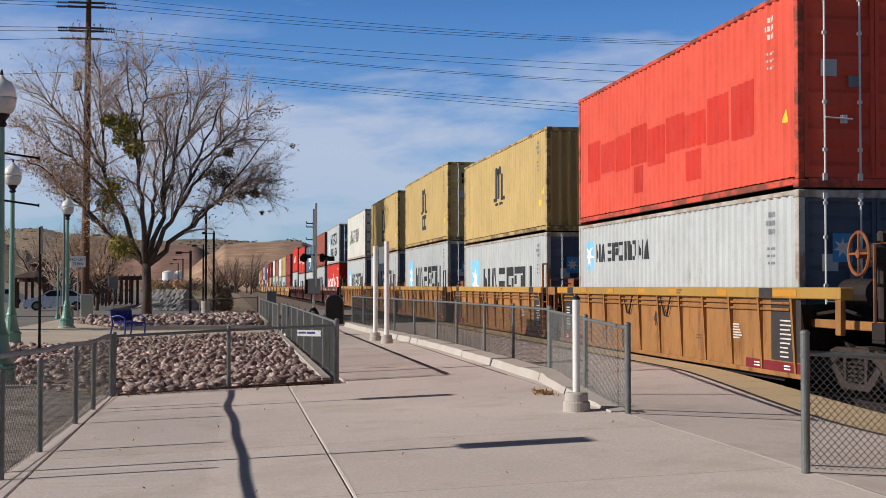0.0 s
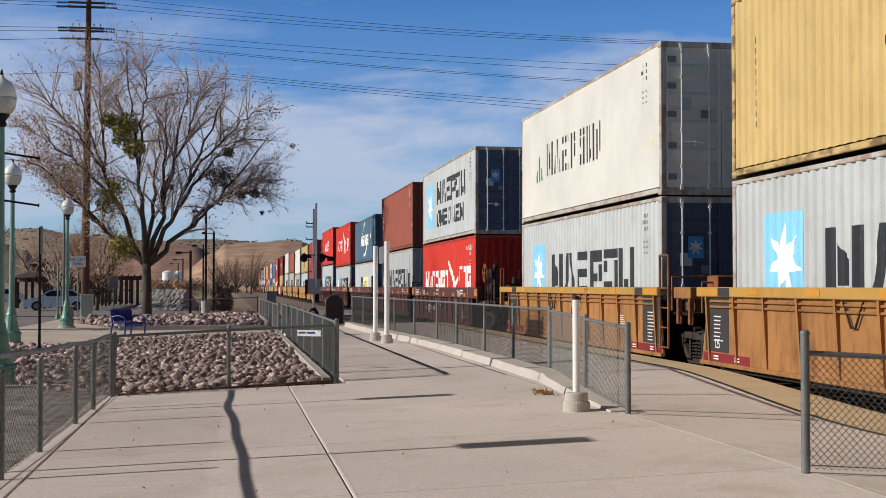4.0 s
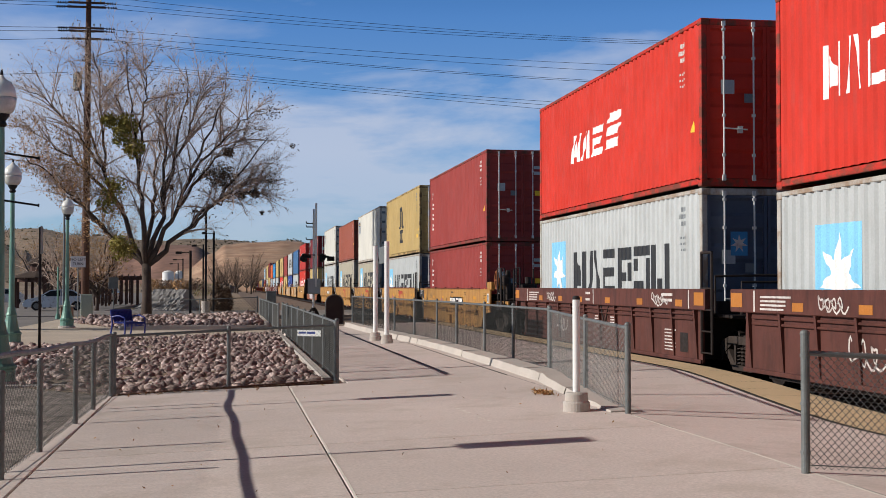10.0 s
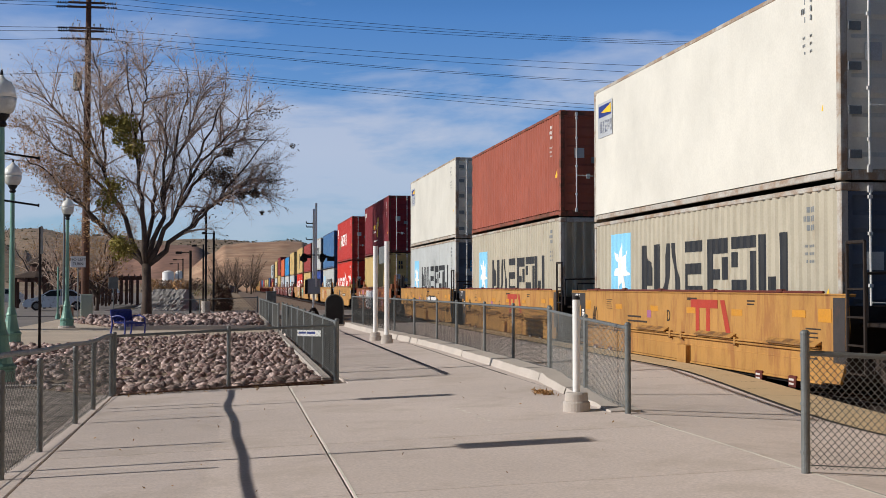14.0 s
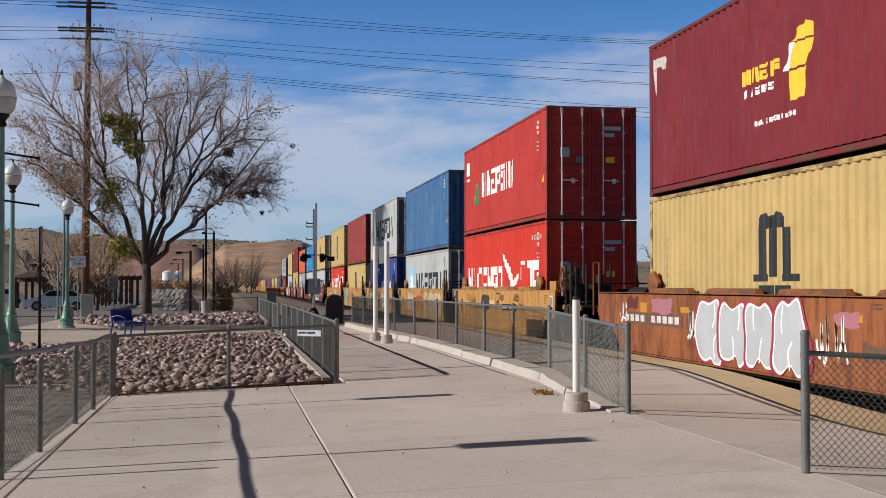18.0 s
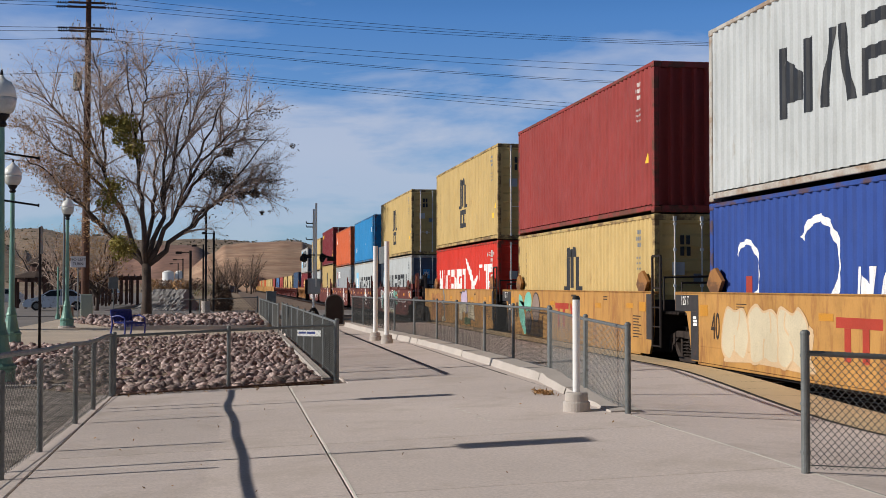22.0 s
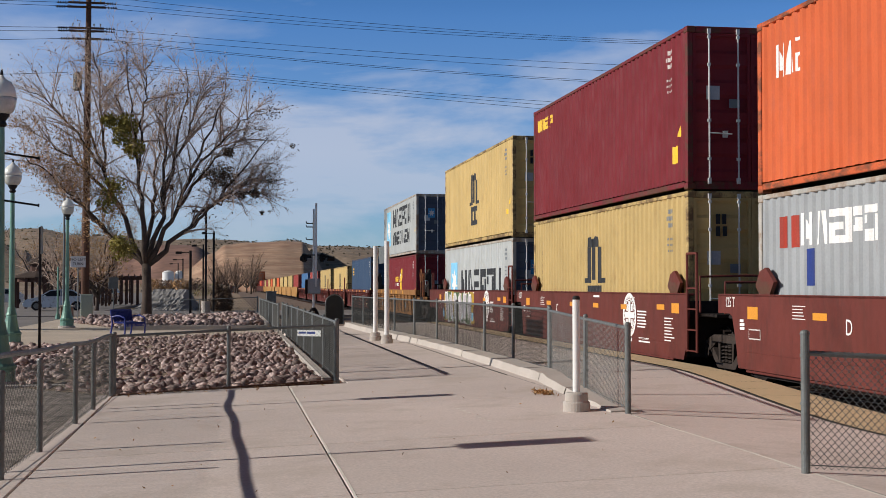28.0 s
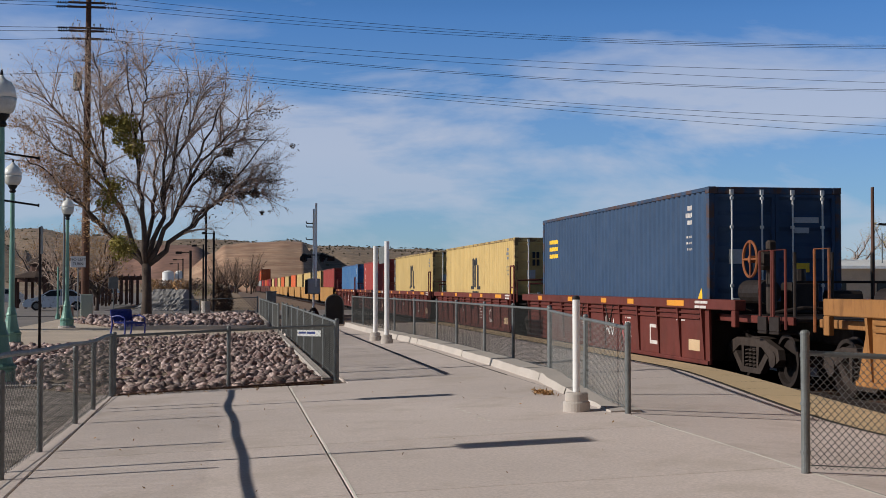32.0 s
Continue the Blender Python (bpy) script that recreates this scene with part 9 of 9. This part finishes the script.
def build_rocks():
    near = rock_meshes(ROCK_OBJ, 9, 2)
    far = rock_meshes(ROCK, 7, 1)
    side = lambda x, y: -4.2 < x < 1.45 and y > 20.75 + 0.235 * max(0, x + 1.62) + max(0, -1.7 - x) * 1.2 and y < 43.2
    base = lambda x: level(x) - 0.05
    g = Geo().add([(-1.7, 20.5, level(-1.7) - 0.03), (1.6, 21.3, level(1.6) - 0.03), (1.6, 43.5, level(1.6) - 0.03), (-4.3, 43.5, level(-2.6) - 0.01), (-4.3, 24, level(-2.6) - 0.01)], [(0, 1, 2, 3, 4)])
    solid("ground_bed", g, DIRT, "dark soil under the rock bed", "ground", kind="structure")
    scatter("rock_bed", "bed of rounded pinkish-grey river rocks behind the fence", side, -4.2, 1.45, 20.7, 43.2, 0.124, 0.072, base, singles=300, meshes=near, sub=far)
    edge = thing("bed_edging", "pale concrete edging along the rock bed", "edging", kind="structure")
    for k in range(7):
        y0 = 21.35 + k * 3.2
        part("edging_stone", Geo().cbox(1.47, 1.62, y0, y0 + 3.18, level(1.55) - 0.1, level(1.55) + 0.06, 0.012), CURB, edge)
    part("edging_stone", Geo().add([(-1.66, 20.46, -0.3), (1.66, 21.28, -0.3), (1.64, 21.36, -0.3), (-1.68, 20.54, -0.3), (-1.66, 20.46, level(-1.66) + 0.012), (1.66, 21.28, level(1.66) + 0.012), (1.64, 21.36, level(1.66) + 0.012), (-1.68, 20.54, level(-1.66) + 0.012)], [(0, 3, 2, 1), (4, 5, 6, 7), (0, 1, 5, 4), (1, 2, 6, 5), (2, 3, 7, 6), (3, 0, 4, 7)]), WOOD_POLE, edge, "dark timber edging board")
    two = lambda x, y: 52.6 + 0.0 * x < y < 72 and -7.2 < x < 1.35 and y > 52.6 + max(0, (-3.9 - x)) * 3.2
    scatter("rock_bed", "far bed of rounded pinkish-grey rocks round the tree", two, -7.3, 1.4, 52.5, 72, 0.22, 0.125, lambda x: max(level(x), -0.25) - 0.03, meshes=far, sub=far)
    part("edging_stone", Geo().cbox(-4.3, -1.86, 22.72, 22.88, -0.42, -0.2, 0.012), CURB, edge)
    part("edging_stone", Geo().cbox(-4.2, 1.5, 52.3, 52.46, -0.3, -0.1, 0.012), CURB, edge)
    part("edging_stone", Geo().cbox(1.42, 1.56, 52.5, 72.2, -0.3, -0.0, 0.012), CURB, edge)
    three = lambda x, y: x < -2.05 - 0.012 * (y - 10) and x > -2.1 - 0.17 * (y - 8) and 22.95 < y < 38 and not side(x, y)
    scatter("rock_bed", "bed of grey rocks along the fence", three, -6.5, -2.0, 22.9, 38, 0.17, 0.095, lambda x: -0.28, meshes=far, sub=far)


def build_litter():
    r = random.Random(5)
    g = Geo()
    for k in range(230):
        x, y = r.uniform(-1.6, 4.2), r.uniform(7, 20)
        if k % 4:
            x, y = 4.12 + r.gauss(0, 0.05), 17.2 + r.gauss(0, 0.22)
        if k < 25:
            x, y = r.uniform(-1.5, 1.6), 20.3 + r.uniform(-0.25, 0.1)
        leaf(g, Vector((x, y, level(x) + r.uniform(0.008, 0.03))), r.uniform(0.02, 0.045) if k % 4 else r.uniform(0.012, 0.026), r)
    solid("fallen_leaves", g, LEAF_DRY, "scattered small brown fallen leaves on the concrete", "leaves", kind="stuff")


def build_unseen_wall():
    """Added unseen long block behind the platform: closes the place, dims the container ends."""
    d = thing("wall_unseen", "plain brown unseen wall added behind the platform to cut skylight", "wall", kind="structure", at=(0, -9, 0))
    part("wall", Geo().box(-30, 6.0, -6, 0, -0.46, 5.2), SHINGLE, d)
    part("roof", Geo().prism([(-6.8, 5.2), (0.9, 5.2), (0.9, 5.35), (-3, 7.6), (-6.8, 5.35)], 0, -30.8, 6.6), SHINGLE, d)


build_unseen_wall()
build_distance()
build_rocks()
build_street()
build_plants()
build_litter()

build_train()
motions()
